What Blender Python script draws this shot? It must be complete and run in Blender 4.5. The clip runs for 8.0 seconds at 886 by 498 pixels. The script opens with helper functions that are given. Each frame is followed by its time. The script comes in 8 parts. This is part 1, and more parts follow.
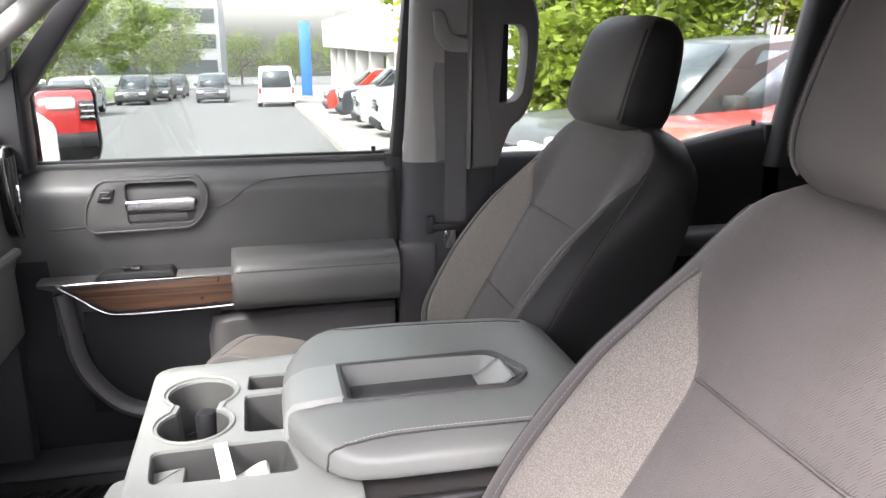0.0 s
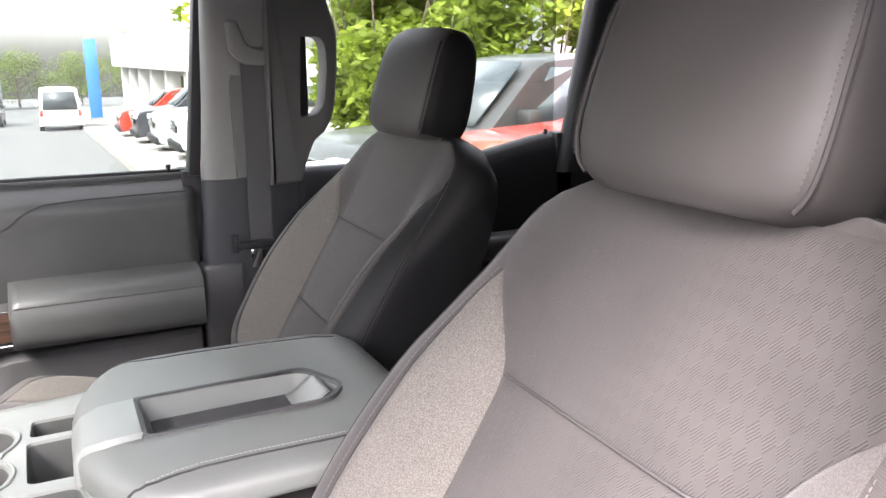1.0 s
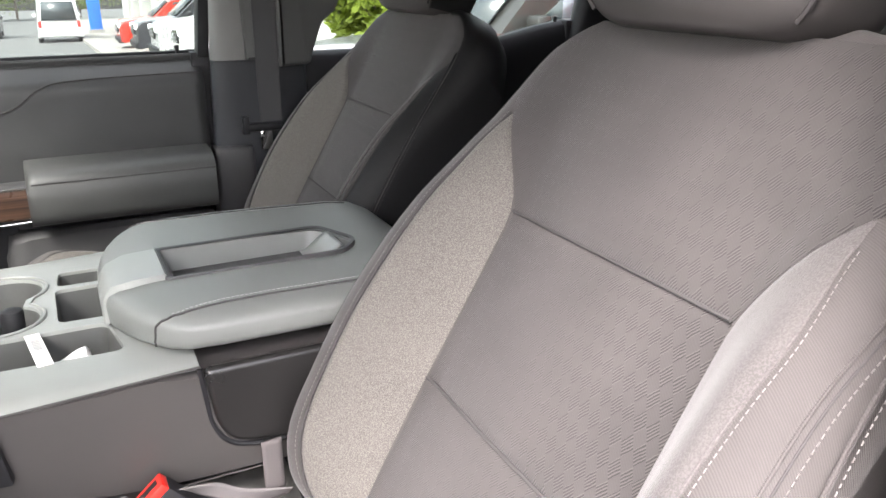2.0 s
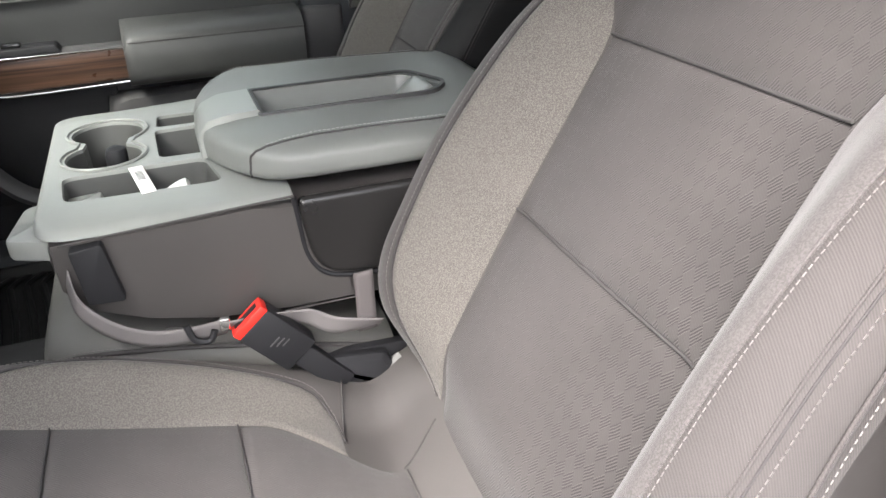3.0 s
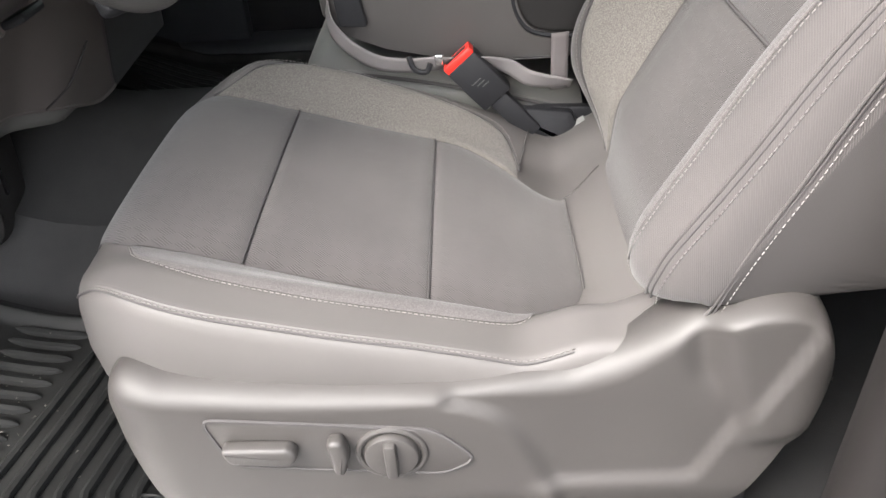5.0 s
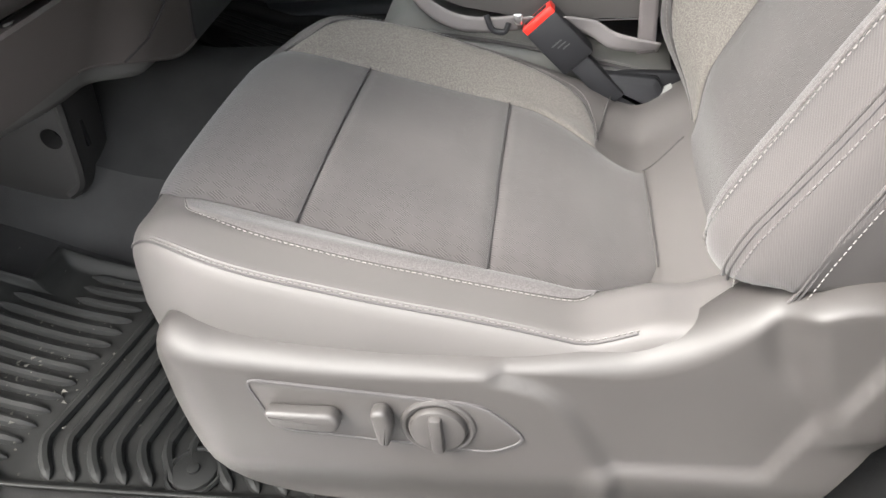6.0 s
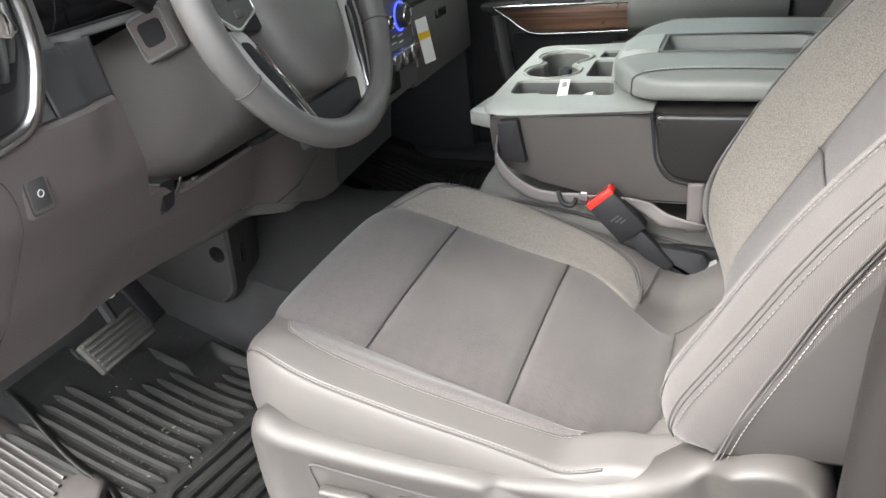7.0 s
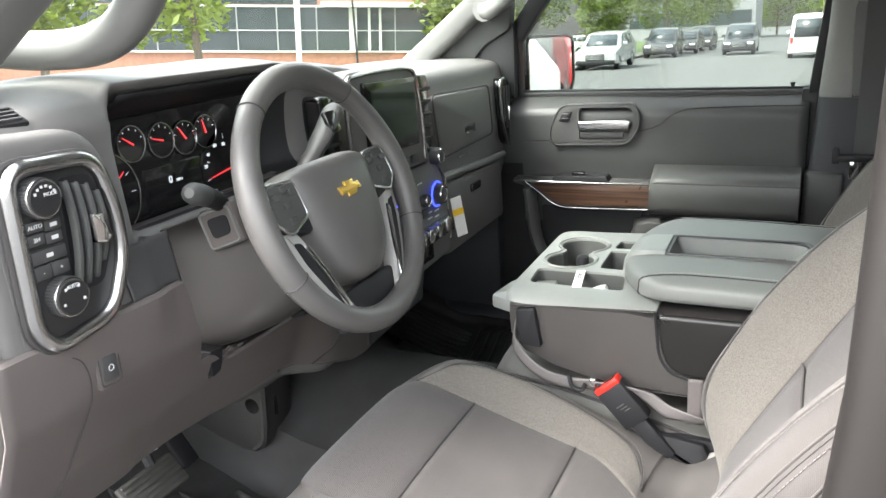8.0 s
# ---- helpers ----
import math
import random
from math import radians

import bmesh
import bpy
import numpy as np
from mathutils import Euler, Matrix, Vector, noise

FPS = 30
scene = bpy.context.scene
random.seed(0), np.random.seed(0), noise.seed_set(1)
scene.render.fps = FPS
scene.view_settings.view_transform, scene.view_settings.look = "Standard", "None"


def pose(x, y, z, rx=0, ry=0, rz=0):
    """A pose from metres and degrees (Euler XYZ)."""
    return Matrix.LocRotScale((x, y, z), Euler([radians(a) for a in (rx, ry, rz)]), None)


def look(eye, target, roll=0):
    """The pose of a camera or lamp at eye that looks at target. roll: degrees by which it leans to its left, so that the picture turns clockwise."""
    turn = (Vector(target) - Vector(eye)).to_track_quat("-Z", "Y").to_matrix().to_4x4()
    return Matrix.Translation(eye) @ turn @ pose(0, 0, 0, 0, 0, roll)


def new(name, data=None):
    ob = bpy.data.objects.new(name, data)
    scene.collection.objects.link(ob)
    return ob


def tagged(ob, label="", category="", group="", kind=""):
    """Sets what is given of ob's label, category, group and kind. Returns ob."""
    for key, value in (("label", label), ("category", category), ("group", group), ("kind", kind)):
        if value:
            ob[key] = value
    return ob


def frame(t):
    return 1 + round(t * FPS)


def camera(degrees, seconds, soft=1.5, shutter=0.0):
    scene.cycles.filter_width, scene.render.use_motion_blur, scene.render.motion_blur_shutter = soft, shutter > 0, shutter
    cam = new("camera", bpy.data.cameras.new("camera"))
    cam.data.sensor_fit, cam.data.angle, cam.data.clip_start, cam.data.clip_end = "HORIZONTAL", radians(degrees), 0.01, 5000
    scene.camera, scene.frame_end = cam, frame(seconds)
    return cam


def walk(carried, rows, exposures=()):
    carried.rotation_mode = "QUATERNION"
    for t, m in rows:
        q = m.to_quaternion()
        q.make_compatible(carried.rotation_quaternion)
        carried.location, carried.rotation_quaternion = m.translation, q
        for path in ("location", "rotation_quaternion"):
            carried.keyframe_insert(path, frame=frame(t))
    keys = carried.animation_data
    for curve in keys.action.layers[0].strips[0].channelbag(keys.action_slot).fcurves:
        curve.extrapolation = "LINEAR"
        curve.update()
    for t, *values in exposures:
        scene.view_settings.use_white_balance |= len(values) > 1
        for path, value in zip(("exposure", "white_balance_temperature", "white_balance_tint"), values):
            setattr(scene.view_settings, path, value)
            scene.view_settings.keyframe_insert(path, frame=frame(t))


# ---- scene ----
cam = camera(59.6, 8.0)
PATH = [
    (0, (0.021, -0.904, 1.598), (0.445, 0.98, 1.078), -0.2),
    (0.5, (0.051, -0.892, 1.603), (0.747, 0.923, 1.136), -0.5),
    (1, (0.035, -0.894, 1.585), (0.909, 0.841, 1.108), -0.2),
    (2.3, (0.009, -0.938, 1.502), (0.79, 0.733, 0.729), -0.8),
    (2.5, (0.014, -0.933, 1.49), (0.732, 0.736, 0.655), -1.5),
    (3, (-0.002, -0.942, 1.463), (0.585, 0.728, 0.532), -2.0),
    (3.5, (0.0, -0.981, 1.45), (0.424, 0.696, 0.447), -2.4),
    (4, (0.002, -1.045, 1.443), (0.236, 0.633, 0.381), -2.8),
    (4.5, (0.021, -1.116, 1.428), (0.072, 0.552, 0.325), -3.6),
    (5, (0.046, -1.154, 1.396), (-0.047, 0.478, 0.245), -4.3),
    (5.2, (0.054, -1.16, 1.384), (-0.101, 0.453, 0.212), -5.1),
    (6.3, (0.074, -1.119, 1.369), (-0.331, 0.439, 0.182), -6.5),
    (6.5, (0.116, -1.148, 1.404), (-0.382, 0.43, 0.281), -6.7),
    (7, (0.21, -1.236, 1.482), (-0.495, 0.403, 0.58), -6.4),
    (7.5, (0.252, -1.282, 1.561), (-0.544, 0.411, 0.853), -5.0),
    (8, (0.262, -1.294, 1.593), (-0.549, 0.436, 1.002), -3.6),
]
walk(cam, [(t, look(eye, target, roll)) for t, eye, target, roll in PATH],
     exposures=[(0.0, 3.56, 6500, 21), (1.0, 3.72, 6500, 21), (2.5, 3.08, 6500, 14), (3.5, 2.97, 6500, 13), (4.5, 2.92, 6500, 12), (5.2, 2.93, 6500, 11), (6.5, 3.04, 6500, 9), (7.0, 3.12, 6500, 9), (7.5, 3.43, 6500, 9), (8.0, 3.32, 6500, 9)])

# ---- light ----
world = bpy.data.worlds.new("sky")
scene.world = world
world.use_nodes = True
wn = world.node_tree.nodes
sky = wn.new("ShaderNodeTexSky")
sky.sky_type = "NISHITA"
sky.sun_disc = False
sky.sun_elevation, sky.sun_rotation = radians(52), radians(228)
sky.dust_density, sky.ozone_density, sky.air_density = 4.0, 1.0, 1.6
# a bright overcast veil: most of the sky's colour is taken out
veil = wn.new("ShaderNodeHueSaturation")
veil.inputs["Saturation"].default_value = 0.25
world.node_tree.links.new(sky.outputs[0], veil.inputs["Color"])
world.node_tree.links.new(veil.outputs[0], wn["Background"].inputs["Color"])
wn["Background"].inputs["Strength"].default_value = 0.13

sun = new("sun", bpy.data.lights.new("sun", "SUN"))
sun.data.energy, sun.data.angle, sun.data.color = 1.0, radians(25), (1.0, 0.96, 0.9)
sun.matrix_world = look((-5.2, -4.7, 9.0), (0, 0, 0.8))

# ---- materials ----
def material(name, color, rough=0.6, metal=0.0, var=0.12, vscale=12.0, grain=0.0, gscale=600.0, coat=0.0, spec=0.5, sheen=0.0, speck=None, rvar=0.08):
    """Base colour with broad and fine variation, fine relief, and roughness that varies a little."""
    m = bpy.data.materials.new(name)
    m.use_nodes = True
    n, l = m.node_tree.nodes, m.node_tree.links
    b = n["Principled BSDF"]
    b.inputs["Metallic"].default_value = metal
    b.inputs["Specular IOR Level"].default_value = spec
    b.inputs["Coat Weight"].default_value = coat
    b.inputs["Sheen Weight"].default_value = sheen
    tc = n.new("ShaderNodeTexCoord")
    broad = n.new("ShaderNodeTexNoise")
    broad.inputs["Scale"].default_value = vscale
    broad.inputs["Detail"].default_value = 5
    l.new(tc.outputs["Object"], broad.inputs["Vector"])
    ramp = n.new("ShaderNodeValToRGB")
    c = Vector(color)
    ramp.color_ramp.elements[0].position, ramp.color_ramp.elements[1].position = 0.3, 0.7
    ramp.color_ramp.elements[0].color = (*(c * (1 - var)), 1)
    ramp.color_ramp.elements[1].color = (*(c * (1 + var)), 1)
    l.new(broad.outputs["Fac"], ramp.inputs["Fac"])
    out = ramp.outputs["Color"]
    fine = n.new("ShaderNodeTexNoise")
    fine.inputs["Scale"].default_value = gscale
    fine.inputs["Detail"].default_value = 3
    l.new(tc.outputs["Object"], fine.inputs["Vector"])
    if speck:
        r2 = n.new("ShaderNodeValToRGB")
        r2.color_ramp.elements[0].position, r2.color_ramp.elements[1].position = 0.4, 0.62
        r2.color_ramp.elements[0].color, r2.color_ramp.elements[1].color = (0, 0, 0, 1), (1, 1, 1, 1)
        l.new(fine.outputs["Fac"], r2.inputs["Fac"])
        mix = n.new("ShaderNodeMix")
        mix.data_type = "RGBA"
        l.new(r2.outputs["Color"], mix.inputs["Factor"])
        l.new(out, mix.inputs["A"])
        mix.inputs["B"].default_value = (*speck, 1)
        out = mix.outputs["Result"]
    l.new(out, b.inputs["Base Color"])
    rr = n.new("ShaderNodeMapRange")
    rr.inputs["To Min"].default_value, rr.inputs["To Max"].default_value = max(rough - rvar, 0.02), min(rough + rvar, 1)
    l.new(broad.outputs["Fac"], rr.inputs["Value"])
    l.new(rr.outputs["Result"], b.inputs["Roughness"])
    if grain:
        bump = n.new("ShaderNodeBump")
        bump.inputs["Strength"].default_value = grain
        bump.inputs["Distance"].default_value = 0.0006
        l.new(fine.outputs["Fac"], bump.inputs["Height"])
        l.new(bump.outputs["Normal"], b.inputs["Normal"])
    return m


def weave(name, color, tilt=0.0, twill=0.0021, contrast=0.2, depth=0.5):
    """Woven seat cloth: small basket patches of diagonal ribs. tilt: degrees by which the cloth leans back."""
    m = material(name, color, 0.85, var=0.11, vscale=14, grain=0.3, gscale=700, sheen=0.15, spec=0.3)
    n, l = m.node_tree.nodes, m.node_tree.links
    b = n["Principled BSDF"]
    tc = n.new("ShaderNodeTexCoord")
    mp = n.new("ShaderNodeMapping")
    mp.inputs["Rotation"].default_value = (0, radians(tilt), 0)
    l.new(tc.outputs["Object"], mp.inputs["Vector"])
    flat = n.new("ShaderNodeVectorMath")
    flat.operation = "MULTIPLY"
    flat.inputs[1].default_value = (1, 1, 0)
    l.new(mp.outputs[0], flat.inputs[0])
    turn = n.new("ShaderNodeMapping")
    turn.inputs["Rotation"].default_value = (0, 0, radians(1))
    turn.inputs["Location"].default_value = (0, 0, 0.001)
    # the yarn wanders a little
    wob, wadd = n.new("ShaderNodeTexNoise"), n.new("ShaderNodeVectorMath")
    wob.inputs["Scale"].default_value, wob.inputs["Detail"].default_value = 160, 2
    l.new(tc.outputs["Object"], wob.inputs["Vector"])
    wadd.operation = "MULTIPLY_ADD"
    wadd.inputs[1].default_value = (0.0015, 0.0015, 0.0)
    l.new(wob.outputs["Color"], wadd.inputs[0])
    l.new(flat.outputs[0], wadd.inputs[2])
    l.new(wadd.outputs[0], turn.inputs["Vector"])
    waves = []
    for ang in (-57, 40):
        w = n.new("ShaderNodeTexWave")
        w.bands_direction = "X"
        w.inputs["Scale"].default_value = 1.0
        mm = n.new("ShaderNodeMapping")
        mm.inputs["Rotation"].default_value = (0, 0, radians(ang))
        mm.inputs["Scale"].default_value = (0.314 / twill,) * 3
        l.new(turn.outputs[0], mm.inputs["Vector"])
        l.new(mm.outputs[0], w.inputs["Vector"])
        waves.append(w)
    brick = n.new("ShaderNodeMapping")
    brick.inputs["Scale"].default_value = (1.414 / 0.0184, 1.414 / 0.0119, 1.0)
    brick.inputs["Rotation"].default_value = (0, 0, radians(45))
    l.new(turn.outputs[0], brick.inputs["Vector"])
    ck = n.new("ShaderNodeTexChecker")
    ck.inputs["Scale"].default_value = 1.0
    l.new(brick.outputs[0], ck.inputs["Vector"])
    plain = n.new("ShaderNodeMath")
    plain.operation = "MULTIPLY_ADD"
    plain.inputs[1].default_value, plain.inputs[2].default_value = 0.06, 0.56
    l.new(waves[1].outputs["Fac"], plain.inputs[0])
    mx = n.new("ShaderNodeMix")
    l.new(ck.outputs["Fac"], mx.inputs["Factor"])
    l.new(waves[0].outputs["Fac"], mx.inputs["A"])
    l.new(plain.outputs[0], mx.inputs["B"])
    height = mx.outputs["Result"]
    old = b.inputs["Base Color"].links[0].from_socket
    dark = n.new("ShaderNodeMix")
    dark.data_type, dark.blend_type = "RGBA", "MULTIPLY"
    # the pattern's contrast is strongest at low Y and fades out across the seat
    sep, fade = n.new("ShaderNodeSeparateXYZ"), n.new("ShaderNodeMapRange")
    l.new(tc.outputs["Generated"], sep.inputs[0])
    fade.inputs["From Min"].default_value, fade.inputs["From Max"].default_value = 0.0, 0.6
    fade.inputs["To Min"].default_value, fade.inputs["To Max"].default_value = contrast, contrast * 0.42
    l.new(sep.outputs["Y"], fade.inputs["Value"])
    l.new(fade.outputs[0], dark.inputs["Factor"])
    l.new(old, dark.inputs["A"])
    l.new(height, dark.inputs["B"])
    l.new(dark.outputs["Result"], b.inputs["Base Color"])
    bump = n.new("ShaderNodeBump")
    bump.inputs["Strength"].default_value = depth
    bump.inputs["Distance"].default_value = 0.0008
    l.new(height, bump.inputs["Height"])
    prev = b.inputs["Normal"].links[0].from_socket
    l.new(prev, bump.inputs["Normal"])
    l.new(bump.outputs["Normal"], b.inputs["Normal"])
    return m


def glow(name, color, strength):
    m = bpy.data.materials.new(name)
    m.use_nodes = True
    b = m.node_tree.nodes["Principled BSDF"]
    b.inputs["Base Color"].default_value = (*color, 1)
    b.inputs["Emission Color"].default_value = (*color, 1)
    b.inputs["Emission Strength"].default_value = strength
    return m


def glass(name, color=(0.95, 1.0, 0.97)):
    """A thin tinted pane: clear, with a faint gloss."""
    m = bpy.data.materials.new(name)
    m.use_nodes = True
    n, l = m.node_tree.nodes, m.node_tree.links
    n.remove(n["Principled BSDF"])
    clear, gloss, mix = n.new("ShaderNodeBsdfTransparent"), n.new("ShaderNodeBsdfGlossy"), n.new("ShaderNodeMixShader")
    clear.inputs["Color"].default_value = (*color, 1)
    gloss.inputs["Roughness"].default_value = 0.01
    mix.inputs[0].default_value = 0.06
    l.new(clear.outputs[0], mix.inputs[1])
    l.new(gloss.outputs[0], mix.inputs[2])
    l.new(mix.outputs[0], n["Material Output"].inputs["Surface"])
    return m


def leafy(name, color, var=0.45, vscale=1.2):
    """Leaves that let light through."""
    m = material(name, color, 0.55, var=var, vscale=vscale)
    n, l = m.node_tree.nodes, m.node_tree.links
    b = n["Principled BSDF"]
    tr, mix = n.new("ShaderNodeBsdfTranslucent"), n.new("ShaderNodeMixShader")
    l.new(b.inputs["Base Color"].links[0].from_socket, tr.inputs["Color"])
    mix.inputs[0].default_value = 0.45
    l.new(b.outputs[0], mix.inputs[1])
    l.new(tr.outputs[0], mix.inputs[2])
    l.new(mix.outputs[0], n["Material Output"].inputs["Surface"])
    return m


def ribbed(name, color, pitch=0.0016, contrast=0.24):
    """Ribbed cloth: fine slanting ribs."""
    m = material(name, color, 0.85, var=0.07, vscale=9, grain=0.2, gscale=900, sheen=0.15, spec=0.3)
    n, l = m.node_tree.nodes, m.node_tree.links
    b = n["Principled BSDF"]
    tc, mp, w = n.new("ShaderNodeTexCoord"), n.new("ShaderNodeMapping"), n.new("ShaderNodeTexWave")
    mp.inputs["Rotation"].default_value = (0.0, radians(8), radians(18))
    mp.inputs["Scale"].default_value = (0.314 / pitch,) * 3
    w.inputs["Scale"].default_value, w.inputs["Distortion"].default_value = 1.0, 0.6
    l.new(tc.outputs["Object"], mp.inputs["Vector"])
    l.new(mp.outputs[0], w.inputs["Vector"])
    mx = n.new("ShaderNodeMix")
    mx.data_type, mx.blend_type = "RGBA", "MULTIPLY"
    mx.inputs["Factor"].default_value = contrast
    l.new(b.inputs["Base Color"].links[0].from_socket, mx.inputs["A"])
    l.new(w.outputs["Fac"], mx.inputs["B"])
    l.new(mx.outputs["Result"], b.inputs["Base Color"])
    bump = n.new("ShaderNodeBump")
    bump.inputs["Strength"].default_value, bump.inputs["Distance"].default_value = 0.25, 0.0006
    l.new(w.outputs["Fac"], bump.inputs["Height"])
    l.new(b.inputs["Normal"].links[0].from_socket, bump.inputs["Normal"])
    l.new(bump.outputs["Normal"], b.inputs["Normal"])
    return m


CLOTH = weave("seat_cloth", (0.084, 0.0762, 0.0747), tilt=0, contrast=0.65, depth=0.25)
# the same cloth, its colour darkened for the weaker light on the backrest
CLOTH_BACK_SHADED = weave("seat_cloth_back_shaded", (0.067, 0.0605, 0.0592), tilt=60, contrast=0.8, depth=0.3)
TWILL = ribbed("seat_twill", (0.07, 0.063, 0.061), pitch=0.0014)
SIDEVINYL_SHADED = material("shaded_seat_side_vinyl", (0.04, 0.0365, 0.0355), 0.6, var=0.06, grain=0.25, gscale=1500)
SLOPE = material("speckled_seat_edge", (0.066, 0.06, 0.059), 0.9, var=0.08, grain=0.6, gscale=750, speck=(0.094, 0.087, 0.085), sheen=0.15, spec=0.2)
HEATHER = material("seat_heather", (0.09, 0.082, 0.0765), 0.9, var=0.08, grain=0.7, gscale=880, speck=(0.155, 0.144, 0.13), sheen=0.15, spec=0.2)
SKIN = material("seat_vinyl", (0.082, 0.0755, 0.0725), 0.6, var=0.06, grain=0.25, gscale=1500)
SEAM = material("seam_shadow_thread", (0.05, 0.046, 0.046), 0.9)
THREAD = material("stitch_thread", (0.15, 0.14, 0.134), 0.8)
TRIM = material("grey_moulded_plastic", (0.044, 0.04, 0.0378), 0.5, var=0.05, grain=0.3, gscale=1800)
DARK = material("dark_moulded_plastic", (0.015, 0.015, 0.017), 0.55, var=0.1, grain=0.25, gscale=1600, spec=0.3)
MID = material("charcoal_plastic", (0.06, 0.059, 0.06), 0.45, var=0.08, grain=0.25, gscale=1600)
LIGHTGREY = material("satin_grey_plastic", (0.24, 0.248, 0.235), 0.36, var=0.05, grain=0.12, gscale=1800)
DOORSKIN = material("door_vinyl", (0.049, 0.05, 0.05), 0.45, var=0.08, grain=0.3, gscale=1300)
PADSKIN = material("dash_vinyl", (0.145, 0.139, 0.134), 0.48, var=0.08, grain=0.35, gscale=1200)
LIDTHREAD = material("pale_lid_thread", (0.42, 0.42, 0.4), 0.8)
LIDSKIN = material("armrest_vinyl", (0.175, 0.18, 0.171), 0.42, var=0.06, grain=0.3, gscale=1300)
PILLARGREY = material("pillar_trim", (0.17, 0.168, 0.163), 0.6, var=0.05, grain=0.2, gscale=1500)
PILLARDARK = material("dark_pillar_trim", (0.066, 0.067, 0.065), 0.6, var=0.05, grain=0.2, gscale=1500)
HEADSKIN = material("headrest_vinyl", (0.054, 0.049, 0.0475), 0.58, var=0.06, grain=0.25, gscale=1500)
SIDESKIN = material("black_seat_side", (0.0085, 0.0083, 0.0087), 0.6, var=0.06, grain=0.25, gscale=1500, spec=0.3)
CONSOLESKIN = material("console_plastic", (0.06, 0.055, 0.053), 0.42, var=0.06, grain=0.25, gscale=1600)
TUNNELSKIN = material("tunnel_cover_plastic", (0.03, 0.0285, 0.028), 0.6, var=0.1, grain=0.25, gscale=1500, spec=0.3)
HEADLINER = material("headliner_cloth", (0.42, 0.41, 0.4), 0.95, var=0.04, grain=0.4, gscale=900)
CHROME = material("satin_chrome", (0.55, 0.55, 0.55), 0.24, metal=1.0, var=0.03, rvar=0.05)
BRIGHT = material("bright_chrome", (0.82, 0.82, 0.82), 0.1, metal=1.0, var=0.02, rvar=0.03)
GLOSSBLACK = material("gloss_black", (0.012, 0.012, 0.013), 0.15, var=0.1, coat=0.5)
RUBBER = material("floor_mat_rubber", (0.015, 0.0152, 0.0148), 0.55, var=0.3, vscale=22, grain=0.3, gscale=500, spec=0.2)
PEDALPAD = material("worn_pedal_rubber", (0.055, 0.053, 0.048), 0.7, var=0.25, vscale=40, grain=0.4, gscale=500)
NEARPILLAR = material("brown_black_pillar_trim", (0.013, 0.0112, 0.0108), 0.55, var=0.06, grain=0.2, gscale=1500, spec=0.3)
JAMB = material("pinkish_grey_jamb_trim", (0.03, 0.0262, 0.0255), 0.5, var=0.06, grain=0.2, gscale=1500)
DUST = material("pale_dirt", (0.095, 0.09, 0.08), 0.95, var=0.3, vscale=60)
CARPET = material("carpet", (0.042, 0.0415, 0.042), 1.0, var=0.15, grain=1.0, gscale=700, spec=0.05)
BELT = material("seat_belt_web", (0.15, 0.138, 0.136), 0.8, var=0.05, grain=0.4, gscale=900)
BELTDARK = material("dark_belt_web", (0.06, 0.06, 0.062), 0.8, var=0.05, grain=0.4, gscale=900)
RED = material("red_release_plastic", (0.75, 0.03, 0.02), 0.35, var=0.04)
WHITE = material("white_paper", (0.8, 0.79, 0.77), 0.7, var=0.03)
YELLOW = material("yellow_print", (0.8, 0.5, 0.03), 0.6, var=0.03)
GOLD = material("gold_badge", (0.85, 0.55, 0.12), 0.25, metal=0.7, var=0.1)
PRINT = material("white_print", (0.7, 0.7, 0.7), 0.6, var=0.02)
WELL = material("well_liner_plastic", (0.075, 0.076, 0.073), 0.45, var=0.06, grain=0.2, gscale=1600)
SPOKE = material("satin_spoke", (0.42, 0.41, 0.395), 0.36, metal=0.1, var=0.04)
WHEELSKIN = material("wheel_leather", (0.1, 0.096, 0.093), 0.38, var=0.08, grain=0.35, gscale=1400)
MIRRORGLASS = material("mirror_glass", (0.9, 0.9, 0.9), 0.02, metal=1.0, var=0.01, rvar=0.0)
NEEDLE = glow("needle_red", (1.0, 0.05, 0.06), 0.12)
DIALWHITE = glow("dial_white", (0.7, 0.74, 0.78), 0.09)
BLUE = glow("blue_ring_light", (0.05, 0.08, 1.0), 0.35)
# greenish mottled colour stands in for what the screen reflects
SCREEN = material("screen_reflection_tint", (0.04, 0.06, 0.04), 0.1, var=0.3, coat=0.6)
MIDDLESKIN = material("middle_seat_vinyl", (0.11, 0.108, 0.1), 0.6, var=0.06, grain=0.3, gscale=1400)
STRAP = material("purplish_strap_web", (0.105, 0.092, 0.092), 0.8, var=0.05, grain=0.4, gscale=900)
KICK = material("kick_panel_plastic", (0.028, 0.03, 0.034), 0.55, var=0.1, grain=0.25, gscale=1500)
KNEE = material("knee_panel_plastic", (0.12, 0.1035, 0.0985), 0.5, var=0.06, grain=0.3, gscale=1400)
# door vinyl lightened to carry the window light on the armrest
ARMSKIN_LIT = material("lit_armrest_vinyl", (0.062, 0.063, 0.061), 0.42, var=0.06, grain=0.3, gscale=1300)
SIDEDOOR = material("side_door_plastic", (0.014, 0.0132, 0.013), 0.3, var=0.06, grain=0.2, gscale=1600)
SHROUD = material("column_shroud_plastic", (0.05, 0.045, 0.0435), 0.5, var=0.06, grain=0.3, gscale=1400)
DASHTOP = material("dash_top_sky_sheen", (0.145, 0.142, 0.137), 0.55, var=0.06, grain=0.35, gscale=1200)
PANELBLACK = material("switch_panel_black", (0.022, 0.022, 0.023), 0.4, var=0.08)
SCREENPANE = glass("windscreen_pane", (0.84, 0.89, 0.86))
PANE = glass("window_pane", (0.665, 0.71, 0.685))


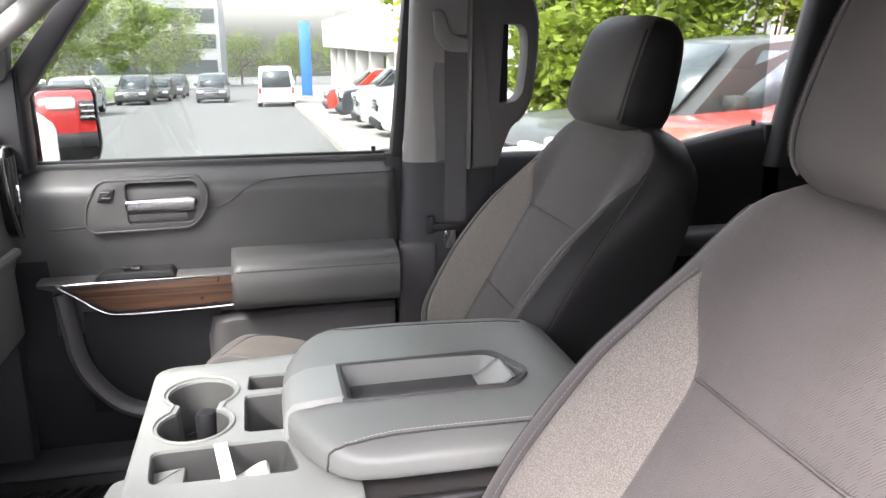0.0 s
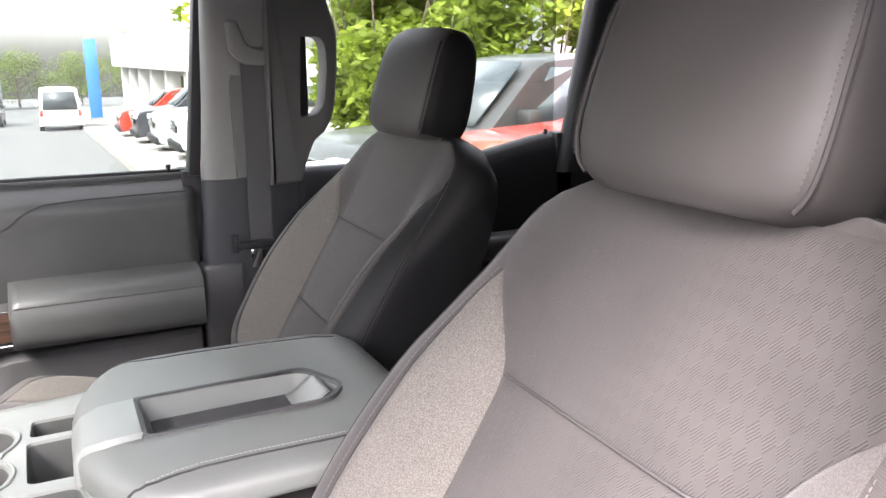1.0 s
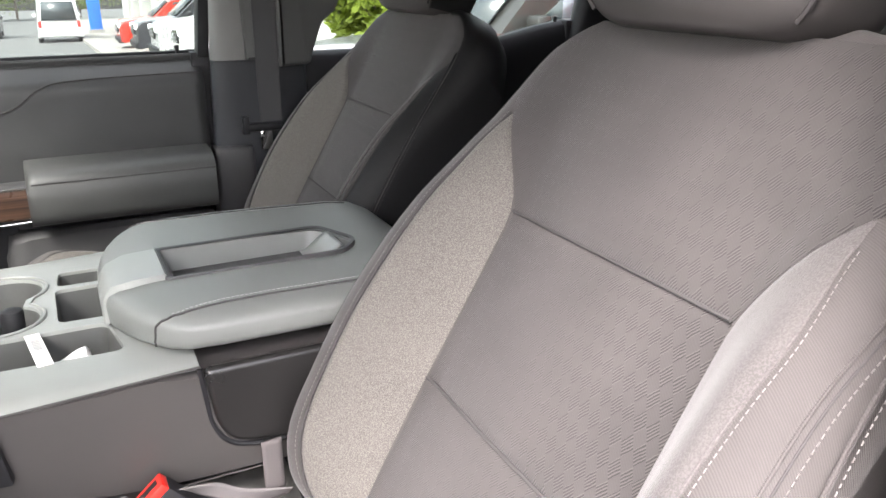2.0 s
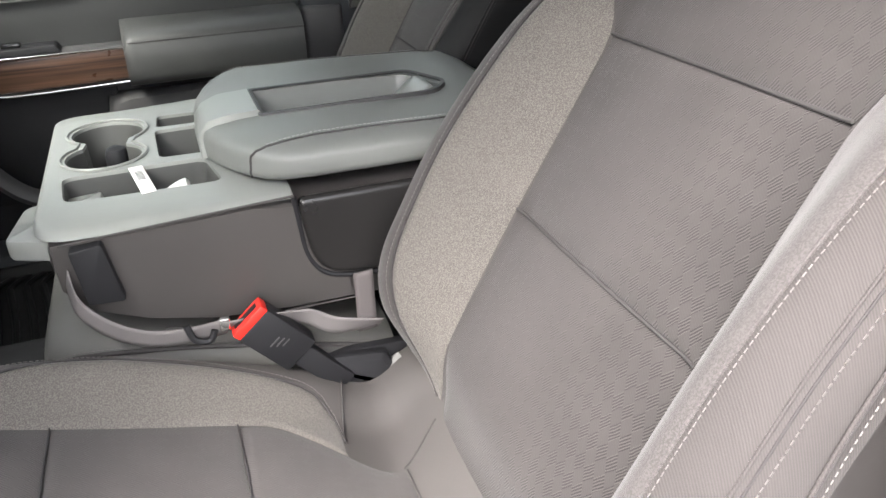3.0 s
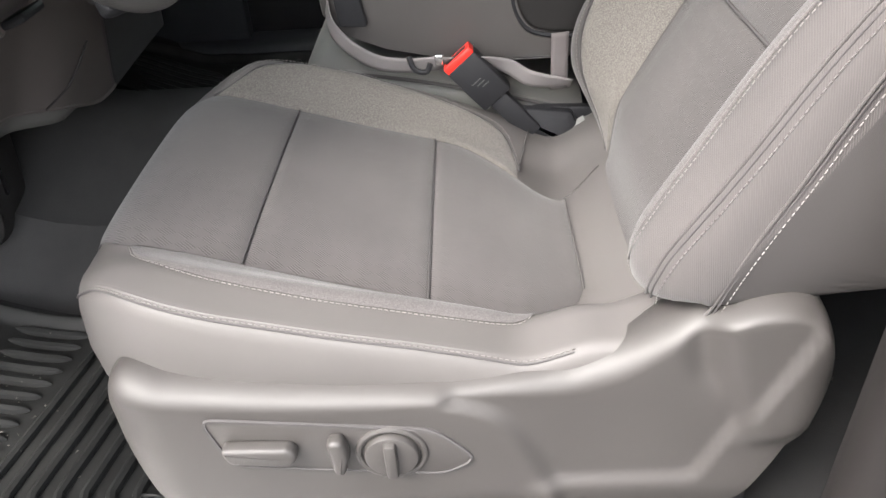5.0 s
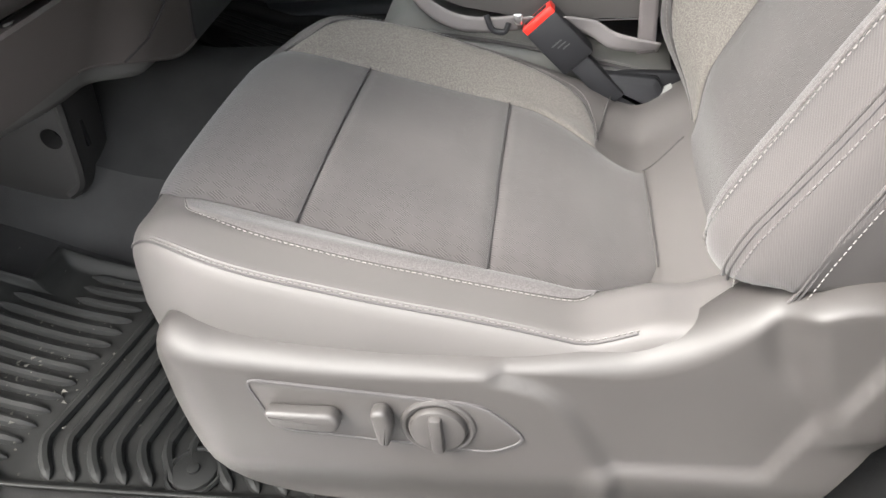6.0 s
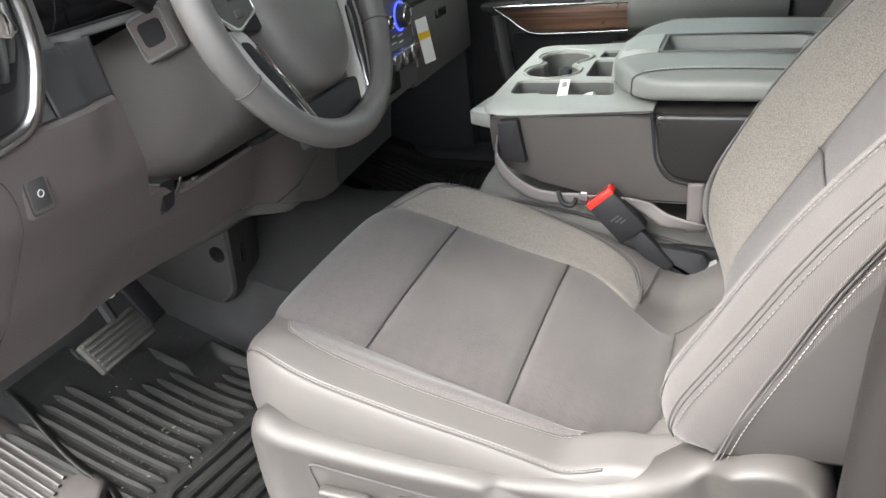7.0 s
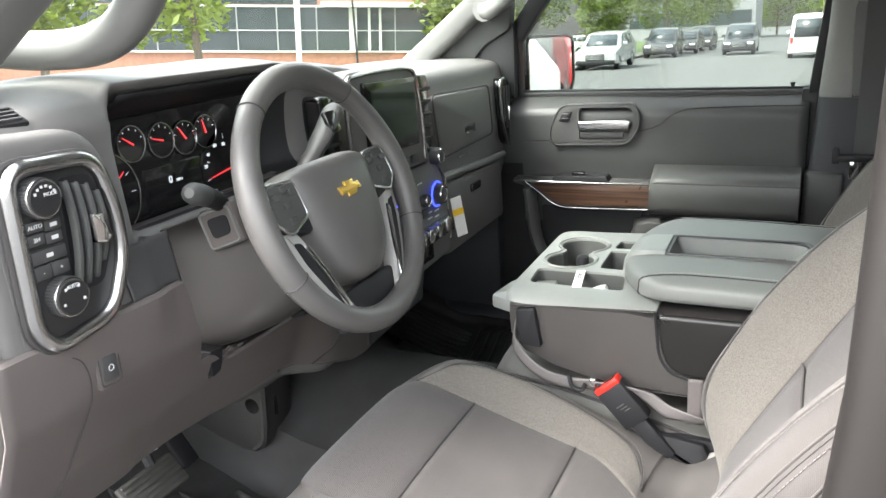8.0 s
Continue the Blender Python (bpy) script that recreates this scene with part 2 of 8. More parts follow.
def wood():
    m = material("wood_trim", (0.1, 0.055, 0.035), 0.3, var=0.1, coat=0.4)
    n, l = m.node_tree.nodes, m.node_tree.links
    b = n["Principled BSDF"]
    tc = n.new("ShaderNodeTexCoord")
    mp = n.new("ShaderNodeMapping")
    mp.inputs["Scale"].default_value = (3.0, 40.0, 130.0)
    l.new(tc.outputs["Object"], mp.inputs["Vector"])
    ns = n.new("ShaderNodeTexNoise")
    ns.inputs["Scale"].default_value, ns.inputs["Detail"].default_value, ns.inputs["Distortion"].default_value = 1.0, 8, 0.6
    l.new(mp.outputs[0], ns.inputs["Vector"])
    r = n.new("ShaderNodeValToRGB")
    r.color_ramp.elements[0].position, r.color_ramp.elements[1].position = 0.35, 0.68
    r.color_ramp.elements[0].color, r.color_ramp.elements[1].color = (0.02, 0.011, 0.008, 1), (0.115, 0.062, 0.04, 1)
    l.new(ns.outputs["Fac"], r.inputs["Fac"])
    l.new(r.outputs["Color"], b.inputs["Base Color"])
    return m


WOOD = wood()

# ---- building tools ----
class Geo:
    """Points and faces of one mesh, gathered piece by piece."""

    def __init__(self):
        self.v, self.f = [], []

    def add(self, verts, faces):
        k = len(self.v)
        self.v += [tuple(map(float, p)) for p in verts]
        self.f += [tuple(i + k for i in f) for f in faces]
        return self

    def sheet(self, rows, loop_u=False, loop_v=False, flip=False):
        rows = np.asarray(rows, float)
        a, b = rows.shape[:2]
        faces = []
        for i in range(a if loop_u else a - 1):
            for j in range(b if loop_v else b - 1):
                q = (i * b + j, ((i + 1) % a) * b + j, ((i + 1) % a) * b + (j + 1) % b, i * b + (j + 1) % b)
                faces.append(q[::-1] if flip else q)
        return self.add(rows.reshape(-1, 3), faces)

    def loft(self, rings, caps=True, flip=False):
        """Closed rings of equal length, skinned one to the next."""
        rings = np.asarray(rings, float)
        a, b = rings.shape[:2]
        k = len(self.v)
        self.sheet(rings, loop_v=True, flip=flip)
        if caps:
            lo, hi = tuple(range(k, k + b)), tuple(range(k + (a - 1) * b, k + a * b))
            self.f += [lo, hi[::-1]] if not flip else [lo[::-1], hi]
        return self

    def tube(self, path, r, sides=8, closed=False, flat=1.0):
        path = [Vector(p) for p in path]
        n = len(path)
        rings, side = [], None
        rs = r if hasattr(r, "__len__") else [r] * n
        for i, p in enumerate(path):
            q0, q1 = path[(i - 1) % n if closed else max(i - 1, 0)], path[(i + 1) % n if closed else min(i + 1, n - 1)]
            t = (q1 - q0).normalized()
            if side is None:
                side = t.orthogonal().normalized()
            side = (side - t * side.dot(t)).normalized()
            up = t.cross(side)
            rings.append([p + (side * math.cos(a) + up * math.sin(a) * flat) * rs[i] for a in np.linspace(0, 2 * math.pi, sides, endpoint=False)])
        if closed:
            self.sheet(rings, loop_u=True, loop_v=True)
        else:
            self.loft(rings)
        return self

    def bm(self, b, m=None):
        if m is not None:
            b.transform(m)
        b.verts.index_update()
        self.add([v.co for v in b.verts], [[v.index for v in f.verts] for f in b.faces])
        b.free()
        return self

    def box(self, x0, x1, y0, y1, z0, z1, r=0.0, m=None, seg=2):
        b = bmesh.new()
        bmesh.ops.create_cube(b, size=1)
        for v in b.verts:
            v.co = ((x0 + x1) / 2 + v.co.x * (x1 - x0), (y0 + y1) / 2 + v.co.y * (y1 - y0), (z0 + z1) / 2 + v.co.z * (z1 - z0))
        if r:
            bmesh.ops.bevel(b, geom=b.edges[:], offset=r, segments=seg, affect="EDGES", profile=0.5)
        return self.bm(b, m)

    def prism(self, poly, lo, hi, axis="y", r=0.0, m=None, seg=2):
        """A polygon extruded along an axis: (x, z) for y, (x, y) for z, (y, z) for x."""
        put = {"y": lambda p, h: (p[0], h, p[1]), "z": lambda p, h: (p[0], p[1], h), "x": lambda p, h: (h, p[0], p[1])}[axis]
        b = bmesh.new()
        lows, highs = [b.verts.new(put(p, lo)) for p in poly], [b.verts.new(put(p, hi)) for p in poly]
        k = len(poly)
        b.faces.new(lows), b.faces.new(highs[::-1])
        for i in range(k):
            b.faces.new((lows[i], highs[i], highs[(i + 1) % k], lows[(i + 1) % k]))
        bmesh.ops.recalc_face_normals(b, faces=b.faces[:])
        if r:
            rim = [e for e in b.edges if (e.verts[0] in lows) == (e.verts[1] in lows)]
            bmesh.ops.bevel(b, geom=rim, offset=r, segments=seg, affect="EDGES", profile=0.5)
        return self.bm(b, m)

    def cyl(self, c, axis, r, h, sides=24, bevel=0.0, r2=None):
        """A round body from c along axis."""
        d = Vector(axis).normalized()
        turn = d.to_track_quat("Z", "Y").to_matrix().to_4x4()
        r2 = r if r2 is None else r2
        steps = [(0, r)] + ([(h - bevel, r2), (h - bevel * 0.3, r2 - bevel * 0.3), (h, r2 - bevel)] if bevel else [(h, r2)])
        rings = [[Matrix.Translation(c) @ turn @ Vector((math.cos(a) * q, math.sin(a) * q, z)) for a in np.linspace(0, 2 * math.pi, sides, endpoint=False)] for z, q in steps]
        return self.loft(rings)


def thing(name, at=(0, 0, 0), label="", category="", group="", kind=""):
    e = new(name)
    e.matrix_basis = at if isinstance(at, Matrix) else Matrix.Translation(at)
    e.empty_display_size = 0.05
    e["place"] = list(e.matrix_basis.translation)
    return tagged(e, label, category, group, kind)


def part(name, geo, mat, parent=None, label="", local=False, angle=35, solid=0.0, smooth=True):
    """One mesh object. Under a thing its points are in the world, or with local=True in the thing's own space."""
    me = bpy.data.meshes.new(name)
    me.from_pydata(geo.v, [], geo.f)
    me.validate()
    b = bmesh.new()
    b.from_mesh(me)
    bmesh.ops.remove_doubles(b, verts=b.verts[:], dist=1e-6)
    bmesh.ops.recalc_face_normals(b, faces=b.faces[:])
    b.to_mesh(me)
    b.free()
    me.materials.append(mat)
    if smooth:
        me.shade_smooth()
        me.set_sharp_from_angle(angle=radians(angle))
    ob = new(name, me)
    if parent is not None:
        ob.parent = parent
        if not local and parent.type == "EMPTY":
            ob.matrix_parent_inverse = parent.matrix_basis.inverted()
    if solid:
        s = ob.modifiers.new("thickness", "SOLIDIFY")
        s.thickness = solid
    if label:
        tagged(ob, label)
    return ob


def smooth_curve(pts, n=40, closed=False):
    """A Catmull-Rom curve through the points, n samples."""
    p = np.array(pts, float)
    k = len(p)
    out = []
    segs = k if closed else k - 1
    for i in range(n):
        u = i / (n if closed else n - 1) * segs
        j = min(int(u), segs - 1)
        f = u - j
        get = (lambda q: p[q % k]) if closed else (lambda q: p[min(max(q, 0), k - 1)])
        a, b, c, d = get(j - 1), get(j), get(j + 1), get(j + 2)
        out.append(0.5 * (2 * b + (c - a) * f + (2 * a - 5 * b + 4 * c - d) * f * f + (3 * b - a - 3 * c + d) * f ** 3))
    return out


def curve1(xs, ys):
    """A smooth function through the knots."""
    pts = np.array(list(zip(xs, ys)), float)

    def f(x):
        x = min(max(x, pts[0][0]), pts[-1][0])
        j = int(min(max(np.searchsorted(pts[:, 0], x) - 1, 0), len(pts) - 2))
        h = pts[j + 1][0] - pts[j][0]
        t = (x - pts[j][0]) / h

        def slope(i):
            a, b = max(i - 1, 0), min(i + 1, len(pts) - 1)
            return (pts[b][1] - pts[a][1]) / (pts[b][0] - pts[a][0])
        m0, m1 = slope(j) * h, slope(j + 1) * h
        return (2 * t ** 3 - 3 * t * t + 1) * pts[j][1] + (t ** 3 - 2 * t * t + t) * m0 + (-2 * t ** 3 + 3 * t * t) * pts[j + 1][1] + (t ** 3 - t * t) * m1
    return f


def ease(a, b, x):
    t = min(max((x - a) / (b - a), 0), 1)
    return t * t * (3 - 2 * t)


def stitches(path, normal, length=0.0032, gap=0.0011, r=0.0005, lift=0.0005):
    """Short threads along a path, each a small flat bar."""
    g = Geo()
    path = [Vector(p) for p in path]
    d, on = 0.0, []
    for a, b in zip(path, path[1:]):
        step = (b - a).length
        if step < 1e-6:
            continue
        while d <= step:
            on.append((a + (b - a) * (d / step), (b - a).normalized()))
            d += length + gap
        d -= step
    nv = Vector(normal)
    for p, t in on:
        s = t.cross(nv).normalized()
        c = p + nv * lift
        h, w = t * (length / 2), s * (r * 0.75)
        up = nv * r
        g.add([c - h - w, c - h + w, c + h + w, c + h - w, c - h * 0.7 + up, c + h * 0.7 + up], [(0, 1, 4), (1, 2, 5, 4), (2, 3, 5), (3, 0, 4, 5)])
    return g


def rounded(pts, r, n=5):
    """A closed outline with its corners rounded."""
    out = []
    k = len(pts)
    rs = r if hasattr(r, "__len__") else [r] * k
    for i in range(k):
        p, a, b = Vector(pts[i]), Vector(pts[i - 1]), Vector(pts[(i + 1) % k])
        da, db = (a - p), (b - p)
        q = min(rs[i], da.length * 0.45, db.length * 0.45)
        s, e = p + da.normalized() * q, p + db.normalized() * q
        for t in np.linspace(0, 1, n):
            out.append(tuple(s * (1 - t) ** 2 + p * 2 * t * (1 - t) + e * t * t))
    return out


def writing(name, text, size, m, mat, parent, depth=0.0004):
    """Letters as a mesh of their own, from the built-in font."""
    c = bpy.data.curves.new(name, "FONT")
    c.body, c.size, c.extrude, c.align_x, c.align_y = text, size, depth, "CENTER", "CENTER"
    tmp = new(name + "_curve", c)
    dg = bpy.context.evaluated_depsgraph_get()
    me = bpy.data.meshes.new_from_object(tmp.evaluated_get(dg))
    bpy.data.objects.remove(tmp)
    bpy.data.curves.remove(c)
    me.transform(m)
    me.materials.clear()
    me.materials.append(mat)
    ob = new(name, me)
    ob.parent = parent
    if parent.type == "EMPTY":
        ob.matrix_parent_inverse = parent.matrix_basis.inverted()
    return ob


def carve(ob, geo):
    """Cuts a closed body out of ob's mesh."""
    me = bpy.data.meshes.new("cutter")
    me.from_pydata(geo.v, [], geo.f)
    b = bmesh.new()
    b.from_mesh(me)
    bmesh.ops.recalc_face_normals(b, faces=b.faces[:])
    b.to_mesh(me)
    b.free()
    cut = new("cutter", me)
    md = ob.modifiers.new("cut", "BOOLEAN")
    md.operation, md.object, md.solver = "DIFFERENCE", cut, "EXACT"
    bpy.context.view_layer.update()
    done = bpy.data.meshes.new_from_object(ob.evaluated_get(bpy.context.evaluated_depsgraph_get()))
    ob.modifiers.remove(md)
    old = ob.data
    ob.data = done
    bpy.data.meshes.remove(old)
    bpy.data.objects.remove(cut)
    done.shade_smooth()
    done.set_sharp_from_angle(angle=radians(35))
    return ob

# ---- cab shell ----
FLOOR = 0.70


def floor_z(x):
    return FLOOR + 0.1 * ease(-0.5, -0.85, x) + 0.32 * ease(-0.82, -1.15, x)


rows = []
for x in np.linspace(-1.2, 1.7, 60):
    row = []
    for y in np.linspace(-0.74, 0.74, 50):
        z = floor_z(x) - 0.012
        hump = (0.12 * ease(0.268, 0.215, abs(y + 0.015)) + 0.102 * ease(0.22, 0.02, abs(y + 0.015))) * (1 + 0.3 * ease(-0.6, -0.95, x)) * (1 - 0.35 * ease(0.3, 0.6, x))
        row.append((x, y, z + hump))
    rows.append(row)
tagged(part("floor", Geo().sheet(rows), CARPET, solid=0.01), "dark carpeted cab floor with a centre hump", kind="structure")


def rocker(s, a=0.0):
    g = Geo().prism(rounded([(s * (0.66 + a), 0.66), (s * (0.685 + a), 0.735), (s * 0.75, 0.748), (s * 0.86, 0.738), (s * 0.9, 0.6), (s * 0.86, 0.4), (s * 0.7, 0.4)], 0.02), -1.2, 1.7, "x")
    return g


sill = tagged(part("sill_near", rocker(-1, 0.03), TRIM), "grey plastic door sill", kind="structure")
for i in range(7):
    part("sill_rib", Geo().box(-0.8, -0.1, -0.85 + i * 0.014, -0.843 + i * 0.014, 0.744, 0.7495, 0.001), CHROME, sill)
def cover_z(x):
    return max(0.745, floor_z(x) - 0.004)


def cover_in(x):               # inner edge of the sill cover, rounded off at its rear end
    return -0.576 - 0.259 * (x + 0.888) - 0.49 * (cover_z(x) - 0.745) - 0.035 * ease(-0.6, -0.568, x)


rings = []
for x in [-1.1, -1.0, -0.9] + list(np.linspace(-0.86, -0.6, 14)) + [-0.59, -0.58, -0.572, -0.567]:
    z, y = cover_z(x), cover_in(x)
    rings.append([(x, y + 0.004, 0.66), (x, y + 0.003, z - 0.008), (x, y, z - 0.002), (x, y - 0.005, z + 0.002), (x, y - 0.016, z + 0.002), (x, y - 0.022, z), (x, -0.745 + 0.02 * ease(-0.6, -0.567, x), z), (x, -0.76 + 0.02 * ease(-0.6, -0.567, x), z - 0.012), (x, -0.76, 0.66)])
kp = tagged(part("sill_cover", Geo().loft(rings), JAMB, angle=50), "grey front sill cover with a ribbed step plate", kind="structure")
for i in range(6):
    ln = [(x, cover_in(x) - 0.032 - i * 0.013, cover_z(x) + 0.001) for x in np.linspace(-0.95, -0.66 + 0.006 * i, 16)]
    part("plate_rib", Geo().tube(ln, 0.0042, 8, flat=0.6), JAMB, kp)
tagged(part("sill_far", rocker(1), KICK), "grey plastic door sill", kind="structure")
# firewall, rear wall, roof
tagged(part("firewall", Geo().box(-1.2, -1.17, -0.78, 0.78, 0.6, 1.42, 0.005), DARK), "dark firewall under the dashboard", kind="structure")
tagged(part("cowl", Geo().box(-1.22, -0.97, -0.79, 0.79, 1.4, 1.432, 0.004), DARK), "dark cowl between firewall and windscreen", kind="structure")
tagged(part("wall_rear", Geo().box(1.7, 1.74, -0.8, 0.8, 0.6, 1.4, 0.005), DARK), "dark rear cab wall", kind="structure")
g = Geo()
rows = []
for x in np.linspace(-0.42, 1.72, 24):
    rows.append([(x, y, 1.86 - 0.05 * (y / 0.62) ** 2 - 0.1 * ease(-0.15, -0.45, x)) for y in np.linspace(-0.66, 0.66, 17)])
tagged(part("ceiling", g.sheet(rows), HEADLINER, solid=0.03), "light headliner of the cab roof", kind="structure")


# pillars: lofted along their height
def pillar(name, path, size, mat, label, parent=None):
    rings = []
    for (x, y, z), (a, b) in zip(path, size):
        rings.append([(x + a * math.copysign(abs(math.cos(t)) ** 0.5, math.cos(t)), y + b * math.copysign(abs(math.sin(t)) ** 0.5, math.sin(t)), z) for t in np.linspace(0, 2 * math.pi, 24, endpoint=False)])
    ob = part(name, Geo().loft(rings), mat, parent, angle=50)
    return tagged(ob, label, kind="structure") if parent is None else ob


for s, nm in ((1, "far"), (-1, "near")):
    # windscreen pillar
    pillar("a_pillar_" + nm, [(-0.86, s * 0.76, 1.36), (-0.7, s * 0.745, 1.48), (-0.52, s * 0.72, 1.61), (-0.36, s * 0.685, 1.73), (-0.24, s * 0.66, 1.82)], [(0.06, 0.045), (0.055, 0.04), (0.05, 0.04), (0.05, 0.04), (0.06, 0.05)], PILLARGREY, "light grey windscreen pillar trim")
    # roof rail
    part_ob = part("roof_rail_" + nm, Geo().tube(smooth_curve([(-0.3, s * 0.69, 1.78), (0.2, s * 0.68, 1.84), (0.9, s * 0.67, 1.84), (1.6, s * 0.67, 1.8)], 16), 0.045, 12), PILLARGREY)
    tagged(part_ob, "light grey roof rail trim", kind="structure")

# the far windscreen pillar widens towards the dashboard
tagged(part("pillar_flare_far", Geo().prism(rounded([(-0.8, 1.43), (-0.678, 1.522), (-0.57, 1.595), (-0.47, 1.66), (-0.45, 1.6), (-0.458, 1.53), (-0.53, 1.492), (-0.57, 1.45), (-0.64, 1.43)], 0.012), 0.748, 0.79, "y", 0.008), PILLARDARK), "grey foot of the windscreen pillar trim", kind="structure")
# far B pillar: light upper trim with belt slot, dark lower
bp = pillar("b_pillar_far", [(0.41, 0.755, 1.345), (0.415, 0.745, 1.5), (0.42, 0.73, 1.65), (0.425, 0.7, 1.84)], [(0.105, 0.035), (0.1, 0.035), (0.1, 0.035), (0.1, 0.04)], PILLARGREY, "light grey upper B pillar trim")
pillar("pillar_lower", [(0.4, 0.765, 0.72), (0.4, 0.765, 1.0), (0.4, 0.76, 1.15), (0.405, 0.757, 1.344)], [(0.115, 0.04), (0.11, 0.04), (0.105, 0.036), (0.1, 0.034)], KICK, "", bp)
bn = pillar("b_pillar_near", [(0.372, -0.82, 0.72), (0.378, -0.82, 1.0), (0.38, -0.818, 1.2), (0.416, -0.795, 1.35), (0.418, -0.77, 1.6), (0.425, -0.73, 1.84)], [(0.098, 0.03), (0.098, 0.03), (0.094, 0.032), (0.115, 0.035), (0.11, 0.035), (0.1, 0.04)], NEARPILLAR, "dark brown near B pillar trim")
part("pillar_seal", Geo().prism(rounded([(0.305, 0.75), (0.312, 1.0), (0.325, 1.3), (0.325, 1.6), (0.46, 1.6), (0.46, 0.75)], 0.01), -0.862, -0.835, "y", 0.004), DARK, bn, "black rubber door seal")
for s, nm in ((1, "far"), (-1, "near")):
    pillar("c_pillar_" + nm, [(1.46, s * 0.76, 1.3), (1.47, s * 0.75, 1.5), (1.5, s * 0.73, 1.84)], [(0.26, 0.04), (0.24, 0.04), (0.22, 0.04)], DARK, "dark rear pillar trim")

# kick panels and door edges close the cab at its sides
for s, nm, xe in ((1, "far", -0.5), (-1, "near", -0.9)):
    tagged(part("kick_panel_" + nm, Geo().box(-1.2, xe, *sorted((s * 0.72, s * 0.8)), 0.6, 1.44, 0.01), KICK), "dark kick panel beside the foot well", kind="structure")
tagged(part("door_jamb_far", Geo().box(0.27, 0.33, 0.775, 0.86, 0.7, 1.36, 0.004), DARK), "dark door edge seal", kind="structure")
tagged(part("body_side_far", Geo().box(0.3, 3.9, 0.83, 0.9, 0.5, 1.35, 0.02), WHITE), "white outer cab and bed side", kind="structure")
tagged(part("fender_side_far", Geo().box(0.92, 3.9, 0.898, 1.075, 0.5, 1.312, 0.03), WHITE), "white flared bed side of the truck", kind="structure")

ws = part("windscreen", Geo().sheet([[(x0 + (x1 - x0) * t, y, z0 + (z1 - z0) * t) for t in (0, 0.5, 1)] for y, x0, z0, x1, z1 in [(y, -1.0 + 0.14 * (y / 0.78) ** 2, 1.44, -0.4 + 0.08 * (y / 0.7) ** 2, 1.78) for y in np.linspace(-0.74, 0.74, 15)]]), SCREENPANE)
tagged(ws, "tinted laminated windscreen", kind="structure")
# rear bench, seen as a dark shape behind the front seats
bench = thing("rear_bench", (1.25, 0, 0.72), "dark rear bench seat behind the front seats", "car seat")
part("cushion", Geo().box(0.95, 1.5, -0.68, 0.68, 0.85, 1.02, 0.05, seg=3), DOORSKIN, bench)
part("backrest", Geo().box(1.5, 1.66, -0.68, 0.68, 0.95, 1.5, 0.05, seg=3), DOORSKIN, bench)
part("base", Geo().box(1.0, 1.5, -0.66, 0.66, 0.72, 0.86, 0.01), DARK, bench)
for s_, nm in ((1, "far"), (-1, "near")):
    tagged(part("quarter_panel_" + nm, Geo().box(1.2, 1.74, *sorted((s_ * 0.765, s_ * 0.82)), 0.6, 1.4, 0.006), DARK), "dark rear quarter trim", kind="structure")
# closed near rear door and the back window, behind the camera's view
tagged(part("door_3", Geo().box(0.5, 1.28, -0.84, -0.78, 0.62, 1.37, 0.01), DARK), "closed near rear door", kind="structure")
TINT = glass("privacy_glass", (0.12, 0.13, 0.13))
tagged(part("window_near", Geo().box(0.5, 1.3, -0.815, -0.811, 1.36, 1.84), TINT), "dark near rear window", kind="structure")
tagged(part("window_rear", Geo().box(1.715, 1.719, -0.7, 0.7, 1.4, 1.84), TINT), "dark rear window", kind="structure")

# plain underbody that carries the cab above the ground
tagged(part("underbody", Geo().box(-1.15, 1.65, -0.62, 0.62, -0.12, 0.66, 0.02), DARK), "dark underbody of the truck", kind="structure")

# ---- far front door ----
def door_face(x, z):
    """Inner skin of the far door, y at (x, z)."""
    y = 0.8 - 0.05 * ease(1.36, 1.3, z)
    y += 0.012 * ease(1.2, 1.1, z) - 0.008 * ease(1.0, 0.9, z)
    return y


door = thing("door_1", (-0.08, 0.79, 0.74), "closed far front door with wood trim and padded armrest", "car door", kind="structure")
rows = []
for x in np.linspace(-0.62, 0.288, 40):
    rows.append([(x, 0.815, 1.352)] + [(x, 0.8 - 0.012 * math.sin(a), 1.352 + 0.006 * math.sin(2 * a)) for a in np.linspace(0, math.pi / 2, 4)] + [(x, door_face(x, z), z) for z in np.linspace(1.345, 0.72, 50)])
inner = part("inner_panel", Geo().sheet(rows), DOORSKIN, door, "dark vinyl inner door panel", angle=50, solid=0.012)
# black lower half below the trim strip; the shadowed corner towards the hinges is blackened too
inner.data.materials.append(DARK)
for poly in inner.data.polygons:
    c = poly.center
    if c.z < 1.0 or (c.z < 1.17 and c.x < -0.425):
        poly.material_index = 1
part("outer_skin", Geo().prism([(0.84, 1.35), (0.87, 1.3), (0.93, 1.05), (0.92, 0.75), (0.86, 0.6), (0.83, 0.6), (0.83, 1.35)], -0.62, 0.285, "x"), WHITE, door, "white outer door skin")
# raised middle field with its seam
seam = smooth_curve([(-0.42, 0.752, 1.232), (-0.34, 0.752, 1.236), (-0.1, 0.752, 1.262), (-0.02, 0.752, 1.306), (0.05, 0.752, 1.318), (0.28, 0.752, 1.322)], 40)
part("seam", Geo().tube([(x, door_face(x, z) - 0.001, z) for x, y, z in seam], 0.0016, 6), SEAM, inner)
part("stitching", stitches([(x, door_face(x, z) - 0.002, z - 0.006) for x, y, z in seam], (0, -1, 0)), MID, inner)

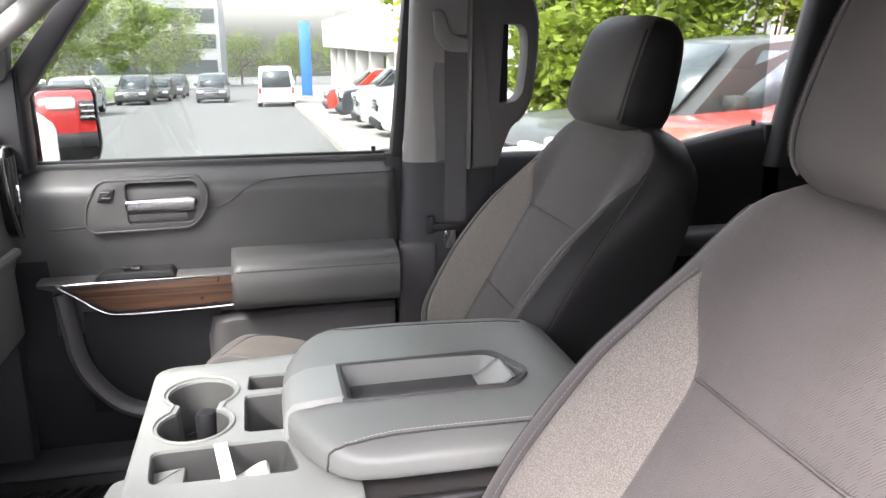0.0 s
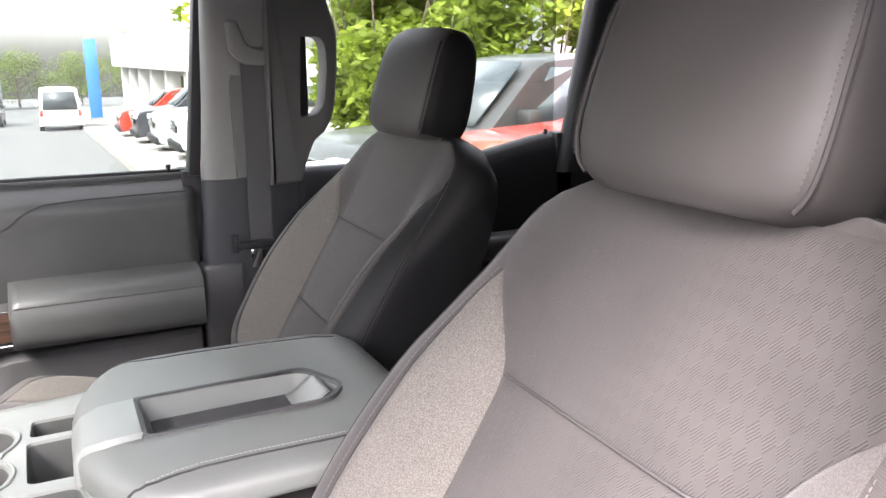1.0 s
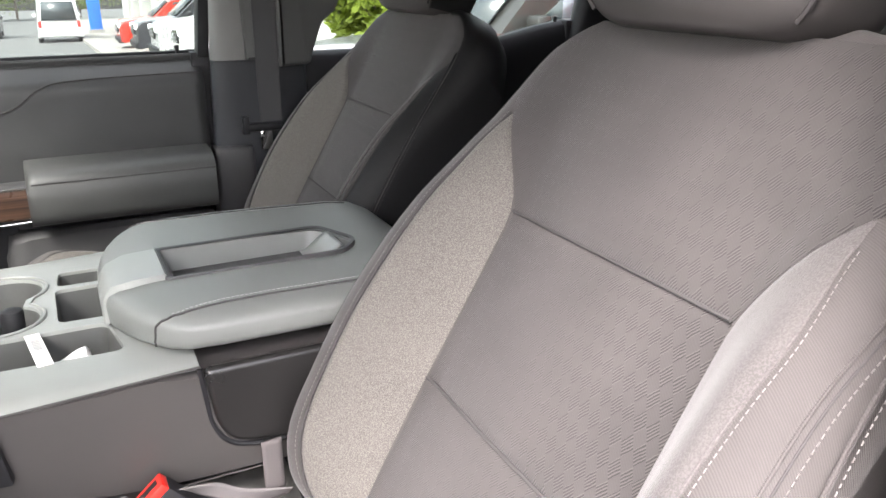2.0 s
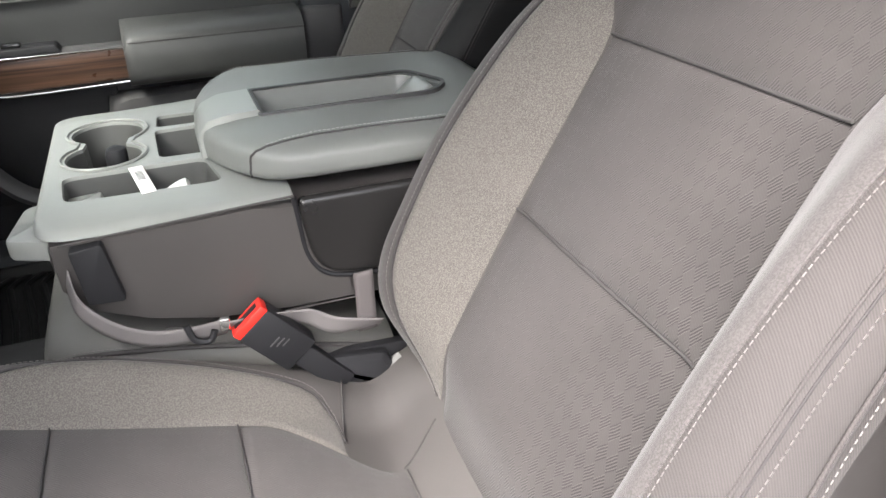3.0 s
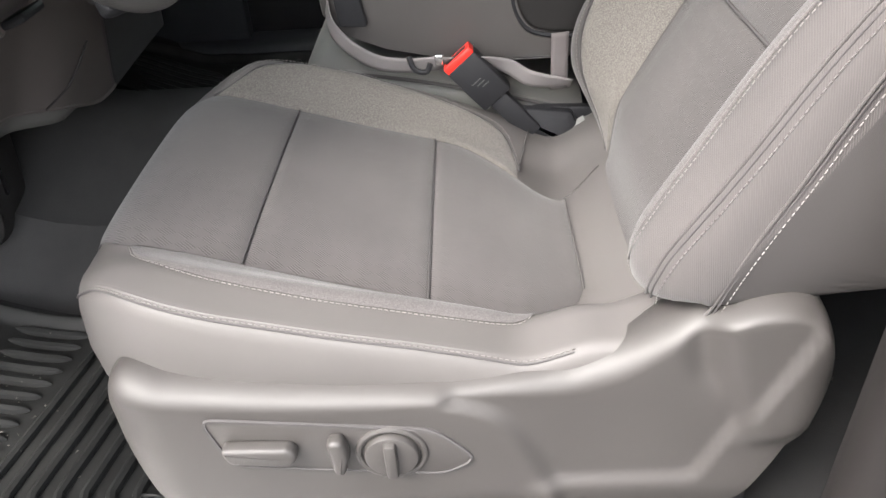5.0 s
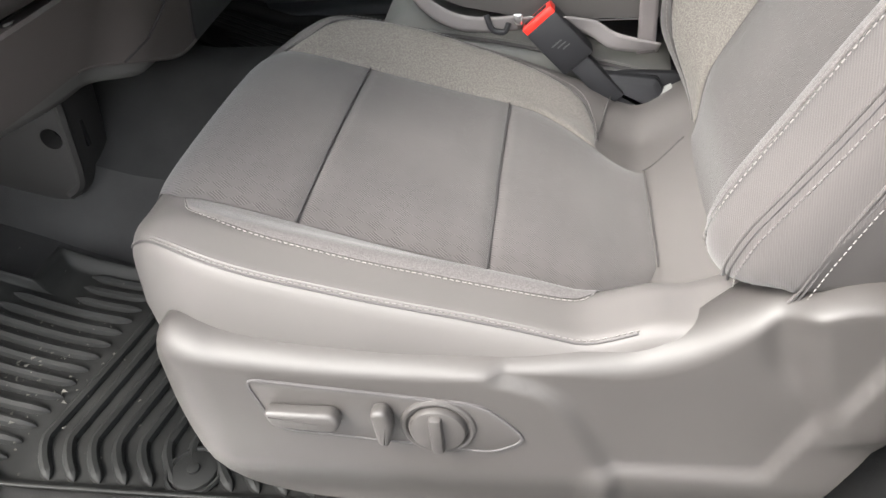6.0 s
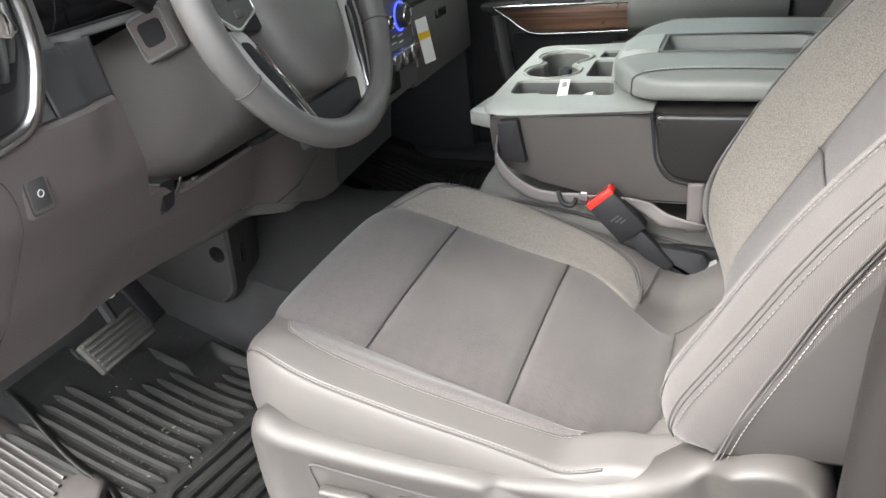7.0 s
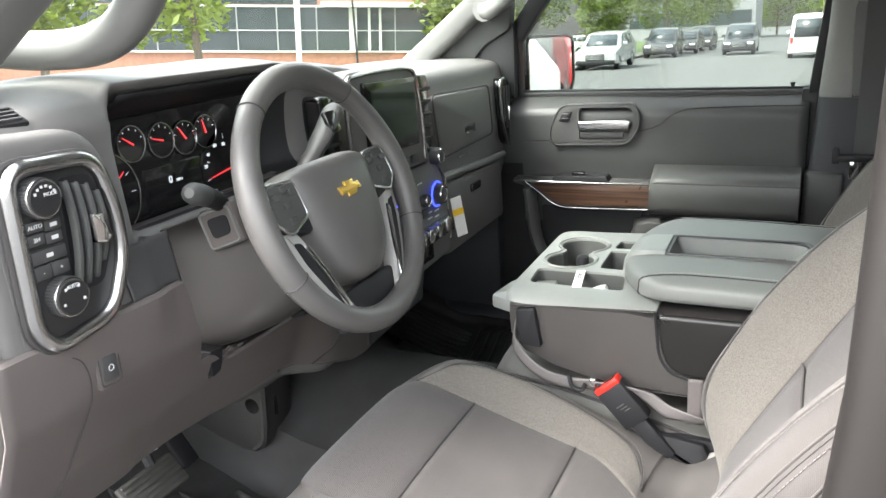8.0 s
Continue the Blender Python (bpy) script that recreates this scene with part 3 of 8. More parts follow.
# handle bowl
yb = 0.748
bowl = rounded([(-0.347, 1.272), (-0.318, 1.328), (-0.124, 1.332), (-0.108, 1.3), (-0.112, 1.262), (-0.14, 1.226), (-0.336, 1.222), (-0.348, 1.236)], 0.02)
pl = part("handle_bezel", Geo().prism(bowl, yb - 0.008, yb + 0.03, "y", 0.004), MID, door, "dark bezel of the door release")
part("bezel_rim", Geo().tube([(x, yb - 0.008, z) for x, z in bowl], 0.0022, 6, closed=True), ARMSKIN_LIT, pl)
carve(pl, Geo().prism(rounded([(-0.268, 1.322), (-0.13, 1.322), (-0.122, 1.29), (-0.14, 1.236), (-0.268, 1.236)], 0.012), yb - 0.03, yb + 0.022, "y"))
part("cup", Geo().prism(rounded([(-0.268, 1.322), (-0.13, 1.322), (-0.122, 1.29), (-0.14, 1.236), (-0.268, 1.236)], 0.012), yb + 0.018, yb + 0.022, "y"), DARK, pl)
part("release_lever", Geo().prism(rounded([(-0.272, 1.286), (-0.27, 1.262), (-0.135, 1.262), (-0.128, 1.286), (-0.14, 1.292)], 0.008), yb - 0.014, yb + 0.004, "y", 0.005, seg=3), CHROME, pl, "satin chrome release lever")
part("lever_arm", Geo().box(-0.268, -0.15, yb - 0.004, yb + 0.008, 1.241, 1.258, 0.004), MID, pl)
part("lock_switch", Geo().prism(rounded([(-0.324, 1.286), (-0.312, 1.31), (-0.286, 1.312), (-0.296, 1.284)], 0.004), yb - 0.012, yb, "y", 0.002), DARK, pl)
for dz in (0, 0.012):
    part("mark", Geo().box(-0.312, -0.296, yb - 0.0128, yb - 0.0118, 1.2935 + dz, 1.2955 + dz), PILLARGREY, pl)
# armrest and wood
arm = part("armrest", Geo().loft([[(x, 0.76, 1.174), (x, 0.7, 1.166 - d), (x, 0.676, 1.155 - d), (x, 0.666, 1.142 - d), (x, 0.668, 1.08), (x, 0.675, 1.06), (x, 0.69, 1.054), (x, 0.76, 1.054)] for x, d in ((-0.07, 0.02), (-0.062, 0.006), (-0.05, 0.0), (0.1, -0.001), (0.28, -0.002))]), ARMSKIN_LIT, door, "padded vinyl armrest", angle=50)
part("stitching", stitches([(x, 0.6655, 1.144) for x in np.linspace(-0.06, 0.28, 10)], (0, -1, 0)), MID, arm)
part("seam", Geo().tube([(x, 0.666, 1.141) for x in np.linspace(-0.06, 0.28, 10)], 0.0013, 5), SEAM, arm)
wood_outline = [(-0.395, 1.122), (-0.062, 1.124), (-0.066, 1.066), (-0.3, 1.062), (-0.33, 1.072), (-0.36, 1.094)]
wt = part("wood_trim", Geo().prism(wood_outline, 0.706, 0.74, "y", 0.004), WOOD, door, "dark glossy wood grain trim")
part("bright_strip", Geo().tube(smooth_curve([(-0.408, 0.706, 1.121), (-0.37, 0.703, 1.096), (-0.338, 0.702, 1.072), (-0.3, 0.702, 1.058), (-0.2, 0.702, 1.058), (-0.064, 0.702, 1.062)], 30), 0.0022, 8), CHROME, wt, "bright chrome strip")
part("bright_strip", Geo().tube([(-0.412, 0.708, 1.124), (-0.36, 0.704, 1.127), (-0.062, 0.704, 1.127)], 0.0022, 6), CHROME, wt)
part("trim_bracket", Geo().loft([[(x, 0.722, 1.13), (x, 0.716, 1.125), (x, 0.722, zb), (x, 0.76, zb), (x, 0.76, 1.13)] for x, zb in ((-0.45, 1.118), (-0.39, 1.1), (-0.34, 1.06), (-0.3, 1.05), (-0.06, 1.05))]), MID, door, angle=40)
# pull cup on top of the trim
part("switch_pod", Geo().prism(rounded([(-0.345, 1.126), (-0.33, 1.142), (-0.19, 1.144), (-0.18, 1.126)], 0.006), 0.712, 0.76, "y", 0.004), DARK, door, "window switch pod")
part("window_switch", Geo().box(-0.285, -0.25, 0.72, 0.74, 1.142, 1.152, 0.004), GLOSSBLACK, door)
# lower map pocket
part("map_pocket", Geo().loft([[(x, 0.77, 1.03), (x, y + 0.012, 1.035 - s), (x, y, 1.025 - s), (x, y + 0.004, 0.86), (x, y + 0.02, 0.78), (x, 0.77, 0.77)] for x, y, s in ((-0.13, 0.745, 0.05), (-0.11, 0.725, 0.015), (-0.08, 0.716, 0.004), (0.05, 0.714, 0), (0.275, 0.716, 0))]), MID, door, "moulded lower map pocket", angle=40)
rim = smooth_curve([(-0.41, 0.735, 1.1), (-0.4, 0.73, 1.03), (-0.39, 0.728, 0.96), (-0.36, 0.722, 0.9), (-0.3, 0.716, 0.845), (-0.2, 0.712, 0.825), (0.0, 0.712, 0.82)], 40)
part("pocket_rim", Geo().tube(rim, 0.02, 10, flat=0.7), MID, door, "raised rim of the door pocket")
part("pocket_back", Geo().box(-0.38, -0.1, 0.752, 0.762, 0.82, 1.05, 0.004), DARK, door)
# black mirror sail at the front corner of the window
part("mirror_sail", Geo().prism(rounded([(-0.58, 1.44), (-0.533, 1.495), (-0.47, 1.536), (-0.446, 1.552), (-0.449, 1.345), (-0.475, 1.345), (-0.51, 1.4)], 0.004), 0.758, 0.825, "y", 0.004), DARK, door, "black mirror sail")
# lock pin and weatherstrip
part("lock_pin", Geo().cyl((0.247, 0.8, 1.352), (0, 0, 1), 0.004, 0.02, 10, 0.001), DARK, door)
part("pin_cap", Geo().cyl((0.247, 0.8, 1.366), (0, 0, 1), 0.0055, 0.008, 10, 0.002), DARK, door)
part("window_seal", Geo().box(-0.6, 0.285, 0.806, 0.822, 1.345, 1.362, 0.003), DARK, door)
part("rear_frame", Geo().prism([(0.283, 1.35), (0.306, 1.35), (0.36, 1.84), (0.332, 1.84)], 0.77, 0.815, "y", 0.004), DARK, door, "dark window frame")
part("front_frame", Geo().prism([(-0.47, 1.35), (-0.44, 1.35), (-0.44, 1.49), (-0.2, 1.82), (-0.23, 1.84), (-0.47, 1.53)], 0.775, 0.815, "y", 0.004), DARK, door, "dark window frame")
pane = part("pane", Geo().box(-0.46, 0.3, 0.812, 0.816, 1.34, 1.84), PANE, door, "clear side window")

# ---- far rear door ----
rd = thing("door_2", (0.9, 0.79, 0.74), "closed far rear door with dark panel", "car door", kind="structure")
rows = []
for x in np.linspace(0.5, 1.25, 24):
    zt = 1.35 + 0.05 * ease(0.9, 1.25, x)
    rows.append([(x, 0.815, zt)] + [(x, 0.8 - 0.012 * math.sin(a), zt) for a in np.linspace(0, math.pi / 2, 3)] + [(x, 0.765 + 0.01 * ease(zt - 0.06, zt, z), z) for z in np.linspace(zt - 0.01, 0.72, 24)])
part("inner_panel", Geo().sheet(rows), DARK, rd, "black inner rear door panel", angle=50, solid=0.012)
part("armrest", Geo().box(0.62, 1.2, 0.69, 0.775, 1.1, 1.16, 0.02, seg=3), MID, rd, "grey rear armrest")
part("pull_cup", Geo().box(0.66, 0.8, 0.682, 0.7, 1.06, 1.085, 0.006), CHROME, rd)
part("lock_pin", Geo().cyl((1.185, 0.795, 1.378), (0, 0, 1), 0.005, 0.03, 10, 0.002), DARK, rd)
pane = part("pane", Geo().box(0.54, 1.22, 0.812, 0.816, 1.36, 1.82), PANE, rd, "clear rear side window")

# belt on the far B pillar
belt = thing("seat_belt", (0.42, 0.71, 1.2), "dark shoulder belt hanging on the far B pillar", "seat belt")
part("webbing", Geo().box(0.386, 0.433, 0.696, 0.6985, 1.2, 1.61), BELTDARK, belt)
part("guide", Geo().prism(rounded([(0.36, 1.66), (0.365, 1.6), (0.39, 1.575), (0.445, 1.572), (0.445, 1.6), (0.4, 1.612), (0.385, 1.66)], 0.012), 0.69, 0.715, "y", 0.005), PILLARGREY, belt, "moulded belt guide")
part("tongue", Geo().box(0.345, 0.43, 0.66, 0.685, 1.205, 1.222, 0.005), DARK, belt, "black belt tongue")
part("tongue_plate", Geo().box(0.378, 0.404, 0.668, 0.674, 1.165, 1.21, 0.003), BRIGHT, belt)
part("tongue_hook", Geo().box(0.342, 0.356, 0.66, 0.68, 1.2, 1.238, 0.004), DARK, belt)
part("pillar_ledge", Geo().box(0.287, 0.375, 0.715, 0.78, 0.95, 1.168, 0.012, seg=3), MID, bp)
gr = thing("grab_handle", (0.5, 0.7, 1.34), "dark grey moulded B pillar grab handle with an open slot", "grab handle")
outline = rounded([(0.434, 1.33), (0.5, 1.335), (0.507, 1.36), (0.53, 1.42), (0.556, 1.437), (0.575, 1.475), (0.586, 1.57), (0.588, 1.645), (0.568, 1.7), (0.55, 1.8), (0.434, 1.8)], [0.004, 0.006, 0.01, 0.02, 0.02, 0.02, 0.03, 0.04, 0.04, 0.01, 0.01])
grip = part("grip", Geo().prism(outline, 0.682, 0.735, "y", 0.01, seg=3), PILLARDARK, gr, "moulded dark grey grip")
carve(grip, Geo().prism(rounded([(0.5, 1.468), (0.534, 1.472), (0.552, 1.49), (0.561, 1.56), (0.56, 1.61), (0.55, 1.63), (0.508, 1.632)], [0.006, 0.01, 0.014, 0.02, 0.014, 0.012, 0.006]), 0.6, 0.8, "y"))
part("slot_wall", Geo().box(0.497, 0.531, 0.722, 0.745, 1.46, 1.64, 0.002), DARK, grip)
part("pillar_cap", Geo().prism(rounded([(0.37, 1.345), (0.362, 1.55), (0.366, 1.8), (0.43, 1.8), (0.43, 1.345)], 0.004), 0.705, 0.74, "y", 0.006), PILLARDARK, gr)

# ---- dashboard ----
dash = thing("dashboard", (-0.6, 0.0, 1.0), "charcoal vinyl dashboard with instrument cluster and centre screen", "dashboard")
# section knots (x, z) from the windscreen over the top and down to the knees
SECT = {
    -0.86: [(-1.0, 1.46), (-0.8, 1.5), (-0.6, 1.512), (-0.49, 1.508), (-0.465, 1.495), (-0.455, 1.47), (-0.45, 1.4), (-0.445, 1.33), (-0.442, 1.27), (-0.45, 1.2), (-0.5, 1.1), (-0.57, 1.0)],
    -0.64: [(-1.0, 1.47), (-0.8, 1.515), (-0.62, 1.538), (-0.5, 1.53), (-0.46, 1.5), (-0.46, 1.46), (-0.455, 1.4), (-0.45, 1.33), (-0.435, 1.27), (-0.45, 1.2), (-0.5, 1.1), (-0.56, 1.01)],
    -0.615: [(-1.0, 1.475), (-0.8, 1.52), (-0.62, 1.543), (-0.49, 1.538), (-0.475, 1.525), (-0.538, 1.48), (-0.542, 1.358), (-0.456, 1.352), (-0.442, 1.27), (-0.45, 1.2), (-0.5, 1.1), (-0.565, 1.015)],
    -0.3: [(-1.0, 1.475), (-0.8, 1.52), (-0.62, 1.54), (-0.49, 1.535), (-0.475, 1.522), (-0.538, 1.48), (-0.542, 1.358), (-0.458, 1.352), (-0.45, 1.25), (-0.47, 1.17), (-0.505, 1.07), (-0.54, 0.99)],
    -0.2: [(-1.0, 1.475), (-0.8, 1.51), (-0.62, 1.525), (-0.5, 1.52), (-0.475, 1.505), (-0.48, 1.46), (-0.48, 1.4), (-0.47, 1.33), (-0.46, 1.24), (-0.475, 1.15), (-0.492, 1.05), (-0.505, 0.968)],
    0.2: [(-1.0, 1.46), (-0.8, 1.475), (-0.62, 1.48), (-0.53, 1.475), (-0.5, 1.46), (-0.495, 1.43), (-0.49, 1.4), (-0.485, 1.33), (-0.48, 1.24), (-0.485, 1.15), (-0.497, 1.06), (-0.508, 0.972)],
    0.3: [(-1.0, 1.455), (-0.8, 1.465), (-0.62, 1.47), (-0.54, 1.465), (-0.5, 1.45), (-0.49, 1.42), (-0.485, 1.38), (-0.485, 1.3), (-0.49, 1.25), (-0.49, 1.17), (-0.53, 1.08), (-0.6, 1.02)],
    0.79: [(-1.0, 1.45), (-0.8, 1.46), (-0.62, 1.46), (-0.54, 1.455), (-0.5, 1.44), (-0.49, 1.41), (-0.485, 1.38), (-0.485, 1.3), (-0.49, 1.25), (-0.49, 1.17), (-0.53, 1.08), (-0.6, 1.02)],
}
rows = []
ys = sorted(SECT)
for y in np.linspace(-0.86, 0.79, 150):
    j = min(max(int(np.searchsorted(ys, y)) - 1, 0), len(ys) - 2)
    t = ease(ys[j], ys[j + 1], y)
    knots = [tuple(np.array(a) * (1 - t) + np.array(b) * t) for a, b in zip(SECT[ys[j]], SECT[ys[j + 1]])]
    rows.append([(p[0], y, p[1]) for p in smooth_curve(knots, 70)])
pad = part("pad", Geo().sheet(rows), PADSKIN, dash, "grained charcoal dash skin", angle=50, solid=0.004)
pad.data.materials.append(DASHTOP)      # low-glare top, its colour raised for the sky's reflection
pad.data.materials.append(DARK)         # black recess of the instruments
for poly in pad.data.polygons:
    c = poly.center
    if -0.65 < c.y < -0.235 and 1.355 < c.z < 1.498 and c.x < -0.464:
        poly.material_index = 2
    elif (abs(poly.normal.z) > 0.7 and c.z > 1.4) or (-0.645 < c.y < -0.2 and 1.24 < c.z < 1.5 and poly.normal.x > 0.2):
        poly.material_index = 1

# the dash skin is open where the steering column comes through
b = bmesh.new()
b.from_mesh(pad.data)
gone = [f for f in b.faces if -0.592 < f.calc_center_median().y < -0.295 and 1.12 < f.calc_center_median().z < 1.351]
bmesh.ops.delete(b, geom=gone, context="FACES")
b.to_mesh(pad.data)
b.free()

# left vent bezel with knobs
BX = -0.428
MX = Matrix(((0, 0, 1, 0), (1, 0, 0, 0), (0, 1, 0, 0), (0, 0, 0, 1)))
ob_out = rounded([(-0.806, 1.47), (-0.7, 1.466), (-0.684, 1.4), (-0.684, 1.352), (-0.712, 1.29), (-0.79, 1.28), (-0.808, 1.305)], 0.026, 7)
srd = part("vent_surround", Geo().prism([(y * 1.0, z) for y, z in rounded([(-0.838, 1.503), (-0.685, 1.496), (-0.654, 1.4), (-0.658, 1.335), (-0.7, 1.258), (-0.815, 1.246), (-0.842, 1.28)], 0.04, 7)], BX - 0.05, BX - 0.006, "x", 0.014, seg=4), PADSKIN, dash, "grained surround of the side vent")
part("stitching", stitches([(BX - 0.0045, -0.824 + 0.004 * t, 1.43 - 0.15 * t) for t in np.linspace(0, 1, 12)], (1, 0, 0)), THREAD, srd)
bez = part("vent_bezel", Geo().prism(ob_out, BX - 0.02, BX + 0.002, "x", 0.003), PANELBLACK, dash, "black side vent and light switch panel")
part("chrome_ring", Geo().tube([(BX + 0.003, y, z) for y, z in ob_out], 0.0088, 12, closed=True), CHROME, bez, "satin chrome ring")
part("ring_gap", Geo().tube([(BX - 0.002, -0.745 + (y + 0.745) * 1.13, 1.375 + (z - 1.375) * 1.08) for y, z in ob_out], 0.0035, 8, closed=True), SEAM, bez)
vo = rounded([(-0.75, 1.452), (-0.71, 1.45), (-0.696, 1.42), (-0.698, 1.365), (-0.716, 1.328), (-0.75, 1.328)], 0.01)
part("vent_opening", Geo().prism(vo, BX - 0.004, BX + 0.0032, "x"), DARK, bez)
for i in range(4):
    y = -0.744 + i * 0.0122
    zt, zb_ = 1.448 - 0.004 * i - 0.006 * max(i - 2, 0), 1.332 + 0.003 * i + 0.012 * max(i - 2, 0)
    rows_ = [[(BX + 0.003 + 0.009 * (1 - (2 * t - 1) ** 2) + d, y - 0.008 * t + w, zt + (zb_ - zt) * t) for w, d in ((-0.004, 0.0), (-0.001, 0.006), (0.003, 0.006), (0.0045, 0.0))] for t in np.linspace(0, 1, 12)]
    part("vent_slat", Geo().sheet(rows_), PILLARDARK, bez, "curved grey vent blade", solid=0.001)
part("vent_tab", Geo().prism(rounded([(-0.73, 1.41), (-0.714, 1.408), (-0.711, 1.395), (-0.706, 1.38), (-0.716, 1.374), (-0.73, 1.378)], 0.004), BX + 0.01, BX + 0.022, "x", 0.003), BRIGHT, bez, "bright vent tab")
for y, z, r, word in ((-0.778, 1.438, 0.0205, "MODE"), (-0.77, 1.331, 0.0215, "AUTO")):
    kb = part("knob", Geo().cyl((BX, y, z), (1, 0, 0), r, 0.018, 40, 0.003), MID, bez, "round ribbed control knob")
    part("knob_rim", Geo().tube([(BX + 0.0165, y + math.cos(a) * r * 0.93, z + math.sin(a) * r * 0.93) for a in np.linspace(0, 2 * math.pi, 40, endpoint=False)], 0.0013, 6, closed=True), CHROME, kb)
    kf = part("knob_face", Geo().cyl((BX + 0.0172, y, z), (1, 0, 0), r * 0.84, 0.002, 32), PANELBLACK, kb)
    writing("print", word, 0.0055, Matrix.Translation((BX + 0.0194, y + (0.006 if word == "MODE" else 0.001), z + (0.004 if word == "MODE" else 0.012))) @ MX, PRINT, kf)
    for k, a in enumerate(np.linspace(30, 150, 6) if word == "MODE" else np.linspace(-20, 200, 4)):
        c_, s_ = math.cos(radians(a)) * r * 0.62, math.sin(radians(a)) * r * 0.62
        if word == "AUTO" and 60 < a < 120:
            continue
        part("mark", Geo().box(BX + 0.0191, BX + 0.0196, y + c_ - 0.0014, y + c_ + 0.0014, z + s_ - 0.0014, z + s_ + 0.0014), PRINT, kf)
    g = Geo()
    for a in np.linspace(0, 2 * math.pi, 40, endpoint=False):
        c_, s_ = math.cos(a), math.sin(a)
        g.tube([(BX + 0.001, y + c_ * r, z + s_ * r), (BX + 0.014, y + c_ * r, z + s_ * r)], 0.0007, 4)
    part("knurl", g, MID, kb)
keys = [(-0.797, -0.777, 1.416, 1.4045, "AUTO"), (-0.776, -0.756, 1.414, 1.4025, ""), (-0.798, -0.778, 1.403, 1.391, "2H"), (-0.777, -0.757, 1.401, 1.389, ""),
        (-0.798, -0.756, 1.386, 1.3715, ""), (-0.798, -0.778, 1.37, 1.355, "-"), (-0.777, -0.756, 1.37, 1.355, "+")]
for y0, y1, z1, z0, word in keys:
    bt = part("button", Geo().box(BX, BX + 0.006, y0, y1, z0, z1, 0.002), MID, bez)
    at = Matrix.Translation((BX + 0.0062, (y0 + y1) / 2, (z0 + z1) / 2)) @ MX
    if word:
        writing("print", word, 0.006, at, PRINT, bt)
    else:
        part("mark", Geo().box(BX + 0.006, BX + 0.0065, (y0 + y1) / 2 - 0.004, (y0 + y1) / 2 + 0.004, (z0 + z1) / 2 - 0.002, (z0 + z1) / 2 + 0.002), PRINT, bt)
# small defroster outlet at the outer end of the dash top
DVM = Matrix.Translation((-0.484, -0.764, 1.5125)) @ pose(0, 0, 0, 0, 26, -8)
dv = part("defroster_vent", Geo().box(-0.017, 0.017, -0.032, 0.032, -0.006, 0.0035, 0.003, DVM), DARK, dash, "small black defroster outlet")
for i in range(4):
    part("vent_slat", Geo().box(-0.013 + i * 0.0075, -0.0105 + i * 0.0075, -0.027, 0.027, 0.003, 0.006, 0.0005, DVM), MID, dv)
# parking brake switch
yb, zb = -0.727, 1.228
pb = part("brake_switch_bezel", Geo().prism(rounded([(yb - 0.018, zb - 0.024), (yb + 0.018, zb - 0.024), (yb + 0.018, zb + 0.024), (yb - 0.018, zb + 0.024)], 0.007), -0.46, -0.4305, "x", 0.002), KNEE, dash)
part("bezel_line", Geo().tube([(-0.4305, y, z) for y, z in rounded([(yb - 0.014, zb - 0.02), (yb + 0.014, zb - 0.02), (yb + 0.014, zb + 0.02), (yb - 0.014, zb + 0.02)], 0.005)], 0.001, 6, closed=True), SEAM, pb)
part("brake_switch", Geo().box(-0.45, -0.4285, yb - 0.011, yb + 0.011, zb - 0.016, zb + 0.016, 0.003), MID, pb)
part("mark", Geo().tube([(-0.428, yb + math.cos(a) * 0.0035, zb + math.sin(a) * 0.0035) for a in np.linspace(0, 2 * math.pi, 16, endpoint=False)], 0.0006, 5, closed=True), PRINT, pb)

# instrument cluster
CX = -0.528
cl = part("cluster_face", Geo().prism(rounded([(-0.635, 1.46), (-0.6, 1.5), (-0.32, 1.5), (-0.29, 1.46), (-0.3, 1.345), (-0.635, 1.345)], 0.012), CX - 0.012, CX, "x"), GLOSSBLACK, dash, "black instrument cluster")


part("cluster_hood", Geo().sheet([[(-0.474, y, 1.519), (-0.484, y, 1.511), (-0.505, y, 1.5), (-0.52, y, 1.492), (-0.532, y, 1.484)] for y in np.linspace(-0.605, -0.235, 20)]), DARK, dash, "black shade over the instruments", angle=60, solid=0.002)


def gauge(y, z, r, needle, ring=True, a0=-40, a1=220, n=7):
    gd = part("gauge", Geo().cyl((CX, y, z), (1, 0, 0), r, 0.002, 32), GLOSSBLACK, cl, "round gauge with white marks")
    if ring:
        part("gauge_ring", Geo().tube([(CX + 0.003, y + math.cos(a) * r, z + math.sin(a) * r) for a in np.linspace(0, 2 * math.pi, 36, endpoint=False)], 0.001, 6, closed=True), CHROME, gd)
    for a in np.linspace(a0, a1, n):
        c, s = math.cos(radians(a)), math.sin(radians(a))
        part("tick", Geo().add([(CX + 0.0025, y + c * r * q - s * w, z + s * r * q + c * w) for q, w in ((0.76, 0.0004), (0.88, 0.0004), (0.88, -0.0004), (0.76, -0.0004))], [(0, 1, 2, 3)]), DIALWHITE, gd, smooth=False)
    c, s = math.cos(radians(needle)), math.sin(radians(needle))
    part("needle", Geo().tube([(CX + 0.004, y - c * r * 0.1, z - s * r * 0.1), (CX + 0.004, y + c * r * 0.78, z + s * r * 0.78)], [0.0013, 0.0005], 6), NEEDLE, gd, "glowing red needle")
    return gd


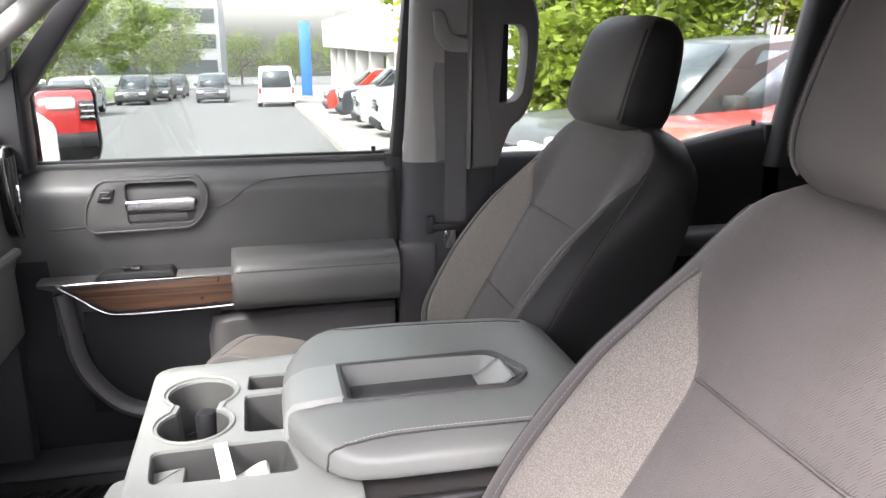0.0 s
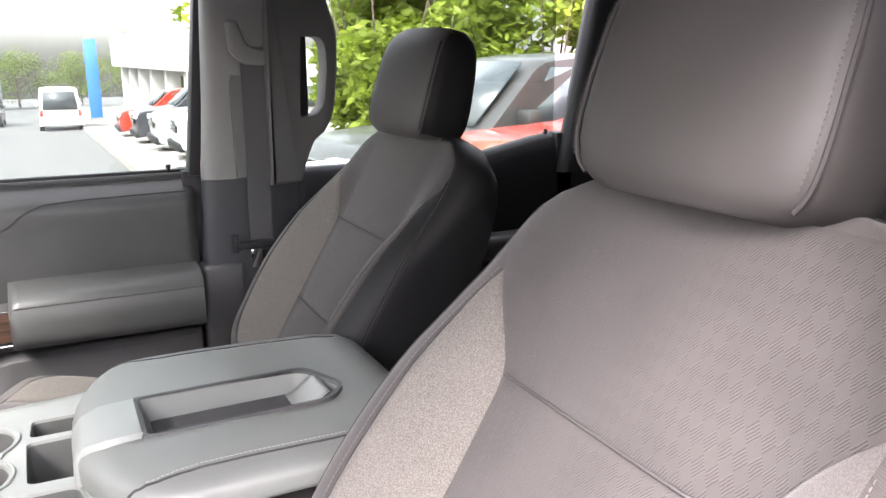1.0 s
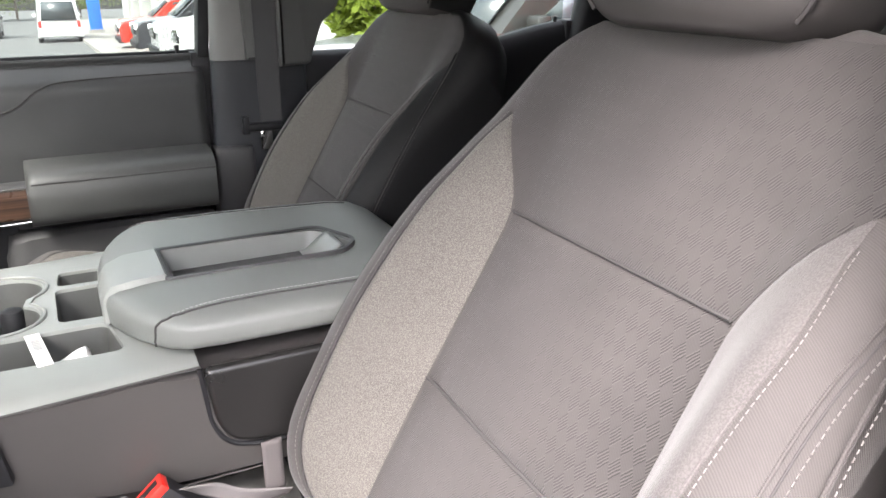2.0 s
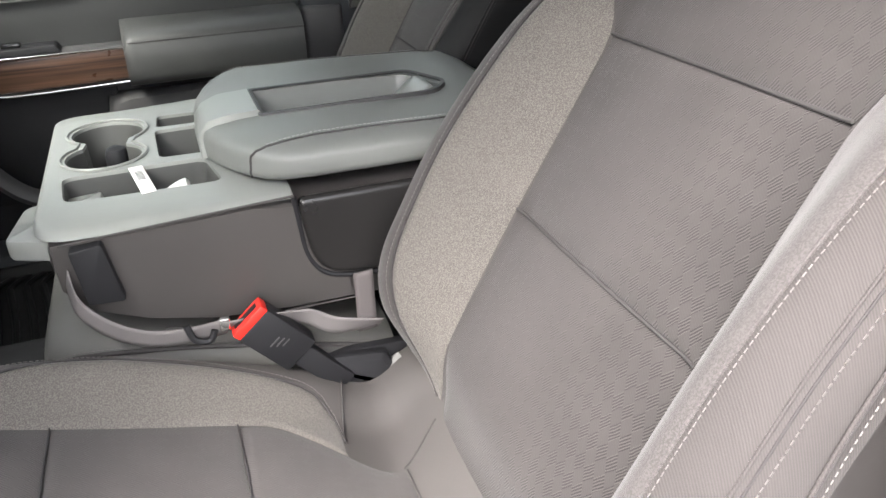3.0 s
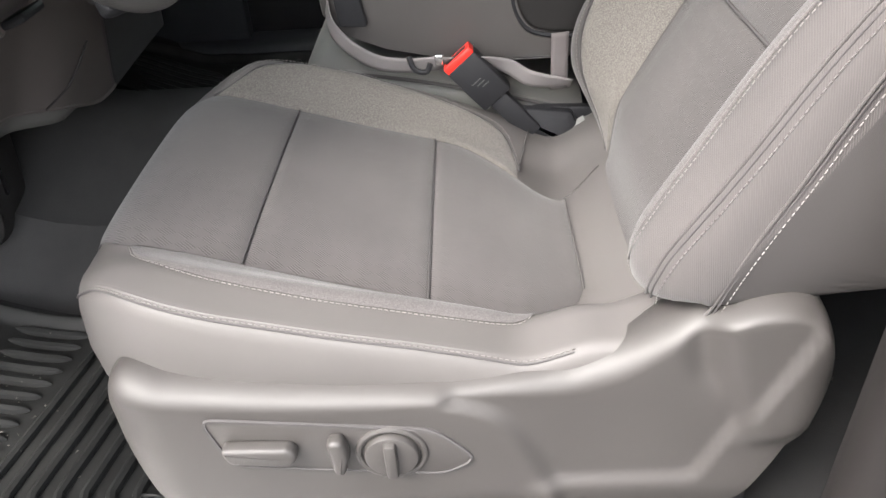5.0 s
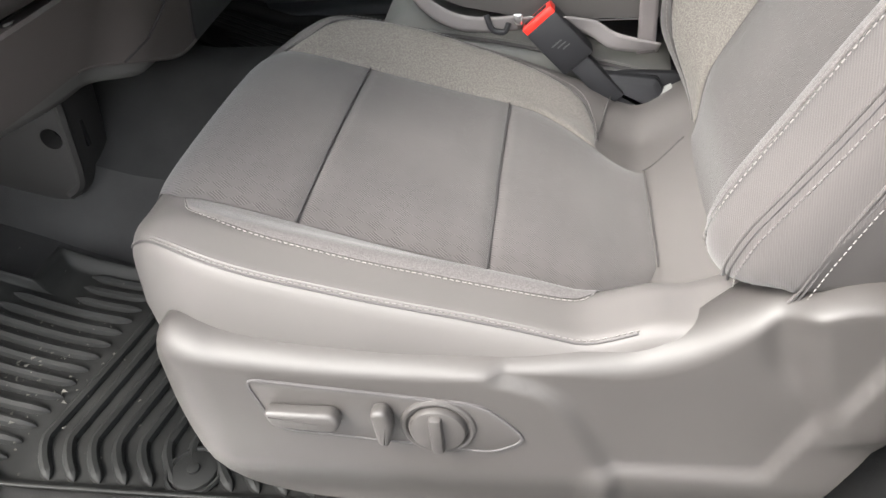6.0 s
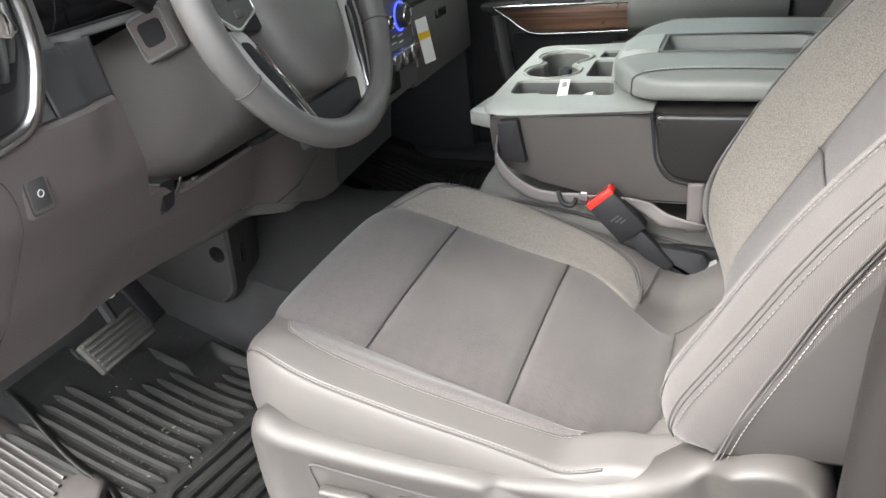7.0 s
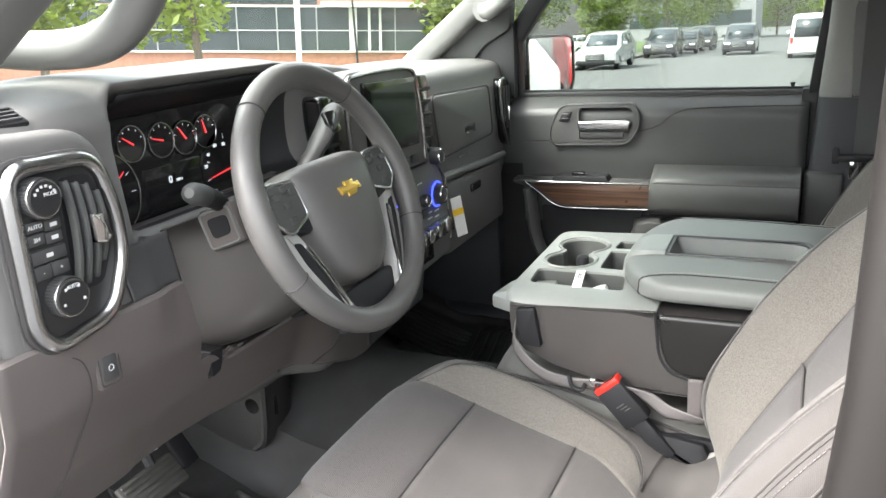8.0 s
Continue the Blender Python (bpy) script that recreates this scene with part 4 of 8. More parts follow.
for y, z, nd in ((-0.548, 1.45, 145), (-0.495, 1.446, 165), (-0.45, 1.442, 125), (-0.407, 1.444, 105)):
    gauge(y, z, 0.0235, nd, a0=20, a1=160, n=5)
gauge(-0.606, 1.39, 0.0585, 38, a0=0, a1=150, n=6)
gauge(-0.362, 1.381, 0.062, 188, False, 70, 190, 5)
disp = part("info_display", Geo().box(CX, CX + 0.002, -0.535, -0.425, 1.35, 1.412, 0.002), GLOSSBLACK, cl, "small dark driver display")
writing("digit", "0", 0.014, Matrix.Translation((CX + 0.003, -0.49, 1.39)) @ MX, DIALWHITE, disp)
writing("unit", "MPH", 0.006, Matrix.Translation((CX + 0.003, -0.473, 1.387)) @ MX, DIALWHITE, disp)
writing("digits", "20", 0.007, Matrix.Translation((CX + 0.003, -0.416, 1.393)) @ MX, DIALWHITE, cl)
writing("digits", "40", 0.007, Matrix.Translation((CX + 0.003, -0.408, 1.409)) @ MX, DIALWHITE, cl)
writing("digits", "60", 0.007, Matrix.Translation((CX + 0.003, -0.391, 1.42)) @ MX, DIALWHITE, cl)
writing("digits", "80", 0.007, Matrix.Translation((CX + 0.003, -0.372, 1.419)) @ MX, DIALWHITE, cl)

# centre stack
SX = -0.436
hood = rounded([(-0.15, 1.49), (-0.13, 1.5), (0.09, 1.495), (0.13, 1.47), (0.15, 1.3), (0.14, 1.29), (-0.14, 1.3)], 0.02)
st = part("screen_surround", Geo().prism(hood, -0.52, SX - 0.004, "x", 0.006), PADSKIN, dash, "centre stack surround")
part("surround_trim", Geo().tube([(SX - 0.003, y, z) for y, z in smooth_curve([(-0.145, 1.3), (-0.15, 1.4), (-0.145, 1.478), (-0.1, 1.492), (0.08, 1.488), (0.12, 1.46), (0.138, 1.38), (0.142, 1.3)], 50)], 0.0045, 10), CHROME, st, "satin silver screen trim")
scr = part("screen", Geo().prism(rounded([(-0.098, 1.478), (0.104, 1.47), (0.112, 1.336), (-0.088, 1.345)], 0.006), SX - 0.01, SX + 0.003, "x", 0.002), GLOSSBLACK, st, "black touch screen bezel")
part("display", Geo().box(SX + 0.002, SX + 0.0042, -0.072, 0.1, 1.36, 1.462), SCREEN, scr, "dark touch screen tinted green for faint reflections")
for i in range(4):
    part("button", Geo().box(SX - 0.004, SX + 0.004, -0.06 + i * 0.045, -0.03 + i * 0.045, 1.3, 1.318, 0.003), MID, st)
part("volume_knob", Geo().cyl((SX - 0.002, 0.174, 1.298), (1, 0, 0), 0.018, 0.022, 28, 0.003), MID, st, "ribbed volume knob")
low = part("lower_centre_panel", Geo().prism(rounded([(-0.13, 1.285), (0.2, 1.285), (0.244, 1.235), (0.262, 1.18), (0.268, 1.06), (-0.02, 1.05), (-0.12, 1.1)], 0.02), -0.53, SX - 0.012, "x", 0.006), PADSKIN, dash, "charcoal lower centre stack")
for y, z in ((0.2, 1.209), (-0.004, 1.206)):
    kb = part("climate_knob", Geo().cyl((SX - 0.014, y, z), (1, 0, 0), 0.023, 0.022, 32, 0.003), MID, low, "round climate knob")
    part("light_ring", Geo().tube([(SX - 0.008, y + math.cos(a) * 0.027, z + math.sin(a) * 0.027) for a in np.linspace(0, 2 * math.pi, 36, endpoint=False)], 0.002, 6, closed=True), BLUE, kb, "glowing blue ring")
part("side_trim", Geo().tube(smooth_curve([(SX - 0.006, 0.146, 1.335), (SX - 0.008, 0.196, 1.288), (SX - 0.01, 0.24, 1.24), (SX - 0.012, 0.259, 1.19), (SX - 0.014, 0.267, 1.09)], 24), 0.0042, 8), CHROME, low, "satin chrome side trim")
for y, z, rk, xk in ((0.2, 1.209, 0.0175, SX + 0.008), (-0.004, 1.206, 0.0175, SX + 0.008), (0.135, 1.209, 0.011, SX + 0.002), (0.174, 1.298, 0.0145, SX + 0.02)):
    part("knob_rim", Geo().tube([(xk, y + math.cos(a) * rk, z + math.sin(a) * rk) for a in np.linspace(0, 2 * math.pi, 32, endpoint=False)], 0.002, 6, closed=True), BRIGHT, low, "bright knob rim")
for y, z in ((0.165, 1.176), (0.2, 1.172), (0.165, 1.163), (0.2, 1.159), (0.095, 1.252), (0.125, 1.248)):
    part("print_mark", Geo().box(SX - 0.0125, SX - 0.0112, y - 0.011, y + 0.011, z - 0.0015, z + 0.0015), PRINT, low)
for i in range(2):
    for j in range(4):
        part("button", Geo().box(SX - 0.014, SX - 0.006, 0.02 + j * 0.034, 0.048 + j * 0.034, 1.2 - i * 0.03, 1.22 - i * 0.03, 0.003), MID, low)
for j in range(6):
    part("toggle", Geo().box(SX - 0.016, SX + 0.01, -0.01 + j * 0.043, 0.03 + j * 0.043, 1.116, 1.15, 0.006), CHROME, low, "satin toggle switch")
part("outlet", Geo().box(SX - 0.014, SX - 0.004, 0.1, 0.16, 1.075, 1.115, 0.004), GLOSSBLACK, low)
tg = thing("price_tag", (-0.39, 0.2, 1.13), "white and yellow hang tag on the centre stack", "tag")
TGM = Matrix.Translation((-0.4, 0.212, 1.157)) @ pose(0, 0, 0, 9, 0, -38)
part("card", Geo().box(-0.0005, 0.0005, -0.013, 0.013, -0.045, 0.045, m=TGM), WHITE, tg)
part("band", Geo().box(-0.0012, 0.0012, -0.0132, 0.0132, 0.004, 0.018, m=TGM), YELLOW, tg)
# centre vents either side of the screen
for y in (-0.19, 0.175):
    vn = part("centre_vent", Geo().prism(rounded([(y - 0.025, 1.47), (y + 0.025, 1.465), (y + 0.03, 1.31), (y - 0.02, 1.31)], 0.012), -0.5, SX - 0.014, "x", 0.004), GLOSSBLACK, dash)
    for i in range(5):
        part("vent_slat", Geo().box(SX - 0.016, SX - 0.008, y - 0.02, y + 0.024, 1.33 + i * 0.026, 1.337 + i * 0.026, 0.001), DARK, vn)
# passenger side: upper bin, glove box, side vent
gb = part("upper_glovebox", Geo().prism(rounded([(0.27, 1.41), (0.61, 1.395), (0.63, 1.275), (0.3, 1.27)], 0.02), -0.51, -0.472, "x", 0.006), PADSKIN, dash, "upper glove box lid")
part("lid_gap", Geo().tube([(-0.474, y, z) for y, z in rounded([(0.266, 1.414), (0.614, 1.399), (0.634, 1.271), (0.296, 1.266)], 0.02)], 0.002, 6, closed=True), SEAM, gb)
part("latch", Geo().box(-0.475, -0.468, 0.44, 0.5, 1.302, 1.32, 0.003), GLOSSBLACK, gb)
part("latch_lip", Geo().box(-0.47, -0.466, 0.442, 0.496, 1.3, 1.3035, 0.001), CHROME, gb)
part("lid_badge", Geo().box(-0.474, -0.47, 0.39, 0.452, 1.25, 1.2545, 0.001, m=Matrix.Identity(4)), CHROME, dash, "thin chrome script bar")
gl = part("lower_glovebox", Geo().prism(rounded([(0.27, 1.205), (0.69, 1.19), (0.7, 1.03), (0.3, 1.03)], 0.02), -0.56, -0.474, "x", 0.01), PADSKIN, dash, "charcoal lower glove box lid")
part("latch", Geo().box(-0.477, -0.468, 0.46, 0.52, 1.15, 1.17, 0.003), GLOSSBLACK, gl)
part("shelf_lip", Geo().tube([(-0.472, y, 1.222 - 0.02 * ease(0.3, 0.7, y)) for y in np.linspace(0.26, 0.7, 12)], 0.01, 10), PADSKIN, dash)
pv = rounded([(0.68, 1.41), (0.76, 1.4), (0.785, 1.3), (0.775, 1.215), (0.73, 1.225), (0.69, 1.31)], 0.03, 6)
vb = part("side_vent", Geo().prism(pv, -0.5, -0.468, "x", 0.004), GLOSSBLACK, dash, "far side vent")
part("chrome_ring", Geo().tube([(-0.468, y, z) for y, z in pv], 0.0038, 10, closed=True), CHROME, vb)
part("vent_tab", Geo().box(-0.468, -0.458, 0.728, 0.742, 1.29, 1.33, 0.003), BRIGHT, vb)
for i in range(3):
    part("vent_slat", Geo().box(-0.469, -0.464, 0.706 + i * 0.02, 0.711 + i * 0.02, 1.25 + 0.02 * (2 - i), 1.385, 0.001), MID, vb)

# knee panel: a lighter moulding under the cluster, open round the column
def dash_point(y, z):
    j = min(max(int(np.searchsorted(ys, y)) - 1, 0), len(ys) - 2)
    t = ease(ys[j], ys[j + 1], y)
    kn = [tuple(np.array(a) * (1 - t) + np.array(b) * t) for a, b in zip(SECT[ys[j]], SECT[ys[j + 1]])]
    low_part = [p for p in kn if p[1] < 1.3]
    return float(np.interp(-z, [-p[1] for p in low_part], [p[0] for p in low_part]))


def pad_x(y, z):
    """Front of the dash skin at a height above the knees."""
    j = min(max(int(np.searchsorted(ys, y)) - 1, 0), len(ys) - 2)
    t = ease(ys[j], ys[j + 1], y)
    kn = [tuple(np.array(a) * (1 - t) + np.array(b) * t) for a, b in zip(SECT[ys[j]], SECT[ys[j + 1]])][5:]
    return float(np.interp(-z, [-p[1] for p in kn], [p[0] for p in kn]))


def knee_top(y):
    """Upper edge of the knee panel, cut away round the column."""
    if y < -0.595:
        return 1.286
    if y < -0.54:
        return 1.286 - 0.136 * max(min((y + 0.595) / 0.04, 1), 0)
    return 1.15 - 0.025 * ease(-0.54, -0.48, y) + 0.07 * ease(-0.32, -0.27, y)


knee_bot = curve1([-0.86, -0.7, -0.55, -0.42, -0.34, -0.3, -0.222, -0.13, -0.09, -0.04, 0.1, 0.3], [1.006, 1.006, 1.012, 1.02, 1.024, 1.017, 0.991, 0.958, 0.953, 0.955, 0.96, 0.966])
rows_ = []
for y in list(np.linspace(-0.86, -0.605, 18)) + list(np.linspace(-0.596, -0.545, 14)) + list(np.linspace(-0.535, -0.06, 38)):
    zt, zb_ = knee_top(y), knee_bot(y)
    rows_.append([(dash_point(y, zt) - 0.012, y, zt + 0.001), (dash_point(y, zt) + 0.009, y, zt + 0.001)] + [(dash_point(y, z) + 0.013, y, z) for z in np.linspace(zt - 0.003, zb_, 24)] + [(dash_point(y, zb_) - 0.03, y, zb_ - 0.004)])
kn = part("knee_panel", Geo().sheet(rows_), KNEE, dash, "grey-brown knee panel under the column", angle=40, solid=0.003)
part("notch", Geo().prism(rounded([(-0.528, 1.152), (-0.5, 1.15), (-0.512, 1.118), (-0.53, 1.114)], 0.003), -0.52, dash_point(-0.515, 1.13) + 0.0155, "x"), DARK, kn)
part("notch_edge", Geo().tube([(dash_point(-0.5, z_) + 0.015, y_, z_) for y_, z_ in ((-0.498, 1.15), (-0.51, 1.117), (-0.53, 1.112))], 0.0016, 6), TRIM, kn)
# dark sheet behind the opening, standing in for the shade round the column
part("column_shade_sheet", Geo().box(-0.64, -0.62, -0.6, -0.26, 1.05, 1.36), DARK, dash, "dark sheet for the shade round the steering column")
part("cluster_trim", Geo().sheet([[(pad_x(y, z) + 0.006, y, z) for z in np.linspace(1.35, 1.284, 10)] for y in np.linspace(-0.675, -0.59, 18)]), MID, dash, "charcoal strip below the instruments", angle=60, solid=0.002)
part("climate_dial", Geo().cyl((SX - 0.014, 0.135, 1.209), (1, 0, 0), 0.014, 0.016, 24, 0.003), MID, low, "small centre climate knob")
# knee panel joints and underside
part("panel_joint", Geo().tube([(dash_point(y, z) + 0.0165, y, z) for y, z in ((-0.25, 1.002), (-0.21, 1.016), (-0.17, 1.032), (-0.135, 1.05))], 0.0014, 5), SEAM, kn)
part("panel_lip", Geo().tube([(dash_point(y, knee_bot(y)) + 0.012, y, knee_bot(y) + 0.001) for y in np.linspace(-0.33, -0.06, 24)], 0.0028, 8), KNEE, kn)
rows_ = []
for y in np.linspace(-0.057, 0.3, 26):
    zb_ = knee_bot(y) - 0.004
    rows_.append([(dash_point(y, z) + 0.006, y, z) for z in np.linspace(1.12, zb_, 16)] + [(dash_point(y, zb_) - 0.06, y, zb_ - 0.004)])
part("centre_closeout", Geo().sheet(rows_), MID, dash, "charcoal closing panel under the centre stack", angle=40, solid=0.003)
part("panel_joint", Geo().tube([(dash_point(y, z) + 0.0165, y, z) for y, z, _ in smooth_curve([(-0.775, 1.262, 0), (-0.763, 1.25, 0), (-0.755, 1.22, 0), (-0.759, 1.177, 0), (-0.766, 1.133, 0), (-0.774, 1.09, 0), (-0.79, 1.03, 0)], 30)], 0.0007, 5), SEAM, dash)
part("loose_clip", Geo().box(-0.574, -0.564, -0.572, -0.562, 0.999, 1.009, 0.003), WHITE, dash, "small white loose clip")

# ---- steering column and wheel ----
col = thing("steering_column", (-0.45, -0.44, 1.25), "charcoal steering column shroud with stalks", "steering column")
WC = Vector((-0.3, -0.415, 1.358))
WT = radians(20.5)
WN = Vector((math.cos(WT), 0, math.sin(WT)))
WA = Vector((0, 1, 0))
WB = WN.cross(WA) * 1.0
WM = Matrix((WA, WB, WN)).transposed().to_4x4()
WM.translation = WC
# wheel space: x to the far side, y up the wheel, z to the driver
if WB.z < 0:
    WM = Matrix((-WA, WB * -1, WN)).transposed().to_4x4()
    WM.translation = WC


def wheel_space(geo, m=WM):
    geo.v = [tuple(m @ Vector(p)) for p in geo.v]
    return geo


rings = []
for z, w, h, dy in ((-0.32, 0.078, 0.1, -0.046), (-0.24, 0.082, 0.1, -0.046), (-0.16, 0.09, 0.094, -0.044), (-0.1, 0.093, 0.086, -0.039), (-0.075, 0.083, 0.074, -0.036), (-0.065, 0.06, 0.05, -0.03)):
    rings.append([(math.copysign(abs(math.cos(a)) ** 0.5, math.cos(a)) * w, dy + math.copysign(abs(math.sin(a)) ** 0.5, math.sin(a)) * h, z) for a in np.linspace(0, 2 * math.pi, 36, endpoint=False)])
part("shroud", wheel_space(Geo().loft(rings)), SHROUD, col, "moulded column shroud", angle=50)
sp_ = smooth_curve([(-0.455, -0.483, 1.319), (-0.445, -0.484, 1.336), (-0.428, -0.508, 1.364), (-0.406, -0.556, 1.387), (-0.386, -0.607, 1.404)], 24)
stalk = part("turn_stalk", Geo().tube(sp_[:19], [0.0105 + 0.0025 * k / 18 for k in range(19)], 14), DARK, col, "black turn signal stalk")
bp_ = part("stalk_boot", wheel_space(Geo().box(-0.106, -0.09, -0.006, 0.05, -0.155, -0.092, 0.005)), KNEE, col, "square stalk boot plate")
part("boot_recess", wheel_space(Geo().prism(rounded([(0.01, -0.14), (0.01, -0.108), (0.036, -0.104), (0.038, -0.14)], 0.008), -0.1075, -0.1, "x")), DARK, bp_)
part("boot_rim", wheel_space(Geo().tube([(-0.107, y, z) for y, z in rounded([(-0.002, -0.15), (-0.002, -0.097), (0.046, -0.097), (0.046, -0.15)], 0.006)], 0.0018, 6, closed=True)), PILLARGREY, bp_)
part("stalk_cap", Geo().tube(sp_[18:], [0.0134, 0.0138, 0.014, 0.0138, 0.012, 0.006], 16), PILLARDARK, stalk, "grey end cap of the stalk")
for k in range(3):
    q_ = Vector(sp_[11 + 2 * k]) + Vector((0.006, 0.0, 0.0108))
    part("mark", Geo().box(q_.x - 0.002, q_.x + 0.002, q_.y - 0.003, q_.y + 0.003, q_.z, q_.z + 0.0015), PRINT, stalk)
part("tilt_lever", wheel_space(Geo().box(0.035, 0.085, -0.152, -0.142, -0.2, -0.17, 0.004)), DARK, col)
lever = part("shift_lever", wheel_space(Geo().tube(smooth_curve([(0.05, 0.04, -0.12), (0.08, 0.06, -0.09), (0.13, 0.09, -0.08), (0.19, 0.13, -0.075)], 16), [0.012] * 5 + [0.016] * 4 + [0.019] * 6 + [0.014], 14, flat=0.7)), MID, col, "column shift lever")
part("lever_cap", wheel_space(Geo().box(0.135, 0.165, 0.09, 0.125, -0.069, -0.06, 0.003)), GLOSSBLACK, lever)

wheel = thing("steering_wheel", WC, "dark leather steering wheel with satin spokes", "steering wheel")
R, r = 0.1735, 0.0162
g = Geo()
rings = []
for a in np.linspace(0, 2 * math.pi, 96, endpoint=False):
    rad = Vector((math.cos(a), math.sin(a), 0))
    rr = r * (1.0 + 0.1 * math.cos(2 * a) ** 2)
    rings.append([rad * (R + rr * math.cos(b)) + Vector((0, 0, rr * 1.05 * math.sin(b))) for b in np.linspace(0, 2 * math.pi, 16, endpoint=False)])
g.sheet(rings, loop_u=True, loop_v=True)
rimw = part("rim", wheel_space(g), WHEELSKIN, wheel, "leather wrapped rim", angle=60)
for a in (52, 128, 205, 335):
    c = Vector((math.cos(radians(a)), math.sin(radians(a)), 0))
    part("rim_seam", wheel_space(Geo().tube([c * (R + 0.0172 * math.cos(b)) + Vector((0, 0, 0.0178 * math.sin(b))) for b in np.linspace(0, 2 * math.pi, 20, endpoint=False)], 0.0009, 5, closed=True)), SEAM, rimw)
inner_ring = [Vector((math.cos(a) * (R - 0.0165), math.sin(a) * (R - 0.0165), 0.004)) for a in np.linspace(0, 2 * math.pi, 80)]
part("stitching", wheel_space(stitches(inner_ring, (0, 0, 1))), THREAD, rimw)
hub = rounded([(-0.095, 0.048), (-0.06, 0.058), (0.06, 0.058), (0.095, 0.048), (0.089, 0.0), (0.082, -0.035), (0.072, -0.07), (0.052, -0.102), (0.022, -0.118), (-0.022, -0.118), (-0.052, -0.102), (-0.072, -0.07), (-0.082, -0.035), (-0.089, 0.0)], 0.022, 5)
rings = []
for k, z in ((1.0, -0.05), (1.0, -0.012), (0.97, 0.0), (0.9, 0.008), (0.7, 0.016), (0.4, 0.019), (0.05, 0.02)):
    rings.append([(x * k, (y + 0.01) * k - 0.01, z) for x, y in hub])
hubp = part("hub", wheel_space(Geo().loft(rings)), WHEELSKIN, wheel, "charcoal airbag hub", angle=50)
bow = [(-0.024, -0.0055), (-0.01, -0.0055), (-0.01, -0.0105), (0.011, -0.0105), (0.0115, -0.0055), (0.0255, -0.0055), (0.0215, 0.0055), (0.01, 0.0055), (0.01, 0.0105), (-0.011, 0.0105), (-0.011, 0.0055), (-0.028, 0.0055)]
part("badge", wheel_space(Geo().prism([(x, y + 0.006) for x, y in bow], 0.017, 0.0225, "z", 0.0012)), GOLD, hubp, "plain gold badge")
for s in (-1, 1):
    sp = rounded([(s * 0.07, 0.045), (s * 0.168, 0.05), (s * 0.172, -0.01), (s * 0.08, -0.03)], 0.012)
    spoke = part("spoke", wheel_space(Geo().prism(sp, -0.028, 0.0, "z", 0.006)), DARK, wheel, "side spoke")
    pod = rounded([(s * 0.088, 0.042), (s * 0.142, 0.046), (s * 0.15, 0.0), (s * 0.128, -0.02), (s * 0.084, -0.005)], 0.008)
    part("pod_trim", wheel_space(Geo().tube([(x, y, 0.001) for x, y in pod], 0.003, 8, closed=True)), CHROME, spoke, "satin chrome pod trim")
    part("switch_pod", wheel_space(Geo().prism(pod, -0.004, 0.003, "z", 0.002)), WELL, spoke)
    for dx_, dy_ in ((0.1, 0.03), (0.118, 0.015), (0.135, 0.03), (0.115, 0.036), (0.118, -0.004)):
        part("button", wheel_space(Geo().box(s * dx_ - 0.007, s * dx_ + 0.007, dy_ - 0.0045, dy_ + 0.0045, 0.002, 0.007, 0.002)), PILLARDARK, spoke)
    low_sp = rounded([(s * x, y) for x, y in ((0.148, -0.004), (0.134, -0.06), (0.105, -0.116), (0.066, -0.163), (0.046, -0.166), (0.064, -0.13), (0.08, -0.09), (0.096, -0.05), (0.112, -0.02))], 0.008)
    lsp = part("lower_spoke", wheel_space(Geo().prism(low_sp, -0.026, -0.003, "z", 0.005)), SPOKE, wheel, "satin silver lower spoke")
    part("spoke_window", wheel_space(Geo().prism(rounded([(s * x, y) for x, y in ((0.13, -0.03), (0.121, -0.062), (0.098, -0.108), (0.08, -0.134), (0.088, -0.104), (0.106, -0.06), (0.114, -0.034))], 0.006), -0.004, -0.0022, "z")), DARK, lsp, "dark spoke recess")
    blade = rounded([(s * x, y) for x, y in ((0.107, -0.036), (0.1, -0.05), (0.08, -0.1), (0.066, -0.142), (0.074, -0.14), (0.089, -0.1), (0.112, -0.045))], 0.004)
    part("spoke_trim", wheel_space(Geo().prism(blade, -0.006, 0.0005, "z", 0.002)), BRIGHT, lsp, "bright chrome spoke insert")
part("lower_bridge", wheel_space(Geo().prism(rounded([(-0.07, -0.12), (0.07, -0.12), (0.09, -0.168), (0, -0.182), (-0.09, -0.168)], 0.012), -0.03, -0.01, "z", 0.005)), DARK, wheel)

